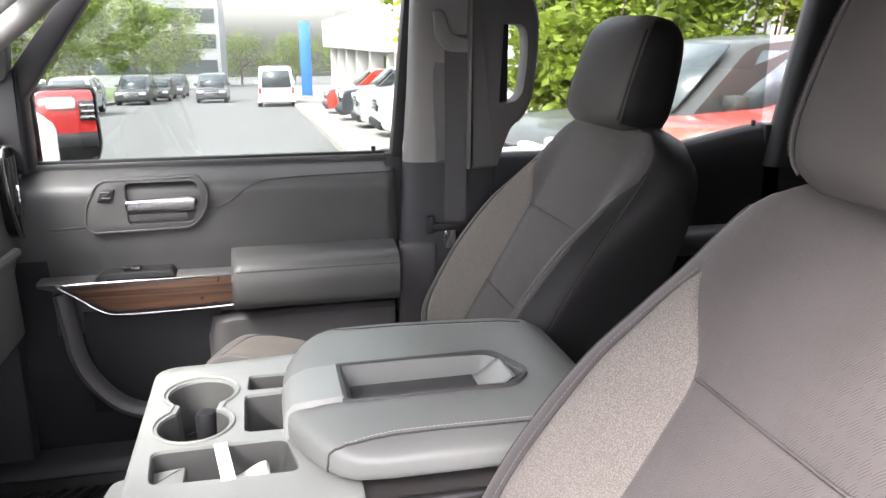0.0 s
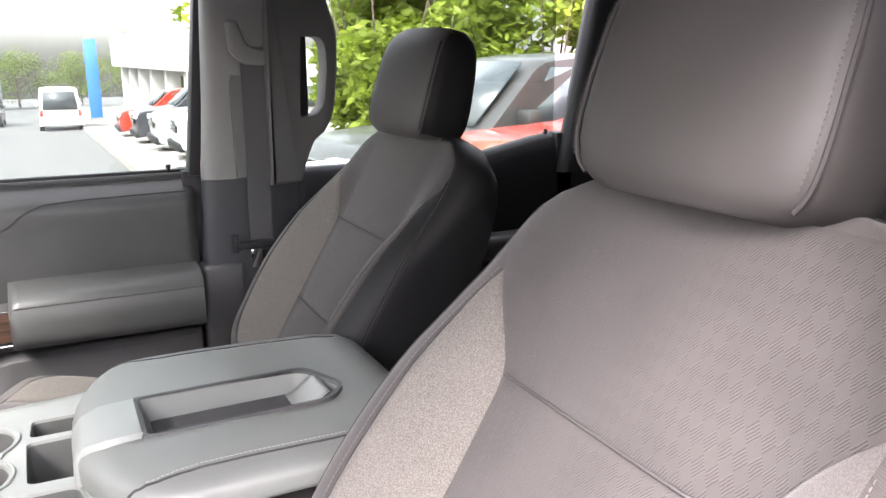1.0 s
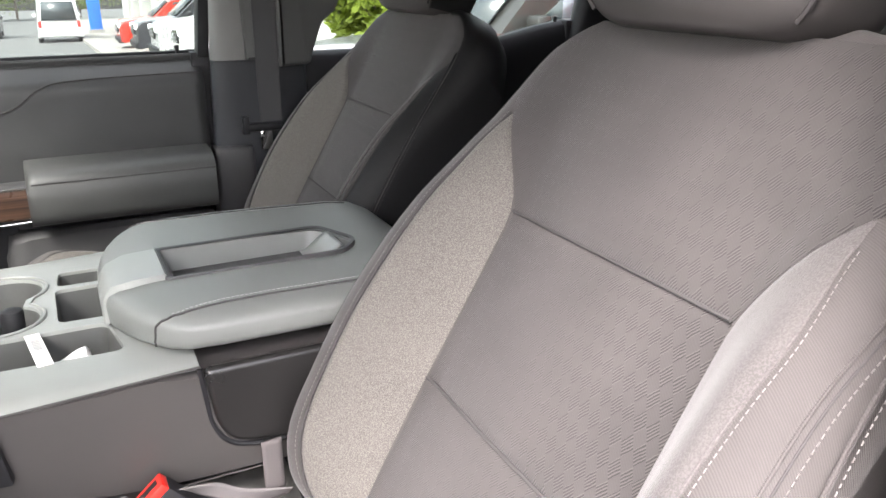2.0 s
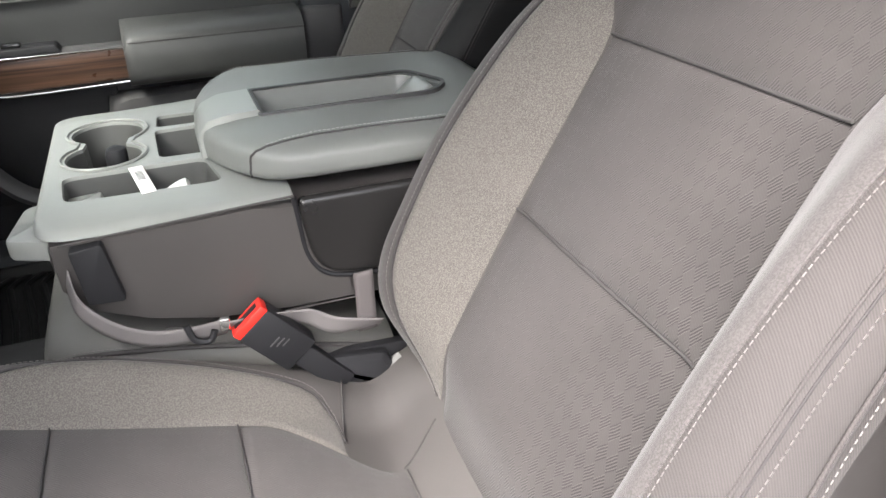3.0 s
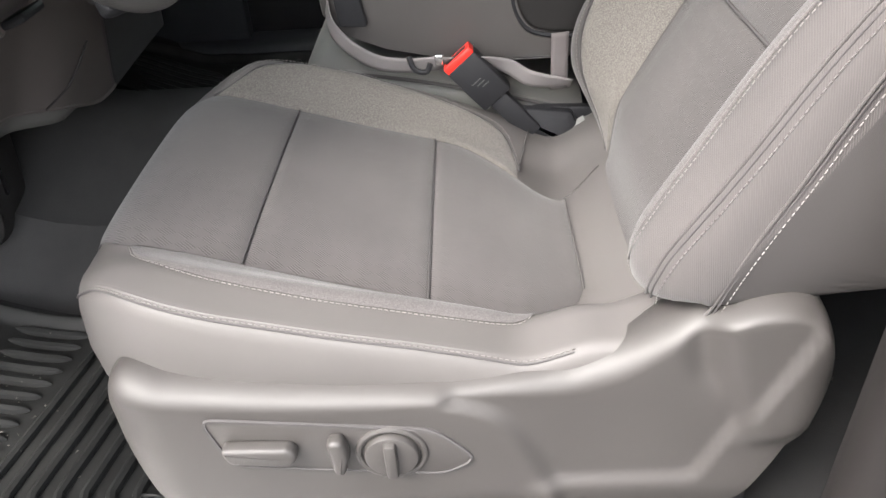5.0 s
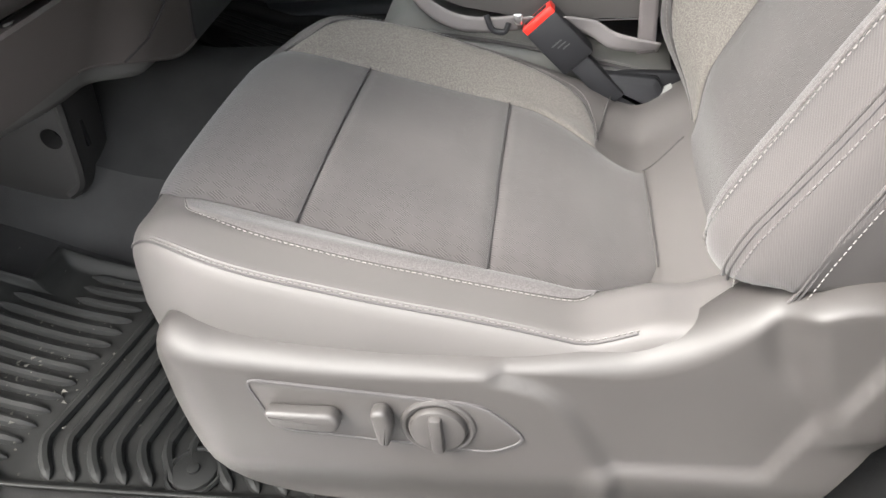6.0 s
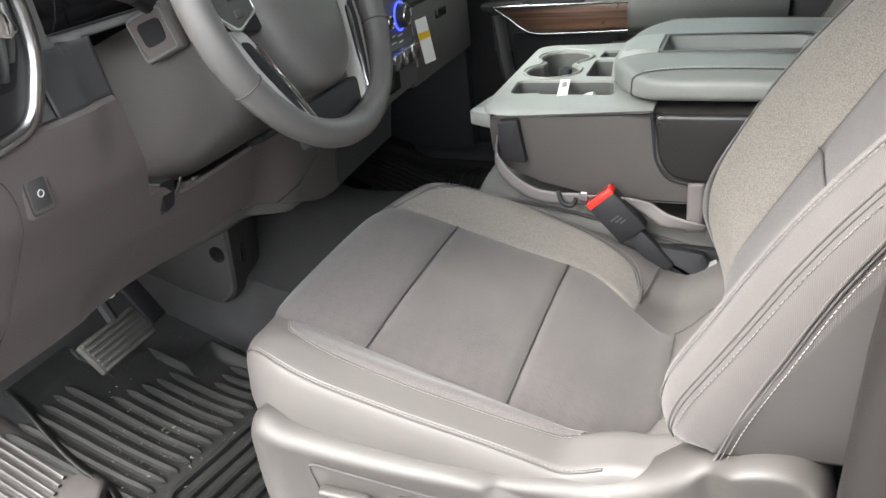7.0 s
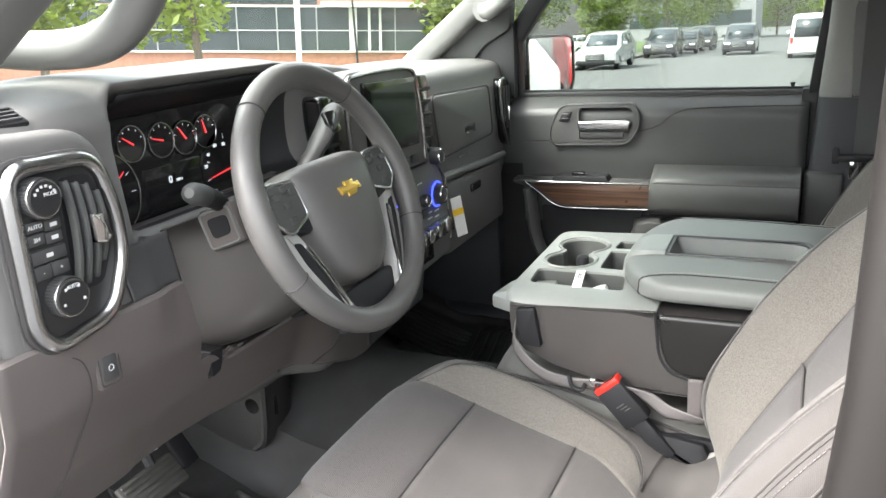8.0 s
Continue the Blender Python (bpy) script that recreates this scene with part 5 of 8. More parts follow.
# ---- foot wells ----
def floor_mat(sgn, y_in, label, q_in=0.0):
    """A rubber tray; sgn: the side of the car, y_in: the foot of the tunnel, q_in: how far its edge stays off."""
    base = thing("floor_mat", (-0.5, sgn * 0.45, FLOOR), label, "floor mat", "floor mats")

    def front_x(q):            # stepped front edge, q: distance from the tunnel edge
        return -0.65 - 0.07 * ease(0.146, 0.158, q) - 0.03 * ease(0.155, 0.255, q) - 0.07 * ease(0.248, 0.26, q)

    def out_q(x):              # outer edge, slanting towards the front
        return 0.43 - 0.035 * ease(-0.53, -0.6, x) - 0.075 * ease(-0.6, -0.9, x)
    zz = lambda x: floor_z(x) + 0.004
    rows = []
    for u in np.linspace(0, 1, 60):
        row = []
        for v in np.linspace(0, 1, 110):
            q0 = q_in + v * (0.43 - q_in)
            x = front_x(q0) + (-0.16 - front_x(q0)) * u
            q = q_in + v * (out_q(x) - q_in)
            e = min((x - front_x(q0)), -0.16 - x, q - q_in, out_q(x) - q)
            row.append((x, y_in + sgn * q, zz(x) + 0.018 * ease(0.022, 0.0, e)))
        rows.append(row)
    tray = part("tray", Geo().sheet(rows), RUBBER, base, "black rubber tray with raised rim", angle=40, solid=0.004)
    rib = lambda path: part("rib", Geo().tube([(x, y_in + sgn * q, zz(x) + 0.001) for x, q in path], [0.0008, 0.003, 0.0055] + [0.0075] * (len(path) - 5) + [0.005, 0.001], 8, flat=0.9), RUBBER, tray)
    for i in range(14):        # lengthwise ribs under the pedals
        q = q_in + 0.024 + i * 0.0232
        x0 = front_x(q) + 0.05
        x1 = -0.507 - 0.158 * (q - 0.13)
        rib([(x, q) for x in [x0, x0 + 0.004, x0 + 0.01] + list(np.linspace(x0 + 0.02, x1 - 0.02, 9)) + [x1 - 0.006, x1]])
    for i in range(12):        # cross ribs ahead of the seat, turning outwards by the door
        x0 = -0.485 + i * 0.03
        pts = smooth_curve([(x0 + 0.01, q_in + 0.022), (x0 - 0.008, 0.2), (x0 - 0.032, 0.335), (x0 - 0.034, 0.36), (x0 - 0.022, 0.385), (x0 - 0.002, 0.41)], 26)
        rib([(min(p[0], -0.165), p[1]) for p in pts])
    return base


floor_mat(-1, -0.262, "black ribbed rubber floor mat, dusty, in the driver foot well", 0.063)
floor_mat(1, 0.24, "black ribbed rubber floor mat in the far foot well")
plug = thing("mat_fastener", (-0.325, -0.652, FLOOR), "round black floor mat fastener", "fastener")
part("disc", Geo().cyl((-0.325, -0.652, FLOOR + 0.002), (0, 0, 1), 0.026, 0.01, 32, 0.004), RUBBER, plug)
part("ring", Geo().tube([(-0.325 + math.cos(a) * 0.03, -0.652 + math.sin(a) * 0.03, FLOOR + 0.008) for a in np.linspace(0, 2 * math.pi, 32, endpoint=False)], 0.003, 6, closed=True), RUBBER, plug)
part("hub", Geo().cyl((-0.325, -0.652, FLOOR + 0.01), (0, 0, 1), 0.007, 0.005, 16, 0.001), RUBBER, plug)

pd = thing("brake_pedal", (-0.72, -0.43, 0.78), "worn ribbed rubber brake pedal", "pedal")
PM = Matrix.Translation((-0.7, -0.468, 0.847)) @ pose(0, 0, 0, 0, 48, 0)
part("pad", Geo().box(-0.03, 0.03, -0.062, 0.062, -0.008, 0.006, 0.005, PM), PEDALPAD, pd)
for i in range(6):
    part("rib", Geo().box(-0.026 + i * 0.01, -0.021 + i * 0.01, -0.056, 0.056, 0.004, 0.009, 0.001, PM), PEDALPAD, pd)
part("arm", Geo().tube([(-0.71, -0.45, 0.85), (-0.78, -0.43, 0.95), (-0.85, -0.42, 1.15)], 0.01, 8), DARK, pd)
gp = thing("accelerator_pedal", (-0.8, -0.3, 0.75), "long black accelerator pedal", "pedal")
part("pad", Geo().box(-0.07, 0.045, -0.02, 0.02, -0.006, 0.006, 0.005, Matrix.Translation((-0.76, -0.343, 0.84)) @ pose(0, 0, 0, 0, 55, 0)), DARK, gp)
part("arm", Geo().tube([(-0.8, -0.34, 0.89), (-0.93, -0.33, 1.1)], 0.008, 8), DARK, gp)
# pale grit trodden into the driver's mat
rng = random.Random(12)
g = Geo()
for k in range(210):
    if k % 3:
        x, y = rng.gauss(-0.6, 0.045), rng.gauss(-0.545, 0.05)
    else:
        x, y = rng.uniform(-0.76, -0.3), rng.uniform(-0.66, -0.3)
    x, y = min(max(x, -0.78), -0.2), min(max(y, -0.67), -0.28)
    r_ = rng.uniform(0.0007, 0.0022) * (1.6 if rng.random() < 0.08 else 1)
    z = floor_z(x) + 0.005 + rng.uniform(0.0, 0.007)
    a = rng.uniform(0, 6.28)
    g.add([(x + r_ * 1.8 * math.cos(a), y + r_ * 1.8 * math.sin(a), z), (x + r_ * math.cos(a + 2.2), y + r_ * math.sin(a + 2.2), z), (x + r_ * math.cos(a + 4.2), y + r_ * math.sin(a + 4.2), z), (x, y, z + r_ * 0.8)], [(0, 1, 3), (1, 2, 3), (2, 0, 3), (0, 2, 1)])
tagged(part("grit", g, DUST, smooth=False), "pale dry grit on the floor mat", "dirt", kind="stuff")
# side cover of the tunnel with its round hole
cv = thing("tunnel_cover", (-0.7, -0.2, 0.8), "dark moulded tunnel cover with a round hole", "trim cover")
cov = part("cover", Geo().prism(rounded([(-1.0, 1.08), (-0.595, 1.06), (-0.606, 0.95), (-0.62, 0.81), (-0.66, 0.79), (-1.0, 0.86)], 0.025), -0.262, -0.17, "y", 0.012), TUNNELSKIN, cv)
# black sheet stands in for the shaded depth of the hole
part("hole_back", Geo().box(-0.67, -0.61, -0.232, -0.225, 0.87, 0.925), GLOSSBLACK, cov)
part("cover_edge", Geo().tube(smooth_curve([(-0.606, -0.262, 1.0), (-0.614, -0.262, 0.9), (-0.624, -0.26, 0.83), (-0.65, -0.26, 0.805)], 16), 0.007, 6), TUNNELSKIN, cov)
carve(cov, Geo().cyl((-0.641, -0.28, 0.898), (0, 1, 0), 0.016, 0.05, 24))

# ---- front seats ----
BOLD = {"length": 0.0032, "gap": 0.0016, "r": 0.00065}     # the heavy contrast stitching
LEAN_BACK = math.atan(0.58)
UPB = Vector((math.sin(LEAN_BACK), 0, math.cos(LEAN_BACK)))
FWD = Vector((-math.cos(LEAN_BACK), 0, math.sin(LEAN_BACK)))


def bucket_seat(name, dx, yc, out, label, controls, cx=0.0, cz=0.0, head_y=0.022, bz=0.0, dark_side=False):
    """A bucket seat with its middle at yc, moved back by dx. out: the sign of y towards its own door."""
    base = thing(name, (dx, yc, 0.72), label, "car seat", "front seats")

    def Y(v):                       # v: across the seat, towards the middle of the car
        return yc - out * v
    # --- cushion ---
    zmid = curve1([-0.312, -0.306, -0.295, -0.278, -0.25, -0.21, -0.155, -0.08, 0.0, 0.08, 0.145, 0.19, 0.26],
                  [0.965, 0.99, 1.015, 1.033, 1.041, 1.033, 1.016, 0.993, 0.97, 0.943, 0.917, 0.943, 0.985])
    halfw = curve1([-0.312, -0.305, -0.29, -0.265, -0.2, -0.1, 0.05, 0.15, 0.26], [0.12, 0.158, 0.19, 0.216, 0.245, 0.252, 0.253, 0.253, 0.25])

    halfw_in = curve1([-0.312, -0.305, -0.29, -0.265, -0.25, -0.2, -0.15, -0.08, 0.0, 0.05, 0.15, 0.26], [0.12, 0.15, 0.168, 0.182, 0.19, 0.212, 0.226, 0.235, 0.24, 0.243, 0.25, 0.25])

    def top(x, v):
        z = zmid(x) + cz
        w = halfw(x) if v < 0 else halfw_in(x)
        # soft crown of the middle, then the two bolsters
        z += 0.004 * (1 - min(abs(v) / 0.15, 1) ** 2)
        near = 0.016 + 0.075 * max(x + 0.2, 0)
        far = 0.036 - 0.09 * max(x + 0.1, 0)
        fade = ease(-0.3, -0.2, x)
        if v < 0:
            z += (min(near, 0.04) + 0.04 * ease(0.07, 0.14, x) - 0.012 * ease(0.15, 0.2, x)) * fade * ease(0.155, 0.198, -v)
        else:
            z += max(far, 0.006) * fade * ease(0.145, 0.205, v)
        r = 0.014 + 0.016 * ease(-0.24, -0.3, x) if v < 0 else 0.022
        e = abs(v) - (w - r)
        if e > 0:
            e = min(e, r)
            z -= r - math.sqrt(max(r * r - e * e, 0))
        return z

    def base_top(x, v):
        return top(x, v) - 0.003

    def bottom(x):
        return 0.955 if x > -0.2 else 0.955 - 0.02 * ease(-0.2, -0.3, x)
    g = Geo()
    rings = []
    for x in [-0.312, -0.31, -0.306, -0.3, -0.292, -0.282, -0.27, -0.255, -0.24] + list(np.linspace(-0.22, 0.26, 40)):
        w, wi = halfw(x), halfw_in(x)
        vs = np.concatenate([np.linspace(-w, -w + 0.016, 9)[:-1], np.linspace(-w + 0.016, wi - 0.022, 50), np.linspace(wi - 0.022, wi, 8)[1:]])
        ring = [(x + cx, Y(v), base_top(x, v)) for v in vs]
        lo = min(bottom(x) + cz, min(p[2] for p in ring) - 0.012)
        side_lo = min(p[2] for p in ring)
        ring += [(x + cx, Y(wi + 0.004), (side_lo + lo) / 2), (x + cx, Y(wi), lo), (x + cx, Y(wi * 0.5), lo - 0.03), (x + cx, Y(-w * 0.5), lo - 0.03), (x + cx, Y(-w), lo), (x + cx, Y(-w - 0.004), (side_lo + lo) / 2)]
        rings.append(ring)
    g.loft(rings)
    cushion = part("cushion", g, SKIN, base, "grey seat cushion with rounded bolsters", angle=60)

    def panel(nm, x0, x1, lo, hi, mat, lift=0.0035, nu=26, nv=22, parent=cushion, label=""):
        """A sewn panel on the cushion between two lines, puffed up between its seams."""
        rows = []
        for x in np.linspace(x0, x1, nu):
            a, b = lo(x), hi(x)
            row = []
            for t in np.linspace(0, 1, nv):
                v = a + (b - a) * t
                q = (x - x0) / (x1 - x0)
                puff = (1 - abs(2 * t - 1) ** 7) * (1 - abs(2 * q - 1) ** 9)
                row.append((x + cx, Y(v), top(x, v) - 0.002 + (lift + 0.002) * puff ** 0.5))
            rows.append(row)
        return part(nm, Geo().sheet(rows), mat, parent, label, angle=70)
    inner = lambda x: 0.148 - 0.055 * ease(0.02, 0.146, x) - 0.012 * ease(0.02, 0.1, x)
    outer = curve1([-0.3, 0.0, 0.06, 0.09, 0.112, 0.13, 0.14, 0.146], [-0.152, -0.155, -0.156, -0.148, -0.134, -0.117, -0.102, -0.085])
    crest_v = curve1([-0.247, -0.236, -0.21, -0.176, -0.11, -0.04, 0.02, 0.077, 0.1], [-0.153, -0.172, -0.188, -0.198, -0.205, -0.208, -0.208, -0.201, -0.18])
    panel("insert_panel", -0.303, -0.1566, lambda x: -0.152 + 0.03 * ease(-0.25, -0.303, x), lambda x: 0.15 - 0.03 * ease(-0.25, -0.303, x), CLOTH)
    panel("insert_panel", -0.1558, -0.0008, lambda x: -0.153, lambda x: 0.15, CLOTH)
    panel("insert_panel", 0.0, 0.146, outer, inner, CLOTH)
    panel("bolster_slope", -0.246, 0.098, lambda x: outer(x) - 0.0005, lambda x: min(crest_v(x), outer(x) - 0.001), SLOPE, 0.0006, 40, 12, label="soft speckled cloth edge")
    inb = curve1([-0.25, -0.23, -0.2, -0.15, -0.08, 0.0, 0.06, 0.085, 0.095], [0.152, 0.168, 0.187, 0.203, 0.211, 0.207, 0.195, 0.18, 0.155])
    panel("bolster_panel", -0.25, 0.095, lambda x: inner(x) + 0.002, lambda x: max(inb(x), inner(x) + 0.004), HEATHER, 0.003, label="light heather cloth bolster panel")
    # piping and stitching
    pipe = [(x + cx, Y(inb(x) + 0.002), top(x, inb(x) + 0.002) - 0.0016) for x in np.linspace(-0.25, 0.095, 46)]
    pipe = [(cx - 0.254, Y(0.15), top(-0.254, 0.15) - 0.0016)] + pipe + [(0.098 + cx, Y(0.125), top(0.098, 0.125) - 0.001)]
    part("piping", Geo().tube(pipe, 0.0014, 6), SEAM, cushion)
    part("stitching", stitches([(p[0] + 0.001, Y((yc - p[1]) / out + 0.006), top(p[0] - cx, (yc - p[1]) / out + 0.006) - 0.0017) for p in pipe], (0, 0, 1), **BOLD), THREAD, cushion)
    s1 = [(x + cx, Y(crest_v(x) - 0.003), top(x, crest_v(x) - 0.003) - 0.002) for x in np.linspace(-0.247, 0.085, 50)]
    part("stitching", stitches(s1, (0, 0, 1), **BOLD), THREAD, cushion)
    w2 = lambda x: -(halfw(x) - 0.007)
    s2 = [(x + cx, Y(w2(x)), top(x, w2(x)) - 0.0022) for x in np.linspace(-0.285, 0.115, 46)]
    part("seam", Geo().tube([Vector(p) + Vector((0, out * 0.002, -0.0012)) for p in s2], 0.0009, 6), SEAM, cushion)
    part("stitching", stitches(s2, (0, out * 0.6, 0.8), **BOLD), THREAD, cushion)
    part("seam_fold", Geo().tube([Vector(p) + Vector((0, -out * 0.0035, -0.0002)) for p in s2], [0.0013 * min(1, k / 6, (45 - k) / 12) + 0.0001 for k in range(46)], 8), SKIN, cushion)
    part("seam", Geo().tube([(0.1475 + cx, Y(v), top(0.1475, v) + 0.0002) for v in np.linspace(outer(0.146), inner(0.146), 16)], 0.0007, 5), SEAM, cushion)
    part("seam", Geo().tube([(0.146 + cx + 0.044 * t, Y(0.086 + 0.03 * t), top(0.146 + 0.044 * t, 0.086 + 0.03 * t) - 0.002) for t in np.linspace(0, 1, 10)], 0.0009, 5), SEAM, cushion)
    for xs in (-0.1565, -0.0005):
        part("seam", Geo().tube([(xs + cx , Y(v), top(xs, v) + 0.0004) for v in np.linspace(-0.155, 0.149, 20)], 0.0009, 5), SEAM, cushion)
    part("seam", Geo().tube([(0.098 + cx + 0.02 * t, Y(0.135 + 0.09 * t), top(0.098 + 0.02 * t, 0.135 + 0.09 * t) + 0.0006) for t in np.linspace(0, 1, 8)], 0.0009, 5), SEAM, cushion)

    # --- backrest ---
    O = Vector((0.165, 0, 0.93 + bz))
    W = curve1([-0.05, 0.0, 0.08, 0.2, 0.33, 0.43, 0.5, 0.54, 0.575, 0.6, 0.62, 0.638, 0.65, 0.658], [0.12, 0.148, 0.245, 0.266, 0.262, 0.256, 0.256, 0.256, 0.25, 0.238, 0.217, 0.18, 0.14, 0.1])
    W_out = curve1([-0.05, -0.02, 0.02, 0.04, 0.052, 0.06, 0.068, 0.08, 0.1, 0.125, 0.2, 0.33], [0.12, 0.135, 0.145, 0.155, 0.17, 0.192, 0.218, 0.241, 0.255, 0.261, 0.266, 0.262])
    hb = curve1([-0.05, 0.03, 0.06, 0.09, 0.13, 0.2, 0.3, 0.4, 0.47, 0.53, 0.58, 0.66], [0.0, 0.01, 0.03, 0.055, 0.072, 0.076, 0.075, 0.06, 0.036, 0.014, 0.004, 0.0])
    hb_out = curve1([-0.05, 0.03, 0.045, 0.055, 0.074, 0.092, 0.112, 0.133, 0.2], [0.0, 0.004, 0.018, 0.03, 0.05, 0.063, 0.071, 0.075, 0.076])

    def WW(s, v):
        return W_out(s) if v < 0 and s < 0.2 else W(s)
    thick = curve1([-0.05, 0.1, 0.4, 0.6, 0.66], [0.1, 0.13, 0.12, 0.08, 0.05])

    def front(s, v):
        w = WW(s, v)
        d = 0.004 * (1 - min(abs(v) / 0.13, 1) ** 2) - 0.024 * ease(0.1, 0.02, s)
        d += (hb_out(s) if v < 0 and s < 0.2 else hb(s)) * ease(0.128, 0.212, abs(v) + 0.004)
        r = min(0.05, w * 0.4)
        e = abs(v) - (w - r)
        if e > 0:
            d -= r - math.sqrt(max(r * r - min(e, r) ** 2, 0))
        return d

    def on_back(s, v, lift=0.0):
        p = O + UPB * s + FWD * (front(s, v) + lift)
        return (p.x + dx, Y(v), p.z)
    def lift_out(x, v, z):     # the outboard bottom edge ends level, clear of the shield
        return max(z, z + (1.037 + bz - z) * ease(-0.13, -0.21, v) * ease(0.16, 0.2, x))
    g = Geo()
    rings = []
    for s in [-0.05, -0.045, -0.035, -0.02] + list(np.linspace(0.0, 0.12, 21)) + list(np.linspace(0.135, 0.58, 32)) + [0.6, 0.615, 0.628, 0.638, 0.646, 0.653, 0.658]:
        w, wo = W(s), WW(s, -1)
        edge = ease(-0.05, -0.01, s)
        vs = np.concatenate([np.linspace(-wo, -wo * 0.82, 10)[:-1], np.linspace(-wo * 0.82, w * 0.82, 56), np.linspace(w * 0.82, w, 10)[1:]])
        ring = []
        tipf = 0.035 * (1 - math.sqrt(max(1 - max((s - 0.6) / 0.058, 0) ** 2, 0)))
        for v in vs:
            p = O + UPB * s + FWD * (front(s, v) - 0.003 - tipf - 0.03 * (1 - edge))
            ring.append((p.x + dx, Y(v), lift_out(p.x, v, p.z)))
        for v in np.linspace(1, -1, 11):
            d = thick(s) + 0.02 * (1 - abs(v) ** 3) - tipf * 0.5
            p = O + UPB * s + (FWD * -1).lerp(Vector((1.15, 0, 0)), ease(0.3, 0.0, s)) * d
            ring.append((p.x + dx, Y(v * (w if v > 0 else wo) * 0.94), lift_out(p.x, v * wo, p.z)))
        rings.append(ring)
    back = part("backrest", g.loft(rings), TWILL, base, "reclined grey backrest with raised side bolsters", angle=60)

    # the inboard side takes the black material
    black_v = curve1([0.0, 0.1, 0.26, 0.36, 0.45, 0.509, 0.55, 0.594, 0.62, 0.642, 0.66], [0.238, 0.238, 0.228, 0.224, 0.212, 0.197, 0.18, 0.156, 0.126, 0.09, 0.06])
    back.data.materials.append(SIDESKIN)
    back.data.materials.append(SIDEVINYL_SHADED)
    c_d = curve1([0.1, 0.15, 0.2, 0.3, 0.56], [0.008, 0.02, 0.027, 0.035, 0.02])
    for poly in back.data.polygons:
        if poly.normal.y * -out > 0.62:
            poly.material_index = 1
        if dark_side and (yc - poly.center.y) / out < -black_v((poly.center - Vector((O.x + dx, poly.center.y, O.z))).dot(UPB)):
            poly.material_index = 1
        # plain vinyl side behind the last stitched line, its colour toned down for shade
        if not dark_side and poly.normal.y * out > 0.8 and max((back.data.vertices[i].co - poly.center).length for i in poly.vertices) > 0.035:
            poly.material_index = 2
        # dark nose under the outboard bolster
        q = poly.center - Vector((dx, 0, 0)) - Vector((O.x, poly.center.y, O.z))
        if q.dot(UPB) < 0.075 and (yc - poly.center.y) / out < -0.16:
            poly.material_index = 1

    def bpanel(nm, s0, s1, lo, hi, mat, lift=0.0035, nu=24, nv=24, label=""):
        rows = []
        for s in np.linspace(s0, s1, nu):
            a, b = lo(s), hi(s)
            row = []
            for t in np.linspace(0, 1, nv):
                q = (s - s0) / (s1 - s0)
                puff = (1 - abs(2 * t - 1) ** 7) * (1 - abs(2 * q - 1) ** 9)
                row.append(on_back(s, a + (b - a) * t, -0.002 + (lift + 0.002) * puff ** 0.5))
            rows.append(row)
        return part(nm, Geo().sheet(rows), mat, back, label, angle=70)
    bpanel("insert_panel", -0.02, 0.2531, lambda s: -0.136, lambda s: 0.136 - 0.012 * ease(0.12, 0.03, s), CLOTH_BACK_SHADED)
    bpanel("insert_panel", 0.2539, 0.4331, lambda s: -0.136, lambda s: 0.136, CLOTH_BACK_SHADED)
    upper = curve1([0.43, 0.44, 0.48, 0.515, 0.53, 0.56, 0.6, 0.62, 0.632], [0.136, 0.139, 0.162, 0.19, 0.206, 0.215, 0.2, 0.175, 0.152])
    bpanel("upper_panel", 0.4339, 0.632, lambda s: -upper(s), lambda s: upper(s), CLOTH_BACK_SHADED, 0.002, 26, 34)
    outl = curve1([0.035, 0.06, 0.1, 0.16, 0.24, 0.34, 0.42, 0.48, 0.52], [0.14, 0.162, 0.183, 0.197, 0.2015, 0.2, 0.2, 0.2, 0.196])
    innl = curve1([0.035, 0.2, 0.4, 0.44, 0.48, 0.52], [0.134, 0.138, 0.138, 0.142, 0.165, 0.196])
    bpanel("bolster_panel", 0.035, 0.52, innl, outl, HEATHER, 0.003, 34, 14, "light heather cloth bolster panel")
    bpanel("bolster_panel", 0.065, 0.52, lambda s: -innl(s) + 0.001, lambda s: -0.212 + 0.013 * ease(0.42, 0.52, s) + 0.022 * ease(0.13, 0.06, s), SLOPE, 0.0005, 34, 12, "soft speckled cloth edge")
    edge = [on_back(s, outl(s) + 0.002, -0.0016) for s in np.linspace(0.035, 0.52, 50)]
    part("piping", Geo().tube(edge, 0.0016, 6), SEAM, back)
    part("stitching", stitches([on_back(s, outl(s) + 0.0065, -0.0017) for s in np.linspace(0.035, 0.52, 50)], FWD, **BOLD), THREAD, back)
    part("stitching", stitches([on_back(s, -0.215 + 0.013 * ease(0.42, 0.52, s) + 0.022 * ease(0.13, 0.06, s), -0.0018) for s in np.linspace(0.065, 0.5, 54)], FWD, **BOLD), THREAD, back)
    part("seam_fold", Geo().tube([on_back(s, -0.2105 + 0.013 * ease(0.42, 0.52, s) + 0.022 * ease(0.13, 0.06, s), -0.0012) for s in np.linspace(0.065, 0.5, 50)], [0.0012 * min(1, max(k - 5, 0) / 14) + 0.0001 for k in range(50)], 8), SLOPE, back)
    wb = (lambda s: -black_v(s)) if dark_side else (lambda s: -(WW(s, -1) - 0.016))
    part("seam", Geo().tube([on_back(s, wb(s), -0.0027) for s in np.linspace(0.085, 0.625 if dark_side else 0.56, 60)], 0.0008, 6), SEAM, back)
    nb = (FWD + Vector((0, out, 0))).normalized()
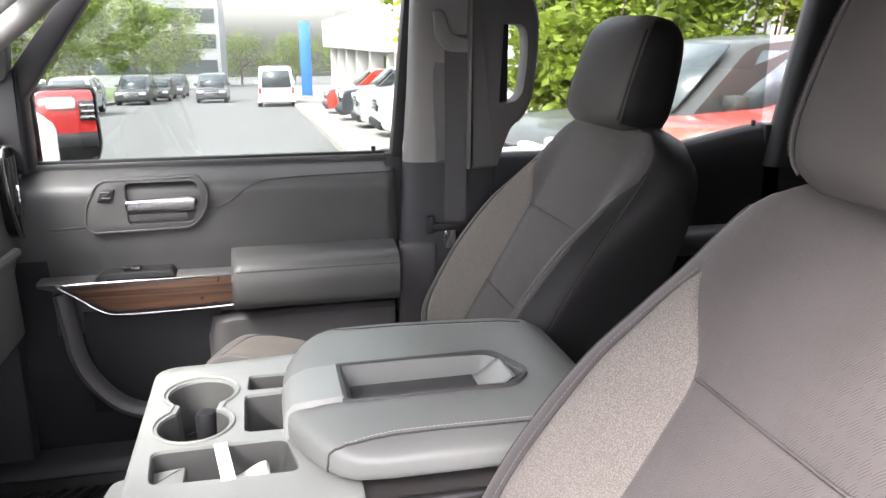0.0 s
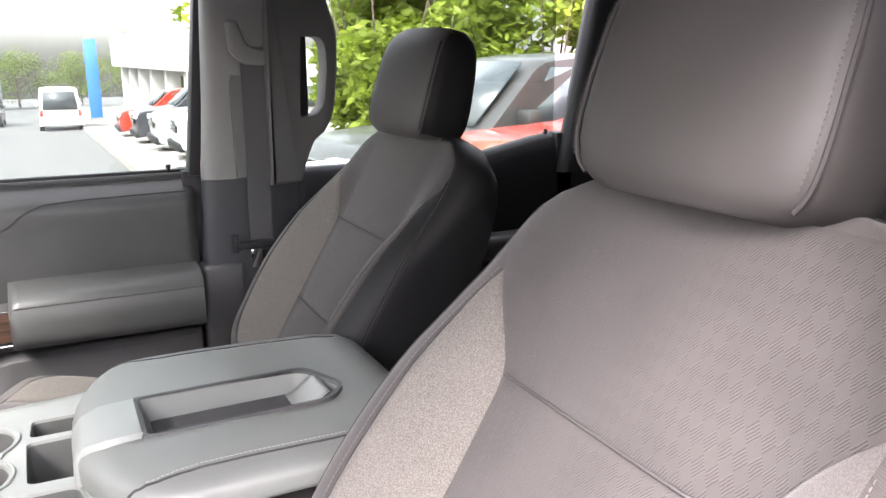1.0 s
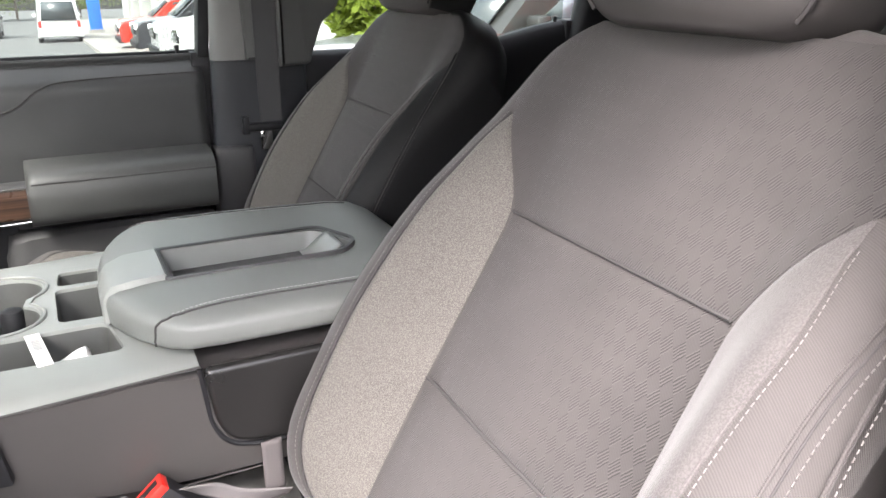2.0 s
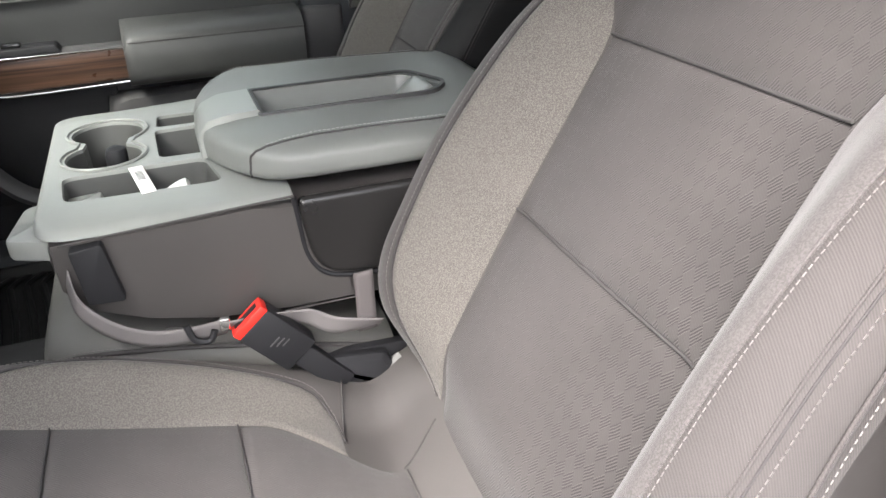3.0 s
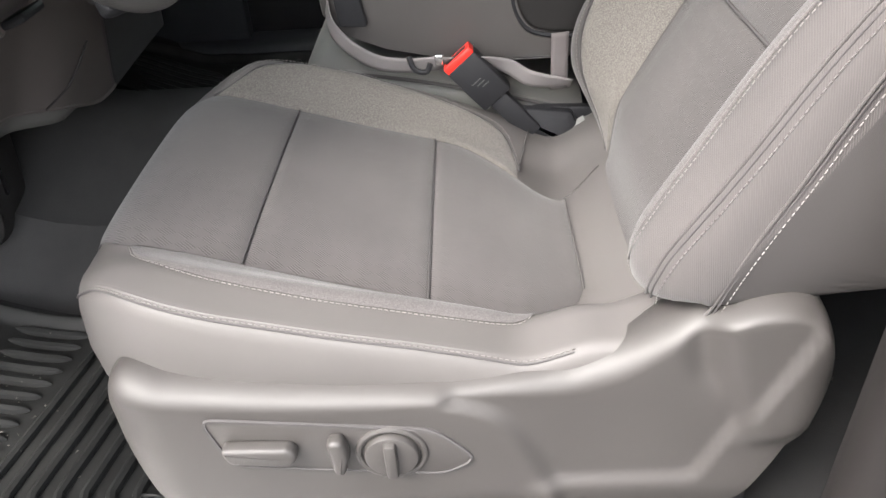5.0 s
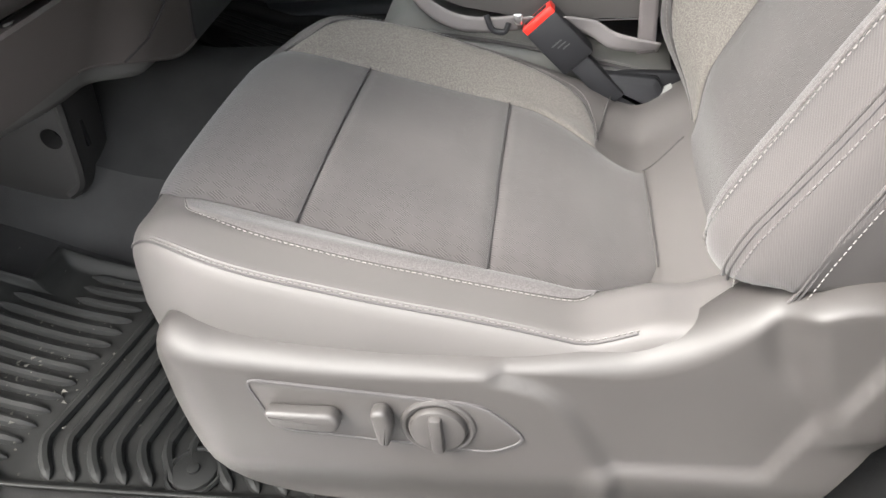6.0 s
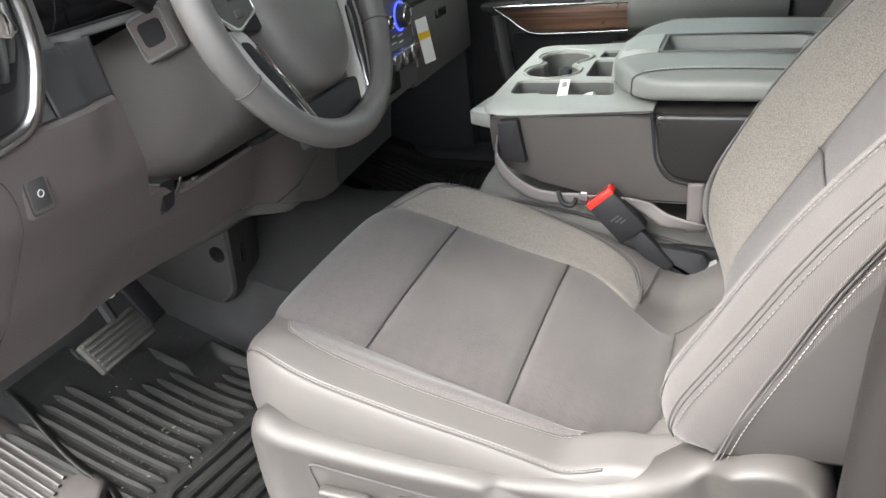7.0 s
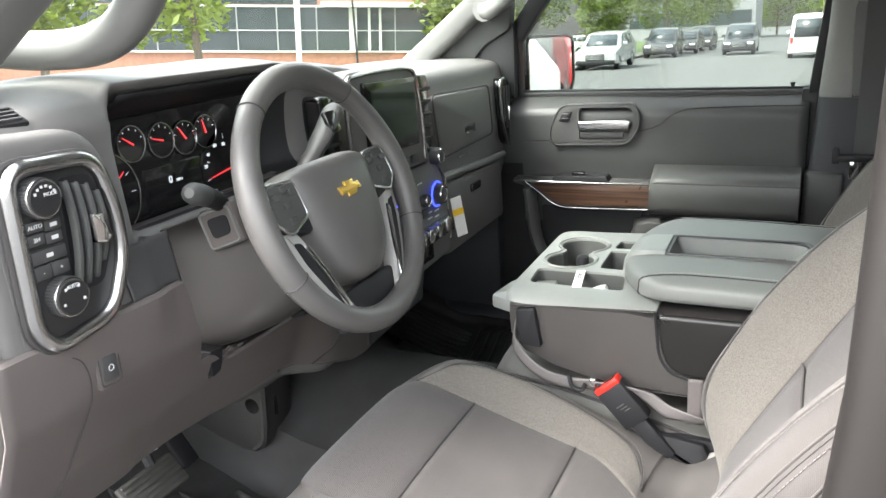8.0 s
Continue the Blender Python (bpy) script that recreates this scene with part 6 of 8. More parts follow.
    part("stitching", stitches([Vector(on_back(s, wb(s) - 0.004, -0.0024)) for s in np.linspace(0.085, 0.625 if dark_side else 0.56, 60)], nb, **BOLD), DARK if dark_side else THREAD, back)
    part("seam_fold", Geo().tube([on_back(s, wb(s) + 0.0038, -0.0027) for s in np.linspace(0.085, 0.625 if dark_side else 0.56, 60)], 0.0013, 8), TWILL, back)
    ss = np.linspace(0.1, 0.56, 50)
    sidep = [O + UPB * s + FWD * c_d(s) for s in ss]
    sidep = [Vector((p.x + dx, Y(-(WW(s, -1) - 0.0012)), p.z)) for p, s in zip(sidep, ss)]
    part("seam", Geo().tube(sidep, 0.0009, 6), SEAM, back)
    part("stitching", stitches([p - FWD * 0.004 + Vector((0, out * 0.0006, 0)) for p in sidep], (0, out, 0), **BOLD), DARK if dark_side else THREAD, back)
    part("seam_fold", Geo().tube([p + FWD * 0.0035 for p in sidep], 0.0013, 8), SIDESKIN if dark_side else TWILL, back)
    # inner side seam too, seen on the far seat
    sidei = [Vector((p.x, Y(W(s) - 0.0008), p.z)) - FWD * 0.05 for p, s in zip(sidep, ss)]
    part("seam", Geo().tube(sidei, 0.0018, 6), SEAM, back)
    part("seam", Geo().tube([on_back(s, W(s) - 0.014, -0.002) for s in np.linspace(0.07, 0.6, 60)], 0.002, 6), SEAM, back)
    # cross seams; the thick dark tubes also draw the shadow in their creases
    for s in (0.2535, 0.4335):
        part("seam", Geo().tube([on_back(s, v, 0.0006) for v in np.linspace(-0.136, 0.136, 20)], 0.0016, 6), SEAM, back)

    # --- head restraint ---
    tilt = radians(14)
    hu, hf = Vector((math.sin(tilt), 0, math.cos(tilt))), Vector((-math.cos(tilt), 0, math.sin(tilt)))
    hk = 0.86
    H0 = Vector((0.493, 0, 1.468 + bz))
    g = Geo()
    rings = []
    hw = curve1([0, 0.006, 0.016, 0.03, 0.06, 0.12, 0.18, 0.215, 0.23], [0.09, 0.106, 0.118, 0.126, 0.131, 0.13, 0.126, 0.116, 0.1])
    hd = curve1([0, 0.02, 0.06, 0.14, 0.2, 0.23], [0.04, 0.05, 0.054, 0.05, 0.042, 0.024])
    for h in [0, 0.003, 0.007, 0.012, 0.018, 0.025, 0.045, 0.07, 0.1, 0.13, 0.16, 0.185, 0.2, 0.212, 0.221, 0.227, 0.23]:
        w, d = hw(h), hd(h)
        ring = []
        for a in np.linspace(0, 2 * math.pi, 56, endpoint=False):
            ca, sa = math.cos(a), math.sin(a)
            u = math.copysign(abs(ca) ** 0.28, ca)
            q = math.copysign(abs(sa) ** (0.42 if sa > 0 else 0.6), sa)
            p = H0 + hu * h * hk + hf * (q * d + 0.012 * (1 - u * u) * (1 if sa > 0 else 0))
            ring.append((p.x + dx, yc - out * (u * w + head_y), p.z))
        rings.append(ring)
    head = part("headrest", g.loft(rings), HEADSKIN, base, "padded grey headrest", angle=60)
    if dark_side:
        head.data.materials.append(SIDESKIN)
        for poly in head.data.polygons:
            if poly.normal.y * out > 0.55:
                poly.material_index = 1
    for side in (-1, 1):
        line = []
        for h in np.linspace(0.012, 0.222, 26):
            p = H0 + hu * h * hk + hf * (hd(h) * 0.93)
            line.append(Vector((p.x + dx, yc - out * (side * (hw(h) - 0.008) + head_y), p.z)))
        part("seam", Geo().tube([p + hf * -0.004 + Vector((0, out * -side * 0.004, 0)) for p in line], 0.0022, 6), SEAM, head)
        part("stitching", stitches([p + hf * 0.002 for p in line[2:]], (hf - Vector((0, out * side, 0)) * 0.3).normalized(), **BOLD), THREAD if side < 0 and not dark_side else SEAM, head)
    for side in (-1, 1):
        part("headrest_post", Geo().cyl(H0 + hu * -0.05 + Vector((dx, Y(0.07 * side), 0)), hu, 0.006, 0.06, 10), CHROME, base)

    # --- moulded side shield ---
    contact = curve1([-0.256, -0.25, -0.239, -0.225, -0.2, -0.11, -0.02, 0.03, 0.065, 0.11, 0.13, 0.151, 0.171, 0.19, 0.21, 0.24, 0.27, 0.29, 0.298, 0.302],
                     [0.966, 0.98, 0.988, 0.988, 0.983, 0.974, 0.971, 0.97, 0.973, 0.978, 0.985, 0.994, 1.007, 1.02, 1.032, 1.044, 1.044, 1.03, 1.01, 0.987])
    crest = curve1([-0.256, -0.245, -0.225, -0.195, -0.11, -0.04, 0.01, 0.06, 0.105, 0.126, 0.146, 0.166, 0.184, 0.204, 0.22, 0.245, 0.265, 0.282, 0.292, 0.298, 0.302],
                   [0.962, 0.974, 0.977, 0.975, 0.97, 0.969, 0.971, 0.972, 0.971, 0.974, 0.981, 0.994, 1.009, 1.028, 1.039, 1.046, 1.045, 1.034, 1.017, 0.998, 0.98])
    botz = curve1([-0.256, -0.235, -0.2, -0.1, 0.1, 0.22, 0.25, 0.266, 0.28, 0.291, 0.298, 0.302], [0.93, 0.86, 0.8, 0.78, 0.78, 0.79, 0.825, 0.865, 0.9, 0.937, 0.96, 0.972])
    sweep = curve1([0.85, 0.872, 0.901, 0.928, 0.947, 0.956, 0.964, 0.975], [0.098, 0.09, 0.077, 0.064, 0.046, 0.022, -0.01, -0.05])

    dome = curve1([0.87, 0.9, 0.92, 0.935, 0.96, 1.0, 1.02, 1.04, 1.05], [0.22, 0.233, 0.243, 0.236, 0.224, 0.212, 0.208, 0.196, 0.188])

    def face(x, z):
        """How far the outer face of the shield stands out from the seat's middle."""
        y = 0.2655
        y += 0.0075 * (1 - ease(sweep(z) - 0.004, sweep(z) + 0.013, x))                       # the switch area stands proud
        low = 0.866 + 2.4 * max(x - 0.213, 0)
        y += 0.006 * ease(low + 0.004, low - 0.008, z) * ease(0.07, 0.1, x)                   # and so does the skirt
        y += 0.012 * ease(dome(z) - 0.004, dome(z) + 0.02, x) * ease(0.9, 0.93, z) - 0.004 * math.exp(-((x - dome(z) + 0.008) / 0.009) ** 2) * ease(0.945, 0.985, z)    # the hinge's dome
        y -= 0.02 * ease(0.86, 0.78, z)
        y -= 0.03 * (1 - math.sqrt(max(1 - max((-0.205 - x) / 0.052, 0) ** 2, 0)))             # the rounded front corner
        y -= 0.022 * (1 - math.sqrt(max(1 - max((x - 0.27) / 0.033, 0) ** 2, 0)))
        return y
    g = Geo()
    rows = []
    for x in [-0.256, -0.2555, -0.2545, -0.252, -0.248, -0.243, -0.237, -0.23, -0.222] + list(np.linspace(-0.212, 0.28, 100)) + [0.285, 0.289, 0.293, 0.296, 0.299, 0.301, 0.302]:
        cz0, kz, b = contact(x), crest(x), botz(x)
        yk = face(x, kz - 0.012)
        inn = min(0.241, yk - 0.018)
        row = [(x + dx, Y(-inn + 0.05), cz0 - 0.02), (x + dx, Y(-inn + 0.012), cz0 - 0.001)]
        for t in np.linspace(0, 1, 10):
            a = t * math.pi / 2
            v = inn + (yk - inn) * math.sin(a) ** 1.15
            z = cz0 + (kz - 0.012 - cz0) * (1 - math.cos(a) ** 0.9) if cz0 >= kz - 0.012 else cz0 + (kz - 0.012 - cz0) * t
            row.append((x + dx, Y(-v), z))
        for t in np.linspace(0, 1, 40)[1:]:
            z = kz - 0.012 + (b - kz + 0.012) * t
            row.append((x + dx, Y(-face(x, z)), z))
        row.append((x + dx, Y(-0.2), b))
        rows.append(row)
    g.sheet(rows)
    shield = part("side_shield", g, TRIM, base, "moulded grey plastic seat side shield", angle=70, solid=0.002)
    if controls:
        yo = -0.2735
        def P(x, z, d=0.0):
            return (x + dx, Y(yo - d), z)
        outline = rounded([(-0.176, 0.955), (-0.16, 0.9), (0.012, 0.884), (0.036, 0.9), (0.024, 0.916), (0.004, 0.936)], 0.012)
        y0, y1 = sorted((Y(yo + 0.012), Y(yo - 0.001)))
        plate = part("switch_panel", Geo().prism([(x + dx, z) for x, z in outline], y0, y1, "y", 0.0015), TRIM, shield, "recessed power seat switch panel")
        part("panel_gap", Geo().tube([P(x, z, 0.0005) for x, z in outline], 0.0017, 5, closed=True), SEAM, plate)
        def knob_box(nm, poly, d, r, lab):
            y0, y1 = sorted((Y(yo), Y(yo - d)))
            part(nm, Geo().prism([(x + dx, z) for x, z in poly], y0, y1, "y", r, seg=3), TRIM, plate, lab)
        knob_box("slide_switch", rounded([(-0.163, 0.932), (-0.158, 0.915), (-0.108, 0.911), (-0.102, 0.922), (-0.108, 0.931)], 0.006), 0.014, 0.004, "long power seat slide switch")
        knob_box("recline_switch", rounded([(-0.079, 0.936), (-0.076, 0.9), (-0.068, 0.898), (-0.062, 0.92), (-0.066, 0.938)], 0.006), 0.014, 0.004, "upright recline switch")
        c = Vector(P(-0.03, 0.912))
        ax = (0, out, 0)
        part("lumbar_ring", Geo().tube([c + Vector((math.cos(a) * 0.0265, out * 0.001, math.sin(a) * 0.0265)) for a in np.linspace(0, 2 * math.pi, 36, endpoint=False)], 0.003, 8, closed=True), TRIM, plate)
        part("lumbar_knob", Geo().cyl(c, ax, 0.022, 0.008, 32, 0.003), TRIM, plate, "round lumbar control knob")
        part("knob_ridge", Geo().box(c.x - 0.005, c.x + 0.005, *sorted((c.y, c.y + out * 0.014)), c.z - 0.019, c.z + 0.019, 0.003), TRIM, plate)
    # seat frame and rails down to the floor
    g = Geo().box(-0.2 + dx, 0.24 + dx, *sorted((Y(-0.2), Y(0.215))), 0.8, 0.875, 0.02)
    part("seat_frame", g, DARK, base)
    for v in (-0.17, 0.17):
        part("seat_rail", Geo().box(-0.22 + dx, 0.3 + dx, *sorted((Y(v - 0.025), Y(v + 0.025))), 0.712, 0.8, 0.006), DARK, base)
    part("hinge_cover", Geo().prism(rounded([(0.09 + dx, 0.9), (0.087 + dx, 0.966), (0.1 + dx, 0.972), (0.172 + dx, 0.962), (0.2 + dx, 0.9)], 0.006), *sorted((Y(0.222), Y(0.236))), "y", 0.01), DARK, base, "dark inner hinge cover")
    part("hinge_strip", Geo().tube(smooth_curve([(0.095 + dx, Y(0.226), 0.905), (0.135 + dx, Y(0.226), 0.92), (0.16 + dx, Y(0.226), 0.929), (0.19 + dx, Y(0.226), 0.946)], 14), 0.009, 10, flat=0.45), PILLARGREY, base, "satin grey hinge strip")
    return base


bucket_seat("bucket_seat", 0.0, -0.4705, -1, "grey cloth driver seat with light heather bolsters and white stitching", True)
bucket_seat("bucket_seat", 0.153, 0.4235, -1, "dark grey cloth passenger seat with a black side", False, 0.16, -0.038, 0.022, -0.028, True)

# ---- centre console on its folding seat ----
def plate_with_wells(outer, wells, z, rim=0.02):
    """A flat deck with wells sunk through it; wells: (outline, depth, shrink)."""
    b = bmesh.new()
    loops = []
    for pts in [outer] + [w[0] for w in wells]:
        vs = [b.verts.new((x, y, z)) for x, y in pts]
        loops.append(vs)
        for i in range(len(vs)):
            b.edges.new((vs[i], vs[(i + 1) % len(vs)]))
    bmesh.ops.triangle_fill(b, edges=b.edges[:], use_beauty=True)
    g = Geo().bm(b)
    for pts, depth, shrink in wells:
        c = np.mean(np.array(pts), axis=0)
        rings = []
        for k, d in ((1.0, 0.0), (1.0 - shrink * 0.1, 0.003), (1 - shrink, depth - 0.004), (1 - shrink * 1.3, depth)):
            rings.append([(c[0] + (x - c[0]) * k, c[1] + (y - c[1]) * k, z - d) for x, y in pts])
        k = len(g.v)
        g.sheet(rings, loop_v=True)
        m = len(pts)
        g.f.append(tuple(range(k + 3 * m, k + 4 * m)))
    return g


console = thing("centre_console", (0.1, -0.02, 1.03), "dark grey centre console with padded armrest lid and cup holders", "centre console")
CZ = 1.157
YC = -0.022


def console_body():
    # side profile, narrowing to the front; the two sides mirror each other
    rings = []
    for x, w, zt, zb in ((-0.14, 0.175, 1.135, 1.11), (-0.135, 0.188, 1.143, 1.085), (-0.11, 0.198, 1.147, 1.062), (-0.06, 0.201, 1.149, 1.043), (0.0, 0.203, 1.151, 1.03), (0.047, 0.203, 1.153, 1.026), (0.053, 0.203, 1.153, 1.026), (0.08, 0.203, 1.149, 1.024), (0.2, 0.203, 1.148, 1.022), (0.4, 0.2, 1.148, 1.02)):
        zi = 1.082 if x < 0.05 else zt
        zi = max(min(zi, zt), zb + 0.002)
        rings.append([(x, YC - w, zt - 0.004), (x, YC - w + 0.006, zt), (x, YC - w + 0.012, zi), (x, YC + w - 0.012, zi), (x, YC + w - 0.006, zt), (x, YC + w, zt - 0.004), (x, YC + w + 0.001, (zt + zb) / 2), (x, YC + w - 0.004, zb + 0.004), (x, YC + w - 0.02, zb), (x, YC - w + 0.02, zb), (x, YC - w + 0.004, zb + 0.004), (x, YC - w - 0.001, (zt + zb) / 2)])
    return Geo().loft(rings)


body = part("body", console_body(), CONSOLESKIN, console, "charcoal console body", angle=40)
part("body_seam", Geo().tube([(x, YC - 0.205, 1.028 + 0.01 * ease(0.0, -0.06, x)) for x in np.linspace(-0.05, 0.15, 20)], 0.001, 5), SEAM, body)
# side storage door
poly = rounded([(0.096, 1.1535), (0.104, 1.09), (0.118, 1.066), (0.15, 1.058), (0.39, 1.056), (0.39, 1.1535)], [0.01, 0.02, 0.02, 0.03, 0.005, 0.005])
for s in (-1, 1):
    y0, y1 = sorted((YC + s * 0.195, YC + s * 0.2085))
    part("side_door", Geo().prism(poly, y0, y1, "y", 0.0065, seg=4), SIDEDOOR, body, "dark side storage door")
    part("door_gap", Geo().tube([(x, YC + s * 0.2022, z) for x, z in rounded([(0.094, 1.156), (0.1, 1.088), (0.115, 1.062), (0.15, 1.053), (0.39, 1.051)], [0.002, 0.02, 0.02, 0.03, 0.002])[4:-4]], 0.003, 8), DARK, body)

# deck with wells
def arc(cx, cy, r, a0, a1, n):
    return [(cx + r * math.cos(radians(a)), cy + r * math.sin(radians(a))) for a in np.linspace(a0, a1, n)]


cups = arc(-0.083, 0.066, 0.042, -55, 235, 26) + arc(-0.086, -0.022, 0.042, 125, 415, 26)
outer = rounded([(-0.142, -0.162), (-0.145, 0.118), (-0.06, 0.1205), (0.02, 0.123), (0.095, 0.125), (0.095, -0.165), (0.05, -0.1645), (0.0, -0.164), (-0.05, -0.163)], [0.04, 0.035, 0.01, 0.01, 0.004, 0.004, 0.01, 0.01, 0.01], 7)
wells = [(cups, 0.072, 0.12),
         (rounded([(-0.122, -0.15), (-0.128, -0.078), (0.022, -0.076), (0.034, -0.155)], 0.014), 0.066, 0.12),
         (rounded([(-0.027, -0.056), (-0.029, 0.046), (0.026, 0.048), (0.026, -0.058)], 0.01), 0.06, 0.12),
         (rounded([(-0.026, 0.059), (-0.024, 0.106), (0.026, 0.106), (0.026, 0.059)], 0.008), 0.05, 0.12)]
deck = part("deck", plate_with_wells(outer, wells, CZ), LIGHTGREY, console, "satin grey tray deck with cup holders and bins", angle=30)
# the deck's apron that runs down to the sides
k = len(outer)
drop = []
for q in range(5):
    t = q / 4
    ring = []
    for i, (x, y) in enumerate(outer):
        out_y = -1 if y < YC else 1
        f = math.sin(t * math.pi / 2)
        ring.append((x - (0.006 * f if x < -0.1 else 0), y + out_y * f * (0.0595 if y < YC else 0.056) * min(abs(y - YC) / 0.1, 1), CZ - (1 - math.cos(t * math.pi / 2)) * (0.008 - 0.006 * ease(-0.08, 0.08, x)) - (0.002 if t == 1 else 0)))
    drop.append(ring)
part("apron", Geo().sheet(drop, loop_v=True), LIGHTGREY, deck, angle=50)
part("apron_seam", Geo().tube([(x, YC - 0.2045, 1.1475 + 0.05 * (x + 0.087)) for x in np.linspace(-0.125, 0.095, 20)], 0.0014, 6), SEAM, deck)
part("cup_rim", Geo().tube([(x * 1.0, y, CZ + 0.001) for x, y in arc(-0.083, 0.066, 0.047, -48, 228, 26) + arc(-0.086, -0.022, 0.047, 132, 408, 26)], 0.0018, 6, closed=True), LIGHTGREY, deck)
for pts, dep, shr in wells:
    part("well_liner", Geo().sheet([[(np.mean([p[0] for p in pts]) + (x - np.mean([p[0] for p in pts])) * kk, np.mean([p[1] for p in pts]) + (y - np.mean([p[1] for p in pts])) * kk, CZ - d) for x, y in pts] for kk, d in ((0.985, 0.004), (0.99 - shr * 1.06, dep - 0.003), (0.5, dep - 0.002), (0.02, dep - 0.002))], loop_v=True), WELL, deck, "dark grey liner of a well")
part("cup_spring", Geo().cyl((-0.076, 0.03, CZ - 0.052), (0, 0, 1), 0.014, 0.045, 16, 0.01), DARK, deck)

# padded lid: stations along x with half width, top and bottom
LID = ((0.019, 0.03, 1.172, 1.16), (0.021, 0.055, 1.182, 1.158), (0.027, 0.085, 1.19, 1.157), (0.037, 0.114, 1.195, 1.157), (0.048, 0.138, 1.198, 1.157), (0.06, 0.157, 1.2, 1.157), (0.073, 0.174, 1.201, 1.157), (0.09, 0.187, 1.202, 1.158), (0.12, 0.191, 1.202, 1.158),
       (0.18, 0.192, 1.202, 1.158), (0.25, 0.192, 1.2, 1.158), (0.34, 0.19, 1.197, 1.158), (0.38, 0.183, 1.193, 1.158), (0.4, 0.168, 1.184, 1.159), (0.408, 0.15, 1.172, 1.16))


def on_lid(x, a, s, lift=0.0):
    """A point of the lid's skin at x; a: degrees from the side up to the top."""
    w, zt, zb = (float(np.interp(x, [q[0] for q in LID], [q[k] for q in LID])) for k in (1, 2, 3))
    ca, sa = math.cos(radians(a)), math.sin(radians(a))
    q = math.copysign(abs(sa) ** 0.55, sa)
    return (x, YC + s * (w * ca ** 0.3 + lift * ca), (zt + zb) / 2 + q * (zt - zb) / 2 + lift * sa)


def lid():
    rings = []
    for x, w, zt, zb in LID:
        ring = []
        h = zt - zb
        for a in np.linspace(0, 2 * math.pi, 64, endpoint=False):
            ca, sa = math.cos(a), math.sin(a)
            u = math.copysign(abs(ca) ** 0.3, ca)
            q = math.copysign(abs(sa) ** 0.55, sa)
            z = zb + h * 0.5 + q * h * 0.5
            # the sunken tray along the middle of the lid
            ring.append((x, YC + u * w, z))
        rings.append(ring)
    return Geo().loft(rings)


TR = rounded([(0.09, -0.094), (0.09, 0.006), (0.288, 0.008), (0.318, -0.058), (0.292, -0.09)], [0.006, 0.006, 0.015, 0.015, 0.015])
lid_ob = part("lid", lid(), LIDSKIN, console, "padded grey armrest lid with stitched edge", angle=60)
c0 = np.mean(np.array(TR), axis=0)
carve(lid_ob, Geo().loft([[(c0[0] + (x - c0[0]) * k, c0[1] + (y - c0[1]) * k, z) for x, y in TR] for k, z in ((0.9, 1.174), (1.0, 1.2), (1.06, 1.25))]))
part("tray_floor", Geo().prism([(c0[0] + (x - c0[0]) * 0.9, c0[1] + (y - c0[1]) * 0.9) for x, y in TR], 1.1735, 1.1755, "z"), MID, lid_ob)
# tray: a raised lip, sloping walls and a floor set into the pad
c0 = np.mean(np.array(TR), axis=0)
rings = [[(c0[0] + (x - c0[0]) * kx, c0[1] + (y - c0[1]) * ky, z) for x, y in TR] for kx, ky, z in ((1.04, 1.1, 1.1995), (1.035, 1.085, 1.2045), (1.0, 1.0, 1.2045), (0.985, 0.96, 1.2035))]
part("tray_lip", Geo().sheet(rings, loop_v=True), MID, lid_ob)
# pale sloping end of the tray
part("tray_end", Geo().sheet([[(0.262 + 0.036 * t, y, 1.1765 + 0.026 * ease(0, 1, t)) for y in np.linspace(-0.078 + 0.006 * t, 0.0 - 0.014 * t, 8)] for t in np.linspace(0, 1, 8)]), LIGHTGREY, lid_ob, "pale sloping end of the tray", solid=0.001)
# latch piece
g = Geo()
rings = []
for x, zt in ((0.018, 1.17), (0.02, 1.186), (0.03, 1.1985), (0.05, 1.205), (0.086, 1.207), (0.089, 1.204)):
    rings.append([(x, -0.094 + 0.012 * ease(0.05, 0.018, x), zt - 0.006), (x, -0.09 + 0.012 * ease(0.05, 0.018, x), zt), (x, 0.002 - 0.008 * ease(0.05, 0.018, x), zt), (x, 0.006 - 0.008 * ease(0.05, 0.018, x), zt - 0.006), (x, 0.0, 1.16), (x, -0.09, 1.16)])
part("latch", g.loft(rings), LIGHTGREY, lid_ob, "light grey lid latch")
for s in (-1, 1):
    run = [(0.062, -40), (0.0605, -10), (0.063, 12), (0.069, 29), (0.079, 42), (0.092, 50), (0.11, 55), (0.13, 58), (0.2, 59), (0.3, 60), (0.37, 60)]
    fine = [(float(np.interp(k, range(len(run)), [q[0] for q in run])), float(np.interp(k, range(len(run)), [q[1] for q in run]))) for k in np.linspace(0, len(run) - 1, 70)]
    ln = [on_lid(x, a, s, 0.0002) for x, a in fine]
    part("seam", Geo().tube(ln, 0.0014, 5), SEAM, lid_ob)
    part("stitching", stitches([on_lid(x + 0.001, a + 5, s, 0.0006) for x, a in fine[28:]], (0, s * 0.5, 0.85), **BOLD), LIDTHREAD, lid_ob)
# pull grip at the front corner and its side cheek
part("pull_grip", Geo().prism(rounded([(-0.176, -0.185), (-0.165, -0.105), (-0.09, -0.09), (-0.09, -0.226)], [0.008, 0.012, 0.004, 0.01]), 1.12, 1.142, "z", 0.004), LIGHTGREY, console, "light grey pull grip")
part("grip_cheek", Geo().prism(rounded([(-0.118, 1.14), (-0.112, 1.082), (-0.078, 1.08), (-0.088, 1.143)], 0.004), -0.2335, -0.2, "y", 0.002), DARK, console, "dark grip cheek")

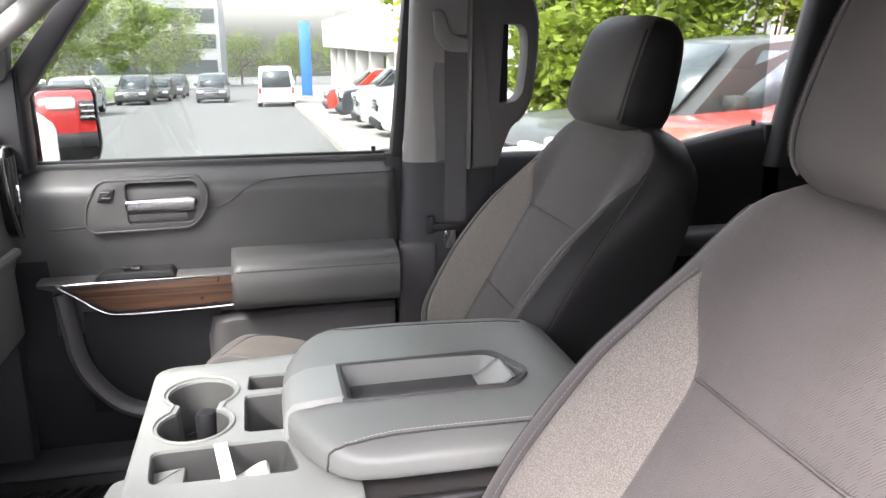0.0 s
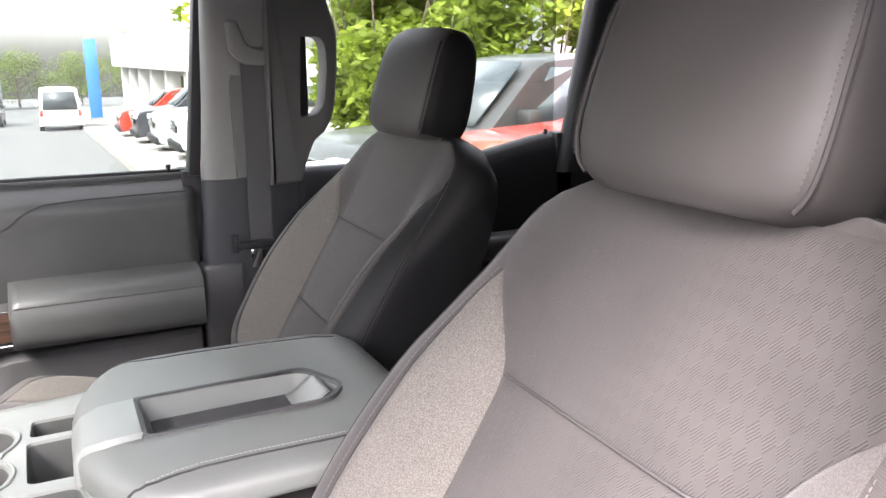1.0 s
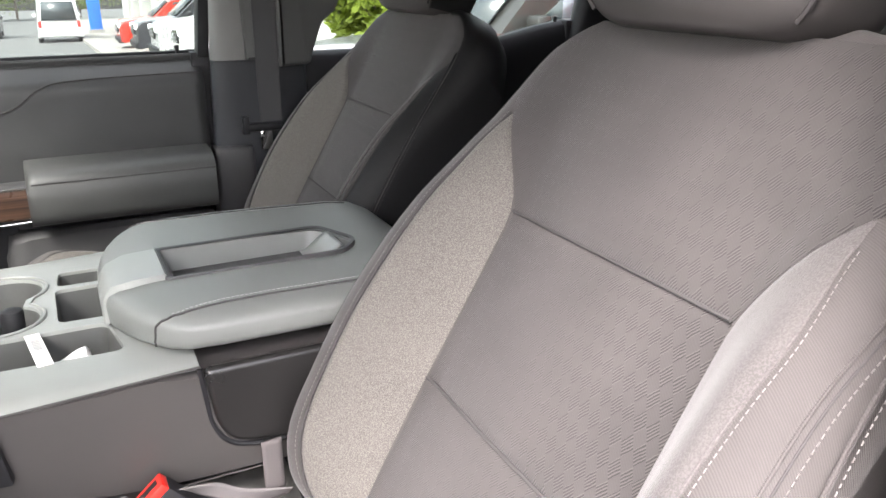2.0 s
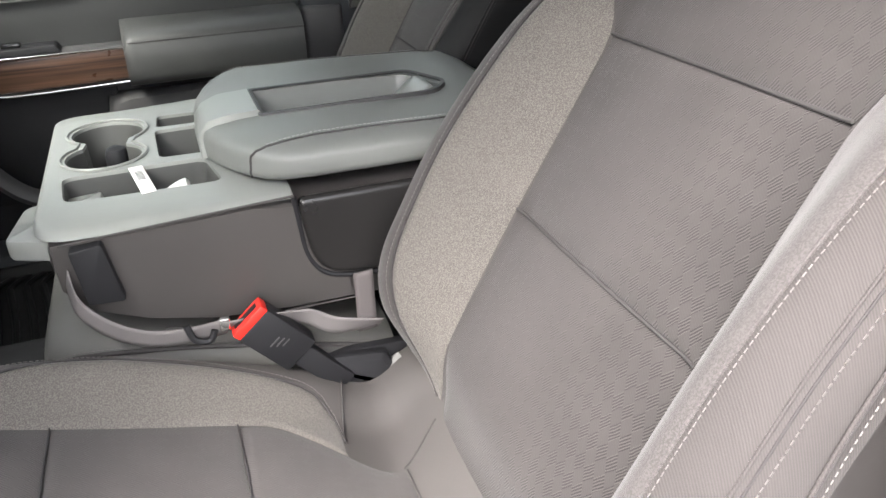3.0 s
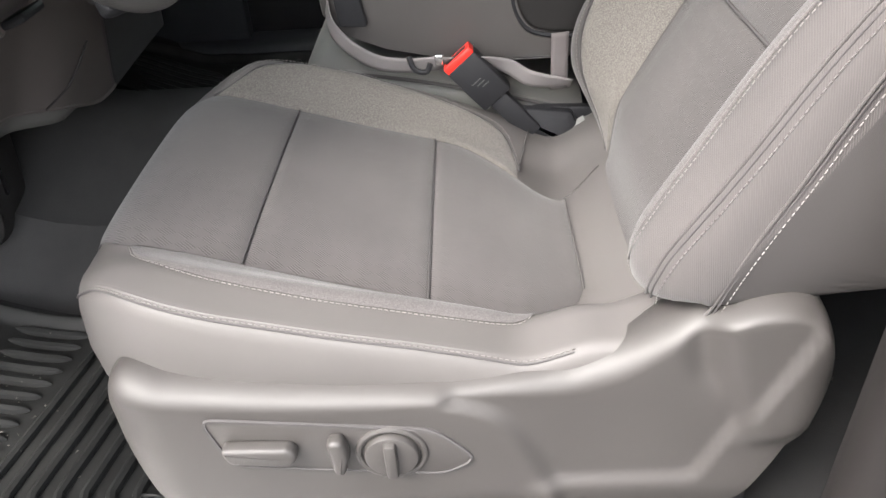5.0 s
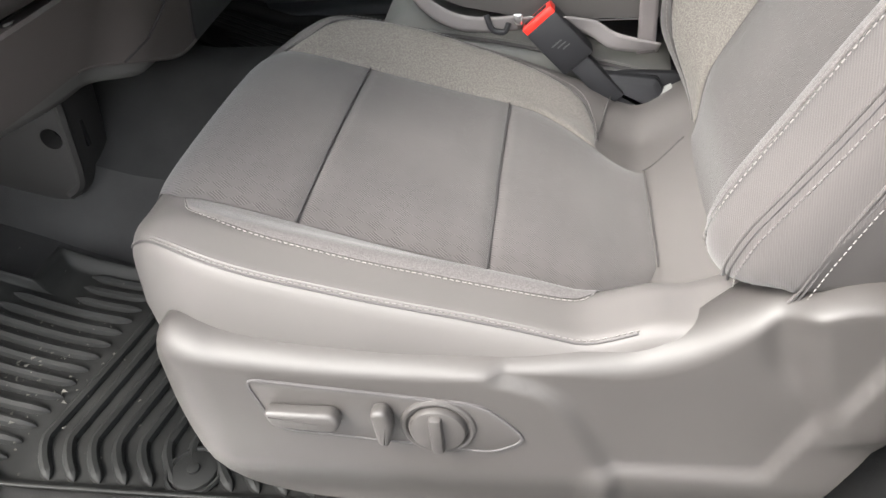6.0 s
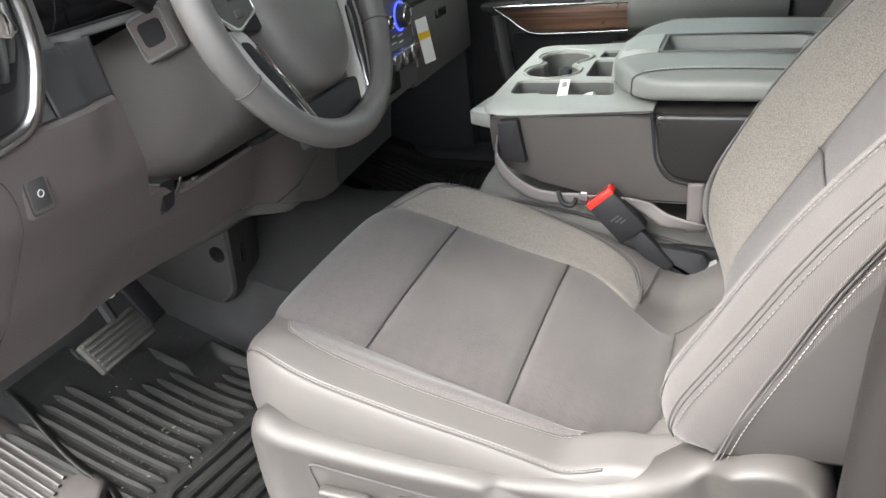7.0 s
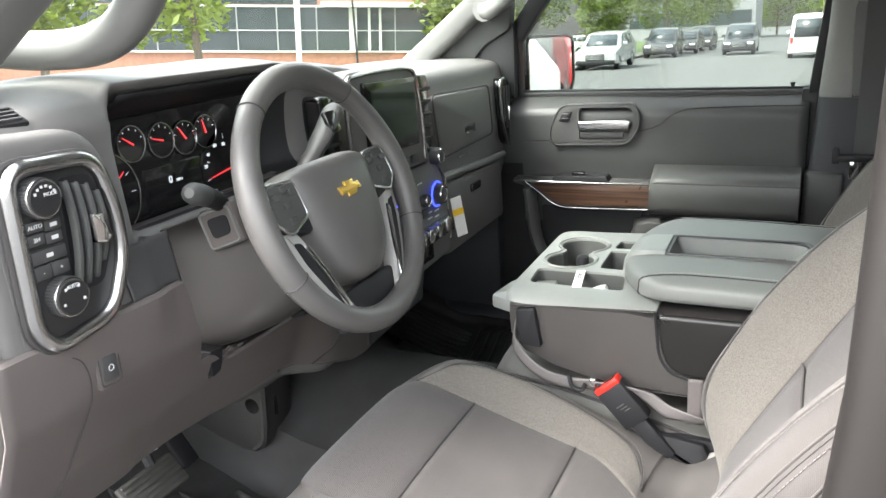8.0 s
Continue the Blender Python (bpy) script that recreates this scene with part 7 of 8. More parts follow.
# things in the tray
tag = thing("key_tag", (-0.0465, -0.118, 1.157), "white barcode key tag lying across the console tray", "key tag")
TAGM = Matrix.Translation((-0.0465, -0.118, 1.1572)) @ pose(0, 0, 0, 0, 0, 9)
part("card", Geo().box(-0.0075, 0.0075, -0.041, 0.041, 0, 0.0012, 0.0004, m=TAGM), WHITE, tag)
for i in range(7):
    part("bar_mark", Geo().box(-0.004, 0.004, -0.002 + i * 0.004, -0.0005 + i * 0.004, 0.0012, 0.0015, m=TAGM), DOORSKIN, tag)
slip = thing("paper_slip", (-0.02, -0.13, 1.12), "small crumpled white paper slip standing in the console tray", "paper slip")
rows = [[(-0.036 + 0.036 * min(u, 1) + 0.003 * max(u - 1, 0), -0.15 + 0.03 * v + 0.008 * u, 1.144 - 0.006 * math.sin(u * 3 + v * 2) - 0.048 * max(u - 1, 0)) for v in np.linspace(0, 1, 6)] for u in np.linspace(0, 2, 12)]
part("sheet", Geo().sheet(rows), WHITE, slip, solid=0.0006)

# folding middle seat under the console
jump = thing("middle_seat", (0.0, -0.02, 0.72), "dark cloth folding middle seat cushion under the console", "car seat")
rings = []
for x, zt, zb, w in ((-0.178, 0.985, 0.93, 0.15), (-0.175, 1.01, 0.9, 0.175), (-0.165, 1.028, 0.88, 0.19), (-0.14, 1.037, 0.87, 0.197), (-0.08, 1.03, 0.86, 0.2), (0.0, 1.015, 0.86, 0.2), (0.1, 0.99, 0.86, 0.2), (0.19, 0.965, 0.86, 0.2)):
    ring = []
    for a in np.linspace(0, 2 * math.pi, 48, endpoint=False):
        ca, sa = math.cos(a), math.sin(a)
        ring.append((x, YC + math.copysign(abs(ca) ** 0.3, ca) * w, (zt + zb) / 2 + math.copysign(abs(sa) ** 0.45, sa) * (zt - zb) / 2))
    rings.append(ring)
jc = part("cushion", Geo().loft(rings), MIDDLESKIN, jump, angle=60)
pl = [(x, YC - 0.197, z) for x, z in ((-0.168, 1.012), (-0.14, 1.019), (-0.08, 1.012), (0.0, 0.997), (0.1, 0.972), (0.18, 0.95))]
part("piping", Geo().tube(smooth_curve(pl, 30), 0.0025, 6), SEAM, jc)
part("stitching", stitches([(x, y - 0.001, z + 0.006) for x, y, z in smooth_curve(pl, 30)], (0, -0.8, 0.6)), THREAD, jc)
part("base", Geo().box(-0.13, 0.26, -0.18, 0.14, 0.72, 0.9, 0.02), DARK, jump)
part("hinge_bracket", Geo().prism(rounded([(0.07, 0.95), (0.13, 0.965), (0.2, 0.962), (0.2, 0.91), (0.07, 0.91)], 0.01), -0.235, -0.222, "y", 0.003), DARK, jump)

# lap belt and buckles
lap = thing("lap_belt", (0.0, -0.23, 1.02), "light grey folded lap belt along the console", "seat belt")
def ribbon(path, w, up, thick=0.0014):
    rows = []
    for p, u in zip(path, up):
        p, u = Vector(p), Vector(u).normalized()
        rows.append([p - u * w / 2, p - u * w / 4, p, p + u * w / 4, p + u * w / 2])
    return Geo().sheet(rows)
pth = smooth_curve([(-0.128, -0.212, 1.105), (-0.122, -0.232, 1.082), (-0.1, -0.238, 1.056), (-0.068, -0.24, 1.037), (-0.03, -0.242, 1.032), (0.01, -0.242, 1.034)], 30)
part("webbing", ribbon(pth, 0.022, [(0.25, -0.25, 0.9)] * 30), BELT, lap, solid=0.0014)
pth = smooth_curve([(0.0, -0.242, 1.034), (0.05, -0.243, 1.036), (0.09, -0.243, 1.026), (0.12, -0.243, 1.008), (0.17, -0.24, 0.998)], 30)
part("webbing", ribbon(pth, 0.022, [(0.1, -0.4 - 0.4 * math.sin(i / 4), 0.8) for i in range(30)]), BELT, lap, solid=0.0014)
pth = [(0.155, -0.238, z) for z in np.linspace(0.99, 1.062, 12)]
part("webbing", ribbon(pth, 0.021, [(1, 0, 0.1)] * 12), STRAP, lap, solid=0.003)
part("latch_plate", Geo().tube(smooth_curve([(-0.03, -0.246, 1.046), (-0.024, -0.25, 1.03), (-0.01, -0.25, 1.026), (-0.004, -0.248, 1.036)], 12), 0.0035, 8), DARK, lap)
part("clasp", Geo().box(0.002, 0.012, -0.25, -0.243, 1.033, 1.047, 0.002), BRIGHT, lap)

bk = thing("belt_buckle", (0.1, -0.25, 0.93), "black seat belt buckle with red release button", "buckle")
ax = Vector((0.053, 0.0, -0.06)).normalized()
side = Vector((0, 1, 0))
nrm = ax.cross(side)
M = Matrix.Translation((0.03, -0.247, 1.041)) @ Matrix((nrm, side, ax)).transposed().to_4x4()
part("housing", Geo().box(-0.0225, 0.0225, -0.012, 0.012, 0.004, 0.072, 0.004, M), DARK, bk, "black moulded buckle housing")
part("release_button", Geo().box(-0.0215, 0.0215, -0.011, 0.011, -0.004, 0.006, 0.002, M), RED, bk, "bright red release button")
part("slot", Geo().box(-0.016, 0.016, -0.004, 0.004, -0.0048, -0.003, 0.0005, M), DARK, bk)
part("stalk", Geo().box(-0.013, 0.013, -0.008, 0.008, 0.07, 0.14, 0.003, M), DARK, bk)
for i in range(3):
    part("mark", Geo().box(-0.009 + i * 0.004, 0.005 + i * 0.002, -0.0125, -0.0118, 0.034 + i * 0.005, 0.0355 + i * 0.005, m=M), MID, bk)

# ---- outside ----
SLOPE = 0.041


def gz(y):
    return -SLOPE * (y + 0.9)


ASPHALT = material("pale_asphalt", (0.1, 0.1, 0.098), 0.9, var=0.1, vscale=0.8, grain=0.5, gscale=60)
LOT = material("dark_asphalt", (0.045, 0.045, 0.047), 0.9, var=0.15, vscale=3, grain=0.5, gscale=90)
CONCRETE = material("pale_concrete", (0.23, 0.216, 0.2), 0.9, var=0.1, vscale=2, grain=0.3, gscale=80)
GRASS = material("grass", (0.1, 0.14, 0.05), 1.0, var=0.3, vscale=3)
LEAF = leafy("leaf", (0.2, 0.26, 0.03))
LEAFDARK = leafy("leaf_far", (0.15, 0.2, 0.035), 0.4, 0.6)
BARK = material("bark", (0.12, 0.09, 0.07), 0.9, var=0.2)
WALLWHITE = material("white_stucco", (0.48, 0.475, 0.46), 0.8, var=0.05, vscale=1)
BRICK = material("brick_wall", (0.32, 0.15, 0.1), 0.85, var=0.15, vscale=4)
GREYWALL = material("grey_panel", (0.25, 0.25, 0.26), 0.6, var=0.1)
DARKGLASS = material("dark_glass", (0.04, 0.05, 0.055), 0.08, var=0.2, coat=0.5)
SIGNBLUE = material("sign_blue", (0.01, 0.13, 0.55), 0.4, var=0.05)
PAINTS = {"white": material("paint_white", (0.75, 0.75, 0.74), 0.25, var=0.02, coat=0.6), "black": material("paint_black", (0.03, 0.03, 0.035), 0.25, var=0.02, coat=0.6),
          "grey": material("paint_grey", (0.04, 0.039, 0.038), 0.35, var=0.02, coat=0.3), "red": material("paint_red", (0.3, 0.012, 0.012), 0.25, var=0.02, coat=0.6),
          "orange": material("paint_orange", (0.42, 0.03, 0.015), 0.25, var=0.02, coat=0.6), "silver": material("paint_silver", (0.5, 0.5, 0.5), 0.28, metal=0.4, var=0.02, coat=0.6)}
TYRE = material("tyre", (0.02, 0.02, 0.02), 0.9)

rows = [[(x, y, gz(y)) for y in (-400, -40, -6, 0, 10, 40, 100, 400, 1500)] for x in (-1500, -200, -40, -9.0, 1.4, 40, 200, 1500)]
tagged(part("ground", Geo().sheet(rows), ASPHALT, smooth=False), "pale sunlit asphalt street and lot", kind="structure")


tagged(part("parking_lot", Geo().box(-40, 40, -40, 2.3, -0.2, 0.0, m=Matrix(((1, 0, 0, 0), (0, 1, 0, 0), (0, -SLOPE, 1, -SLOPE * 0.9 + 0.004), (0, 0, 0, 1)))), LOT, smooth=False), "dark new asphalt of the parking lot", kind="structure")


def kerb(name, x0, x1, y0, y1, mat, label, h=0.15):
    g = Geo()
    v = [(x, y, gz(y) + d) for y in (y0, y1) for x, d in ((x0, 0), (x0, h), (x1, h), (x1, 0))]
    g.add(v, [(0, 1, 5, 4), (1, 2, 6, 5), (2, 3, 7, 6), (0, 3, 2, 1), (4, 5, 6, 7)])
    return tagged(part(name, g, mat, smooth=False), label, kind="structure")


kerb("pavement_right", 1.5, 2.2, 9, 120, CONCRETE, "pale concrete kerb strip")
kerb("pavement_left", -10.5, -9.0, 20, 140, CONCRETE, "pale concrete pavement")
kerb("verge", -30, -10.5, 20, 140, GRASS, "green grass verge", 0.16)
kerb("lot", 2.2, 40, 9, 120, CONCRETE, "bright concrete display lot", 0.1)


def vehicle(name, x, y, turn, paint, label, L=4.7, W=1.85, H=1.75, hood=0.95, kind="suv", nose=1.2):
    base = thing(name, Matrix.Translation((x, y, gz(y))) @ Euler((0, 0, radians(turn))).to_matrix().to_4x4(), label, "car" if kind != "van" else "van", "parked cars")
    l, w = L / 2, W / 2
    if kind == "van":
        prof = [(-l, 0.35), (-l, 1.0), (-l + 0.3, 1.1), (-l + 0.75, H - 0.1), (-l + 1.2, H), (l - 0.15, H), (l, H - 0.2), (l, 0.35)]
    else:
        prof = [(-l, 0.4), (-l + 0.02, hood - 0.15), (-l + 0.15, hood), (-l + nose, hood + 0.1), (-l + nose + 0.7, H - 0.05), (-l + nose + 1.2, H), (l - 0.7, H), (l - 0.15, hood + 0.15), (l, hood - 0.05), (l, 0.4)]
    prof = rounded(prof, 0.12, 4)
    rings = []
    for v, k in ((-w, 0.0), (-w + 0.02, 0.03), (-w * 0.8, 0.07), (0, 0.09), (w * 0.8, 0.07), (w - 0.02, 0.03), (w, 0.0)):
        ring = []
        for px_, pz in prof:
            inward = 0.16 * ease(hood, H, pz)
            sgn = -1 if v < 0 else 1
            vv = v - sgn * min(inward, abs(v))
            ring.append((px_ * (0.985 + k * 0.15), vv, pz - 0.05 + k * 0.5))
        rings.append(ring)
    body = part("body", Geo().loft(rings), PAINTS[paint], base, local=True, angle=40)
    zt, zb = H - 0.14, hood + 0.12
    f0 = -l + nose + 0.05 if kind != "van" else -l + 0.42
    f1 = -l + nose + 0.65 if kind != "van" else -l + 0.78
    part("windscreen", Geo().add([(f0 - 0.03, -w + 0.2, zb), (f0 - 0.03, w - 0.2, zb), (f1 - 0.06, w - 0.3, zt + 0.04), (f1 - 0.06, -w + 0.3, zt + 0.04)], [(0, 1, 2, 3)]), DARKGLASS, base, local=True, solid=0.02)
    rx0, rx1 = (l - 0.13, l - 0.55) if kind != "van" else (l + 0.03, l + 0.02)
    part("rear_window", Geo().add([(rx0, -w + 0.22, zb + 0.05), (rx0, w - 0.22, zb + 0.05), (rx1, w - 0.3, zt), (rx1, -w + 0.3, zt)], [(0, 1, 2, 3)]), DARKGLASS, base, local=True, solid=0.02)
    for s in (-1, 1):
        for a, b in ((f1 + 0.05, 0.25), (0.35, l - 0.95)):
            part("side_window", Geo().add([(a - 0.25 if a < 0.3 else a, s * (w - 0.03), zb), (b, s * (w - 0.03), zb), (b, s * (w - 0.14), zt), (a + 0.1, s * (w - 0.14), zt)], [(0, 1, 2, 3)]), DARKGLASS, base, local=True, solid=0.02)
        for xx in (-l + 0.85, l - 0.95):
            t = part("wheel", Geo().cyl((xx, s * (w - 0.22), 0.34), (0, s, 0), 0.34, 0.23, 24, 0.03), TYRE, base, local=True)
            part("rim", Geo().cyl((xx, s * (w - 0.02), 0.34), (0, s, 0), 0.21, 0.035, 20, 0.01), CHROME, t, local=True)
        part("headlight", Geo().box(-l - 0.02, -l + 0.12, s * (w - 0.28) - 0.18, s * (w - 0.28) + 0.18, hood - 0.25, hood - 0.1, 0.03), PRINT, base, local=True)
        part("tail_light", Geo().box(l - 0.06, l + 0.02, s * (w - 0.14) - 0.07, s * (w - 0.14) + 0.07, hood - 0.15, hood + 0.15, 0.02), RED, base, local=True)
        part("wing_mirror", Geo().box(f1 - 0.3, f1 - 0.15, s * (w + 0.08) - 0.1, s * (w + 0.08) + 0.1, hood + 0.12, hood + 0.28, 0.03), PAINTS[paint], base, local=True)
    part("grille", Geo().box(-l - 0.03, -l + 0.05, -w + 0.5, w - 0.5, hood - 0.42, hood - 0.14, 0.02), GLOSSBLACK, base, local=True)
    for i in range(3):
        part("grille_bar", Geo().box(-l - 0.045, -l, -w + 0.52, w - 0.52, hood - 0.38 + i * 0.08, hood - 0.355 + i * 0.08, 0.008), CHROME, base, local=True)
    part("bumper", Geo().box(-l - 0.06, -l + 0.2, -w + 0.05, w - 0.05, 0.32, 0.52, 0.05), DARK, base, local=True)
    return base


def tree(x, y, h, r, mat, label, n=900, leaf=0.14, trunk=True, seed=1, squash=1.0):
    rng = random.Random(seed)
    base = thing("tree", (x, y, gz(y)), label, "tree", "street trees")
    g = Geo()
    if trunk:
        g.tube([(0, 0, 0), (0.05, 0.03, h * 0.25), (0.0, 0.05, h * 0.55), (0.05, 0, h * 0.8)], [0.14 * h / 6, 0.11 * h / 6, 0.08 * h / 6, 0.03 * h / 6], 8)
        for k in range(9):
            a = rng.uniform(0, 6.28)
            z0 = h * rng.uniform(0.3, 0.6)
            g.tube([(0, 0, z0), (math.cos(a) * r * 0.4, math.sin(a) * r * 0.4, z0 + h * 0.14), (math.cos(a) * r * 0.8, math.sin(a) * r * 0.8, z0 + h * 0.22)], [0.05 * h / 6, 0.03 * h / 6, 0.01 * h / 6], 6)
    else:
        for k in range(8):
            a = rng.uniform(0, 6.28)
            g.tube([(0, 0, 0), (math.cos(a) * r * 0.4, math.sin(a) * r * 0.4, h * 0.5), (math.cos(a) * r * 0.6, math.sin(a) * r * 0.6, h * 0.8)], [0.04, 0.025, 0.01], 6)
    part("trunk", g, BARK, base, local=True)
    clumps = []
    for k in range(26):
        a, q, z = rng.uniform(0, 6.28), r * math.sqrt(rng.random()) * 0.8, rng.uniform(0.3 if trunk else 0.08, 0.95)
        k2 = math.sin(math.pi * min(max((z - 0.1) / 0.95, 0.02), 0.98)) ** 0.5
        clumps.append((math.cos(a) * q * k2, math.sin(a) * q * k2, h * z, r * rng.uniform(0.22, 0.4)))
    v, f = [], []
    for k in range(n):
        cx, cy, cz, cr = clumps[k % len(clumps)]
        d = Vector((rng.gauss(0, 1), rng.gauss(0, 1), rng.gauss(0, 0.8))).normalized() * cr * rng.uniform(0.55, 1.05)
        p = Vector((cx, cy, cz)) + d
        u = Vector((rng.gauss(0, 1), rng.gauss(0, 1), rng.gauss(0, 0.5))).normalized()
        w = u.cross(Vector((rng.gauss(0, 1), rng.gauss(0, 1), rng.gauss(0, 1)))).normalized()
        s = leaf * rng.uniform(0.6, 1.3)
        b = len(v)
        v += [p - u * s, p - w * s * 0.45 + u * 0.1 * s, p + u * s, p + w * s * 0.45 + u * 0.1 * s]
        f.append((b, b + 1, b + 2, b + 3))
    g = Geo()
    g.v, g.f = [tuple(p) for p in v], f
    me = bpy.data.meshes.new("crown")
    me.from_pydata(g.v, [], g.f)
    me.materials.append(mat)
    ob = new("crown", me)
    ob.parent = base
    return base


# the street
vehicle("suv", -3.2, 51.5, 90, "black", "black utility vehicle driving away on the street", H=1.8)
vehicle("van", 0.6, 43.5, -90, "white", "white delivery van parked by the kerb", L=5.2, W=1.95, H=2.1, kind="van")
vehicle("suv", -7.6, 50.0, 90, "black", "black parked utility vehicle facing up the street", H=1.75)
vehicle("car", -7.1, 56.5, 90, "grey", "grey parked street car", H=1.55, hood=0.9)
vehicle("suv", -6.9, 64.0, 90, "grey", "dark grey parked utility vehicle", H=1.8)
vehicle("suv", -8.1, 36.0, 90, "silver", "silver crossover parked at the kerb", H=1.65)
vehicle("car", -14, 60, 10, "white", "white car on the far lot", H=1.5, hood=0.9)
vehicle("car", -20, 75, 10, "white", "white car on the far lot", H=1.5, hood=0.9)
vehicle("suv", 4.7, 31, 0, "orange", "dark orange truck facing the street", H=1.85, hood=1.1)
vehicle("suv", 4.8, 26, 0, "black", "black truck facing the street", H=1.9, hood=1.15)
vehicle("suv", 4.9, 21.8, 0, "silver", "silver truck facing the street", H=1.9, hood=1.15)
vehicle("suv", 5.0, 18.4, 0, "white", "white truck facing the street", H=1.9, hood=1.15)
vehicle("truck", 4.85, 3.75, 2, "orange", "orange red truck with a long hood parked close by", H=1.95, hood=1.2, L=5.6, W=1.95, nose=2.0)
vehicle("suv", 4.45, 6.0, 2, "grey", "grey utility vehicle with a black grille parked close by", H=1.93, hood=1.15, nose=1.3)
vehicle("suv", 12.0, 2.7, 0, "red", "red utility vehicle standing behind, seen in the wing mirror", H=1.85, hood=1.1)
for i, (x, y, h, r) in enumerate(((-13, 52, 8, 3.4), (-14, 66, 8.5, 3.6), (-12, 80, 9, 4), (-20, 46, 8, 3.5), (-11, 100, 10, 5), (-4, 150, 9, 6), (6, 160, 9, 6), (14, 150, 9, 6), (-24, 60, 9, 4))):
    tree(x, y, h, r, LEAFDARK, "leafy green street tree", n=5200, leaf=0.2, seed=i)
tree(5.6, 23.5, 6.5, 1.9, LEAF, "bright green young tree by the building", n=2600, leaf=0.16, seed=31)
for i, (x, y) in enumerate(((6.0, 13.6), (7.6, 13.2), (9.2, 12.6), (10.6, 11.6), (6.8, 15.0))):
    tree(x, y, 4.6, 1.8, LEAF, "tall bright green shrub", n=9000, leaf=0.12, trunk=False, seed=40 + i)
for i, (x, y) in enumerate(((-26, 20), (-22, 24), (-30, 16))):
    tree(x, y, 8, 3.4, LEAF, "green tree before the brick building", n=2600, leaf=0.26, seed=60 + i)


def block(name, x0, x1, y0, y1, h, mat, label):
    z = min(gz(y0), gz(y1)) - 0.2
    b = thing(name, ((x0 + x1) / 2, (y0 + y1) / 2, z), label, "building")
    part("wall", Geo().box(x0, x1, y0, y1, z, z + h), mat, b, smooth=False)
    return b, z


# white showroom with columns
b, z = block("showroom", 9.0, 24, 34, 70, 5.2, WALLWHITE, "white showroom with a columned porch")
part("canopy", Geo().box(5.2, 9.2, 33.5, 70, z + 4.2, z + 6.4, 0.1), WALLWHITE, b, "white projecting canopy")
for i in range(6):
    part("column", Geo().box(5.6, 6.3, 35 + i * 6.2, 35.8 + i * 6.2, z, z + 4.3, 0.03), WALLWHITE, b)
    part("shopfront", Geo().box(8.9, 8.97, 36 + i * 6.2, 40.5 + i * 6.2, z + 0.3, z + 3.6), DARKGLASS, b)
# blue pylon sign
s = thing("pylon_sign", (2.7, 52, gz(52)), "tall plain blue pylon sign", "sign")
part("slab", Geo().box(2.4, 3.1, 51.9, 52.2, gz(52), gz(52) + 5.0, 0.04), SIGNBLUE, s)
part("plinth", Geo().box(2.3, 3.2, 51.8, 52.3, gz(52), gz(52) + 0.3, 0.02), CONCRETE, s)
# far grey block
b, z = block("office_block", -24, -6, 120, 140, 16, GREYWALL, "grey glazed office block")
for k in range(4):
    part("window_band", Geo().box(-23.5, -6.5, 119.9, 119.98, z + 3 + k * 3.6, z + 5 + k * 3.6), DARKGLASS, b)
# corrugated wall behind the shrubs
b, z = block("metal_hall", 12.5, 24, 15, 30, 7, GREYWALL, "ribbed grey metal hall")
for i in range(40):
    part("rib", Geo().box(12.5 + i * 0.28, 12.62 + i * 0.28, 14.9, 15.0, z, z + 7), GREYWALL, b)
# brick and glass building beyond the windscreen
U = Vector((15.5, 8.7, -1.16)).normalized()
N = U.cross(Vector((0, 0, 1))).normalized()
V = N.cross(U) if N.cross(U).z > 0 else U.cross(N)
BM = Matrix((U, V, U.cross(V))).transposed().to_4x4()
BM.translation = Vector((-36.0, 38.0, 0.12))
if (BM.to_3x3() @ Vector((0, 0, 1))).y > 0:
    face = -1.0
else:
    face = 1.0


def slab(name, u0, u1, v0, v1, d0, d1, mat, parent, label=""):
    """A block on the building's front: along it, up it, and out from it."""
    e0, e1 = sorted((face * d0, face * d1))
    return part(name, Geo().box(u0, u1, v0, v1, e0, e1, m=BM), mat, parent, label, smooth=False)


b = thing("brick_building", (-30, 42, -2.0), "low brick building with long window bands", "building")
slab("wall", -30, 20.5, -3.5, 7.0, -14, 0, BRICK, b)
slab("window_band", -29, 20.2, 0.0, 2.66, 0.0, 0.06, DARKGLASS, b, "long dark window band")
slab("window_band", -29, 9.0, 2.85, 5.2, 0.0, 0.06, DARKGLASS, b, "upper dark window band")
for vv, hh in ((-0.12, 0.12), (1.22, 0.06), (2.66, 0.14)):
    slab("white_rail", -29.5, 20.4, vv, vv + hh, 0.0, 0.14, WALLWHITE, b)
for i in range(20):
    slab("mullion", -28.6 + i * 2.5, -28.52 + i * 2.5, 0.0, 2.66, 0.0, 0.1, GREYWALL, b)
for u0, w_ in ((11.0, 0.5), (12.2, 0.16), (12.9, 0.16)):
    slab("white_post", u0, u0 + w_, -0.1, 2.7, 0.0, 0.4, WALLWHITE, b)
slab("canopy", 9.3, 20.8, 2.7, 3.0, 0.0, 1.2, WALLWHITE, b, "white entrance canopy")
post = thing("sign_post", BM @ Vector((8.0, -3.0, face * 2.0)), "white square sign post before the building", "post")
part("shaft", Geo().box(7.75, 8.08, -3.2, 3.6, face * 2.0 - 0.15, face * 2.0 + 0.15, 0.02, m=BM), WALLWHITE, post)
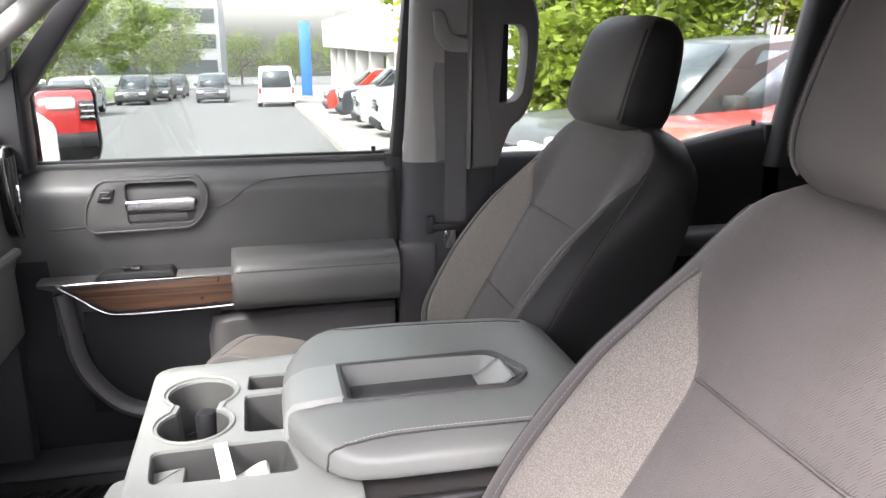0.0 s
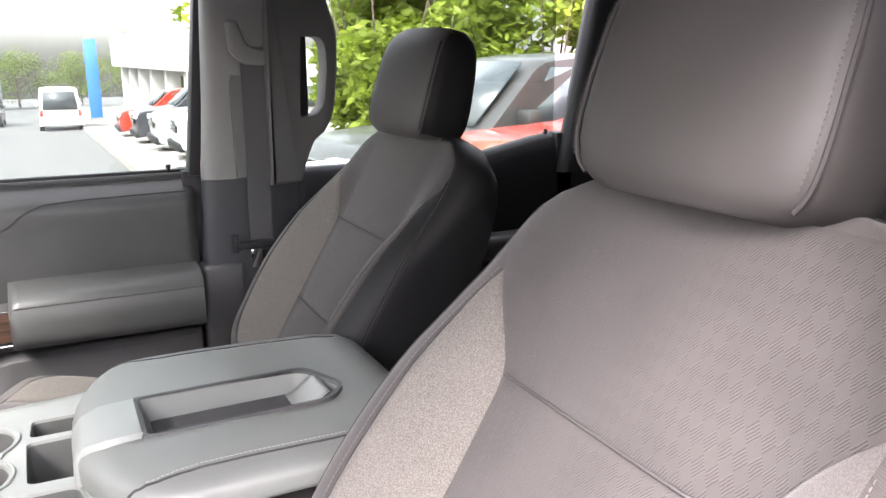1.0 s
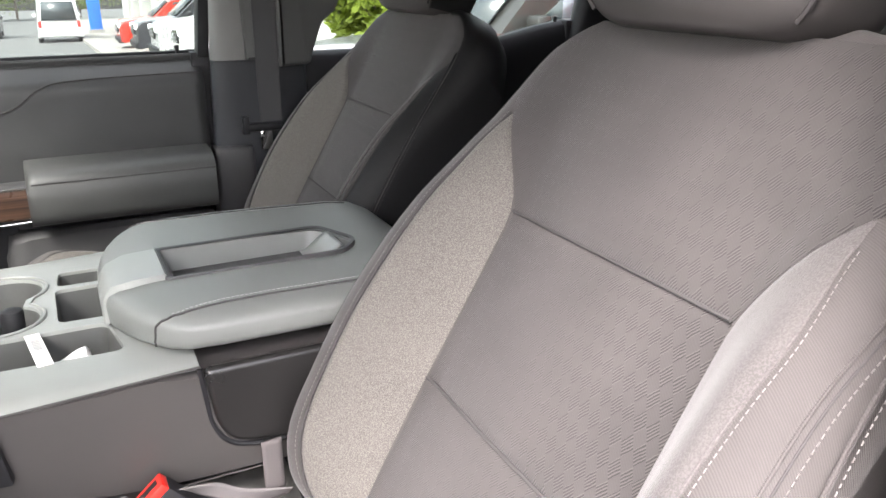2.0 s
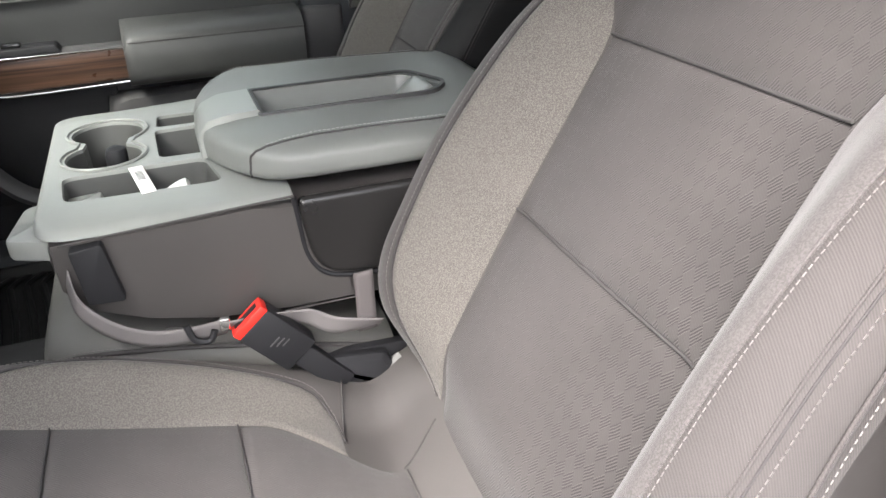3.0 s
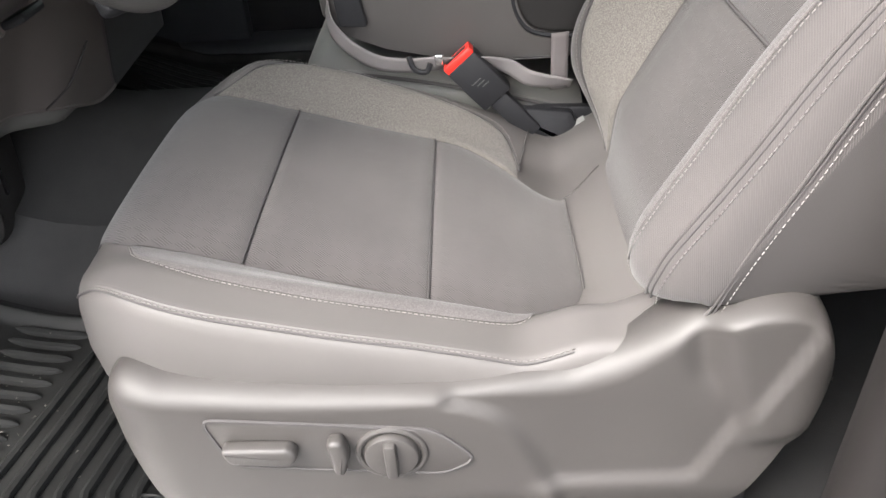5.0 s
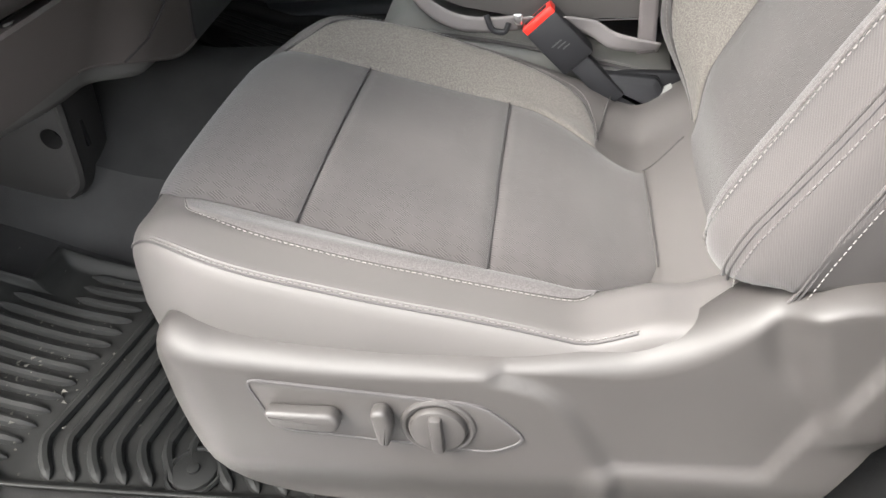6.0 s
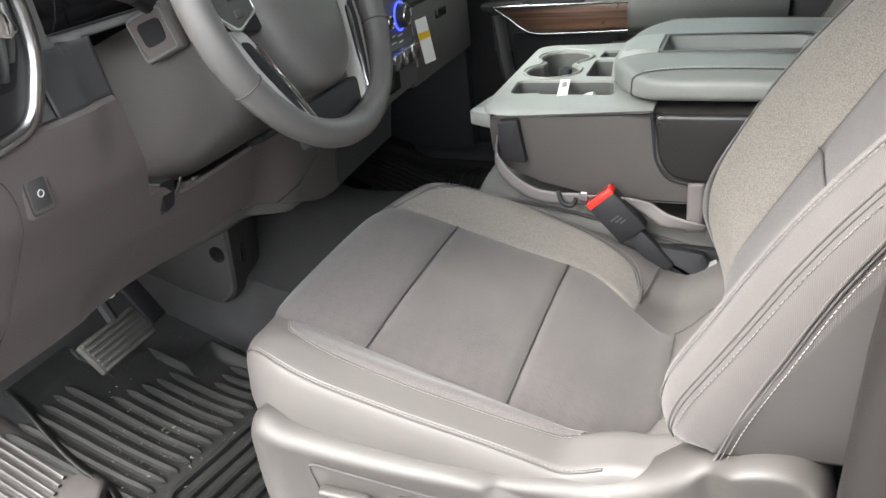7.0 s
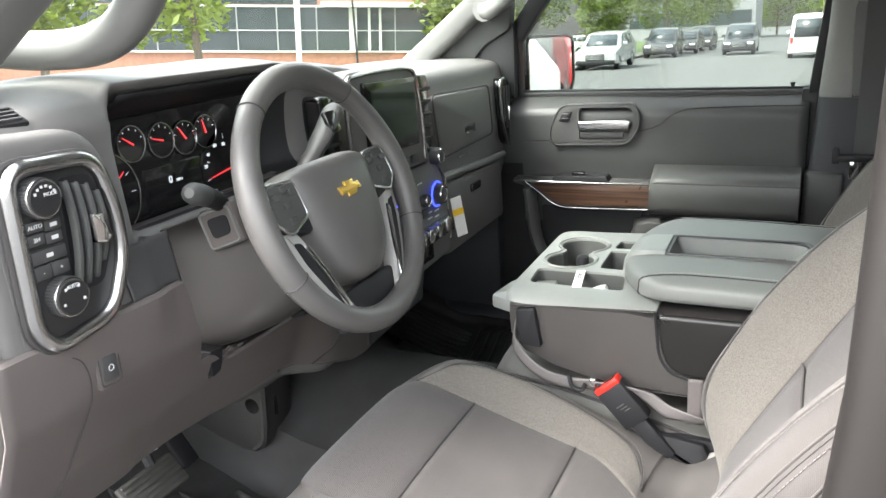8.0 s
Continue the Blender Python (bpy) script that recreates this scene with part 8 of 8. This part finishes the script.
for i, u0 in enumerate((3.4, 5.3, 8.6)):
    pk = thing("parking_block", BM @ Vector((u0, -1.0, face * 6.0)), "low pale concrete block along the lot edge", "kerb block", "lot edge blocks")
    part("block", Geo().box(u0, u0 + 1.5, -0.95, -0.55, face * 6.0 - 0.3, face * 6.0 + 0.3, 0.05, m=BM), CONCRETE, pk)
p = thing("lamp_pole", (-17.5, 29, gz(29)), "thin dark street lamp pole", "pole")
part("shaft", Geo().cyl((-17.5, 29, gz(29)), (0, 0, 1), 0.05, 7, 10), DARK, p)

# far wing mirror of the truck itself
wm = thing("wing_mirror", (-0.41, 0.965, 1.33), "square black wing mirror reflecting a red vehicle", "wing mirror")
mn = Vector((0.817, -0.577, 0.0)).normalized()
ms = Vector((0, 0, 1)).cross(mn).normalized()
MM = Matrix((ms, Vector((0, 0, 1)), mn)).transposed().to_4x4()
MM.translation = Vector((-0.41, 0.965, 1.415))
shape = rounded([(-0.085, -0.1), (0.07, -0.082), (0.085, -0.05), (0.08, 0.085), (-0.085, 0.09)], 0.02)
part("shell", Geo().prism(shape, -0.08, -0.002, "z", 0.012, MM), GLOSSBLACK, wm, "black mirror housing")
part("glass", Geo().prism([(x * 0.93, y * 0.93) for x, y in shape], -0.002, 0.003, "z", 0.0, MM), MIRRORGLASS, wm, "mirror glass")
part("rim", Geo().tube([tuple(MM @ Vector((x, y, 0.001))) for x, y in shape], 0.006, 8, closed=True), GLOSSBLACK, wm)
part("arm", Geo().box(-0.52, -0.46, 0.82, 0.9, 1.34, 1.4, 0.01), GLOSSBLACK, wm)
# near windscreen pillar handle
gh = thing("grab_handle", (-0.5, -0.66, 1.6), "light grey windscreen pillar grab handle", "grab handle")
part("grip", Geo().tube(smooth_curve([(-0.66, -0.66, 1.59), (-0.58, -0.62, 1.575), (-0.48, -0.61, 1.58), (-0.4, -0.62, 1.62), (-0.3, -0.65, 1.72)], 30), 0.024, 12), PILLARGREY, gh)
gh2 = thing("grab_handle", (-0.4, 0.66, 1.6), "light grey windscreen pillar grab handle", "grab handle")
part("grip", Geo().tube(smooth_curve([(-0.5, 0.68, 1.585), (-0.46, 0.645, 1.59), (-0.36, 0.62, 1.66), (-0.28, 0.63, 1.74), (-0.24, 0.66, 1.78)], 30), 0.022, 12), PILLARGREY, gh2)
for gh_, ends in ((gh, [(-0.665, -0.665, 1.592), (-0.3, -0.652, 1.722)]), (gh2, [(-0.5, 0.682, 1.585), (-0.24, 0.662, 1.78)])):
    for e in ends:
        part("mount", Geo().cyl(Vector(e) - Vector((0, 0.012 * (1 if e[1] > 0 else -1), 0)), (0, 1 if e[1] > 0 else -1, 0.1), 0.03, 0.03, 20, 0.006), PILLARGREY, gh_)
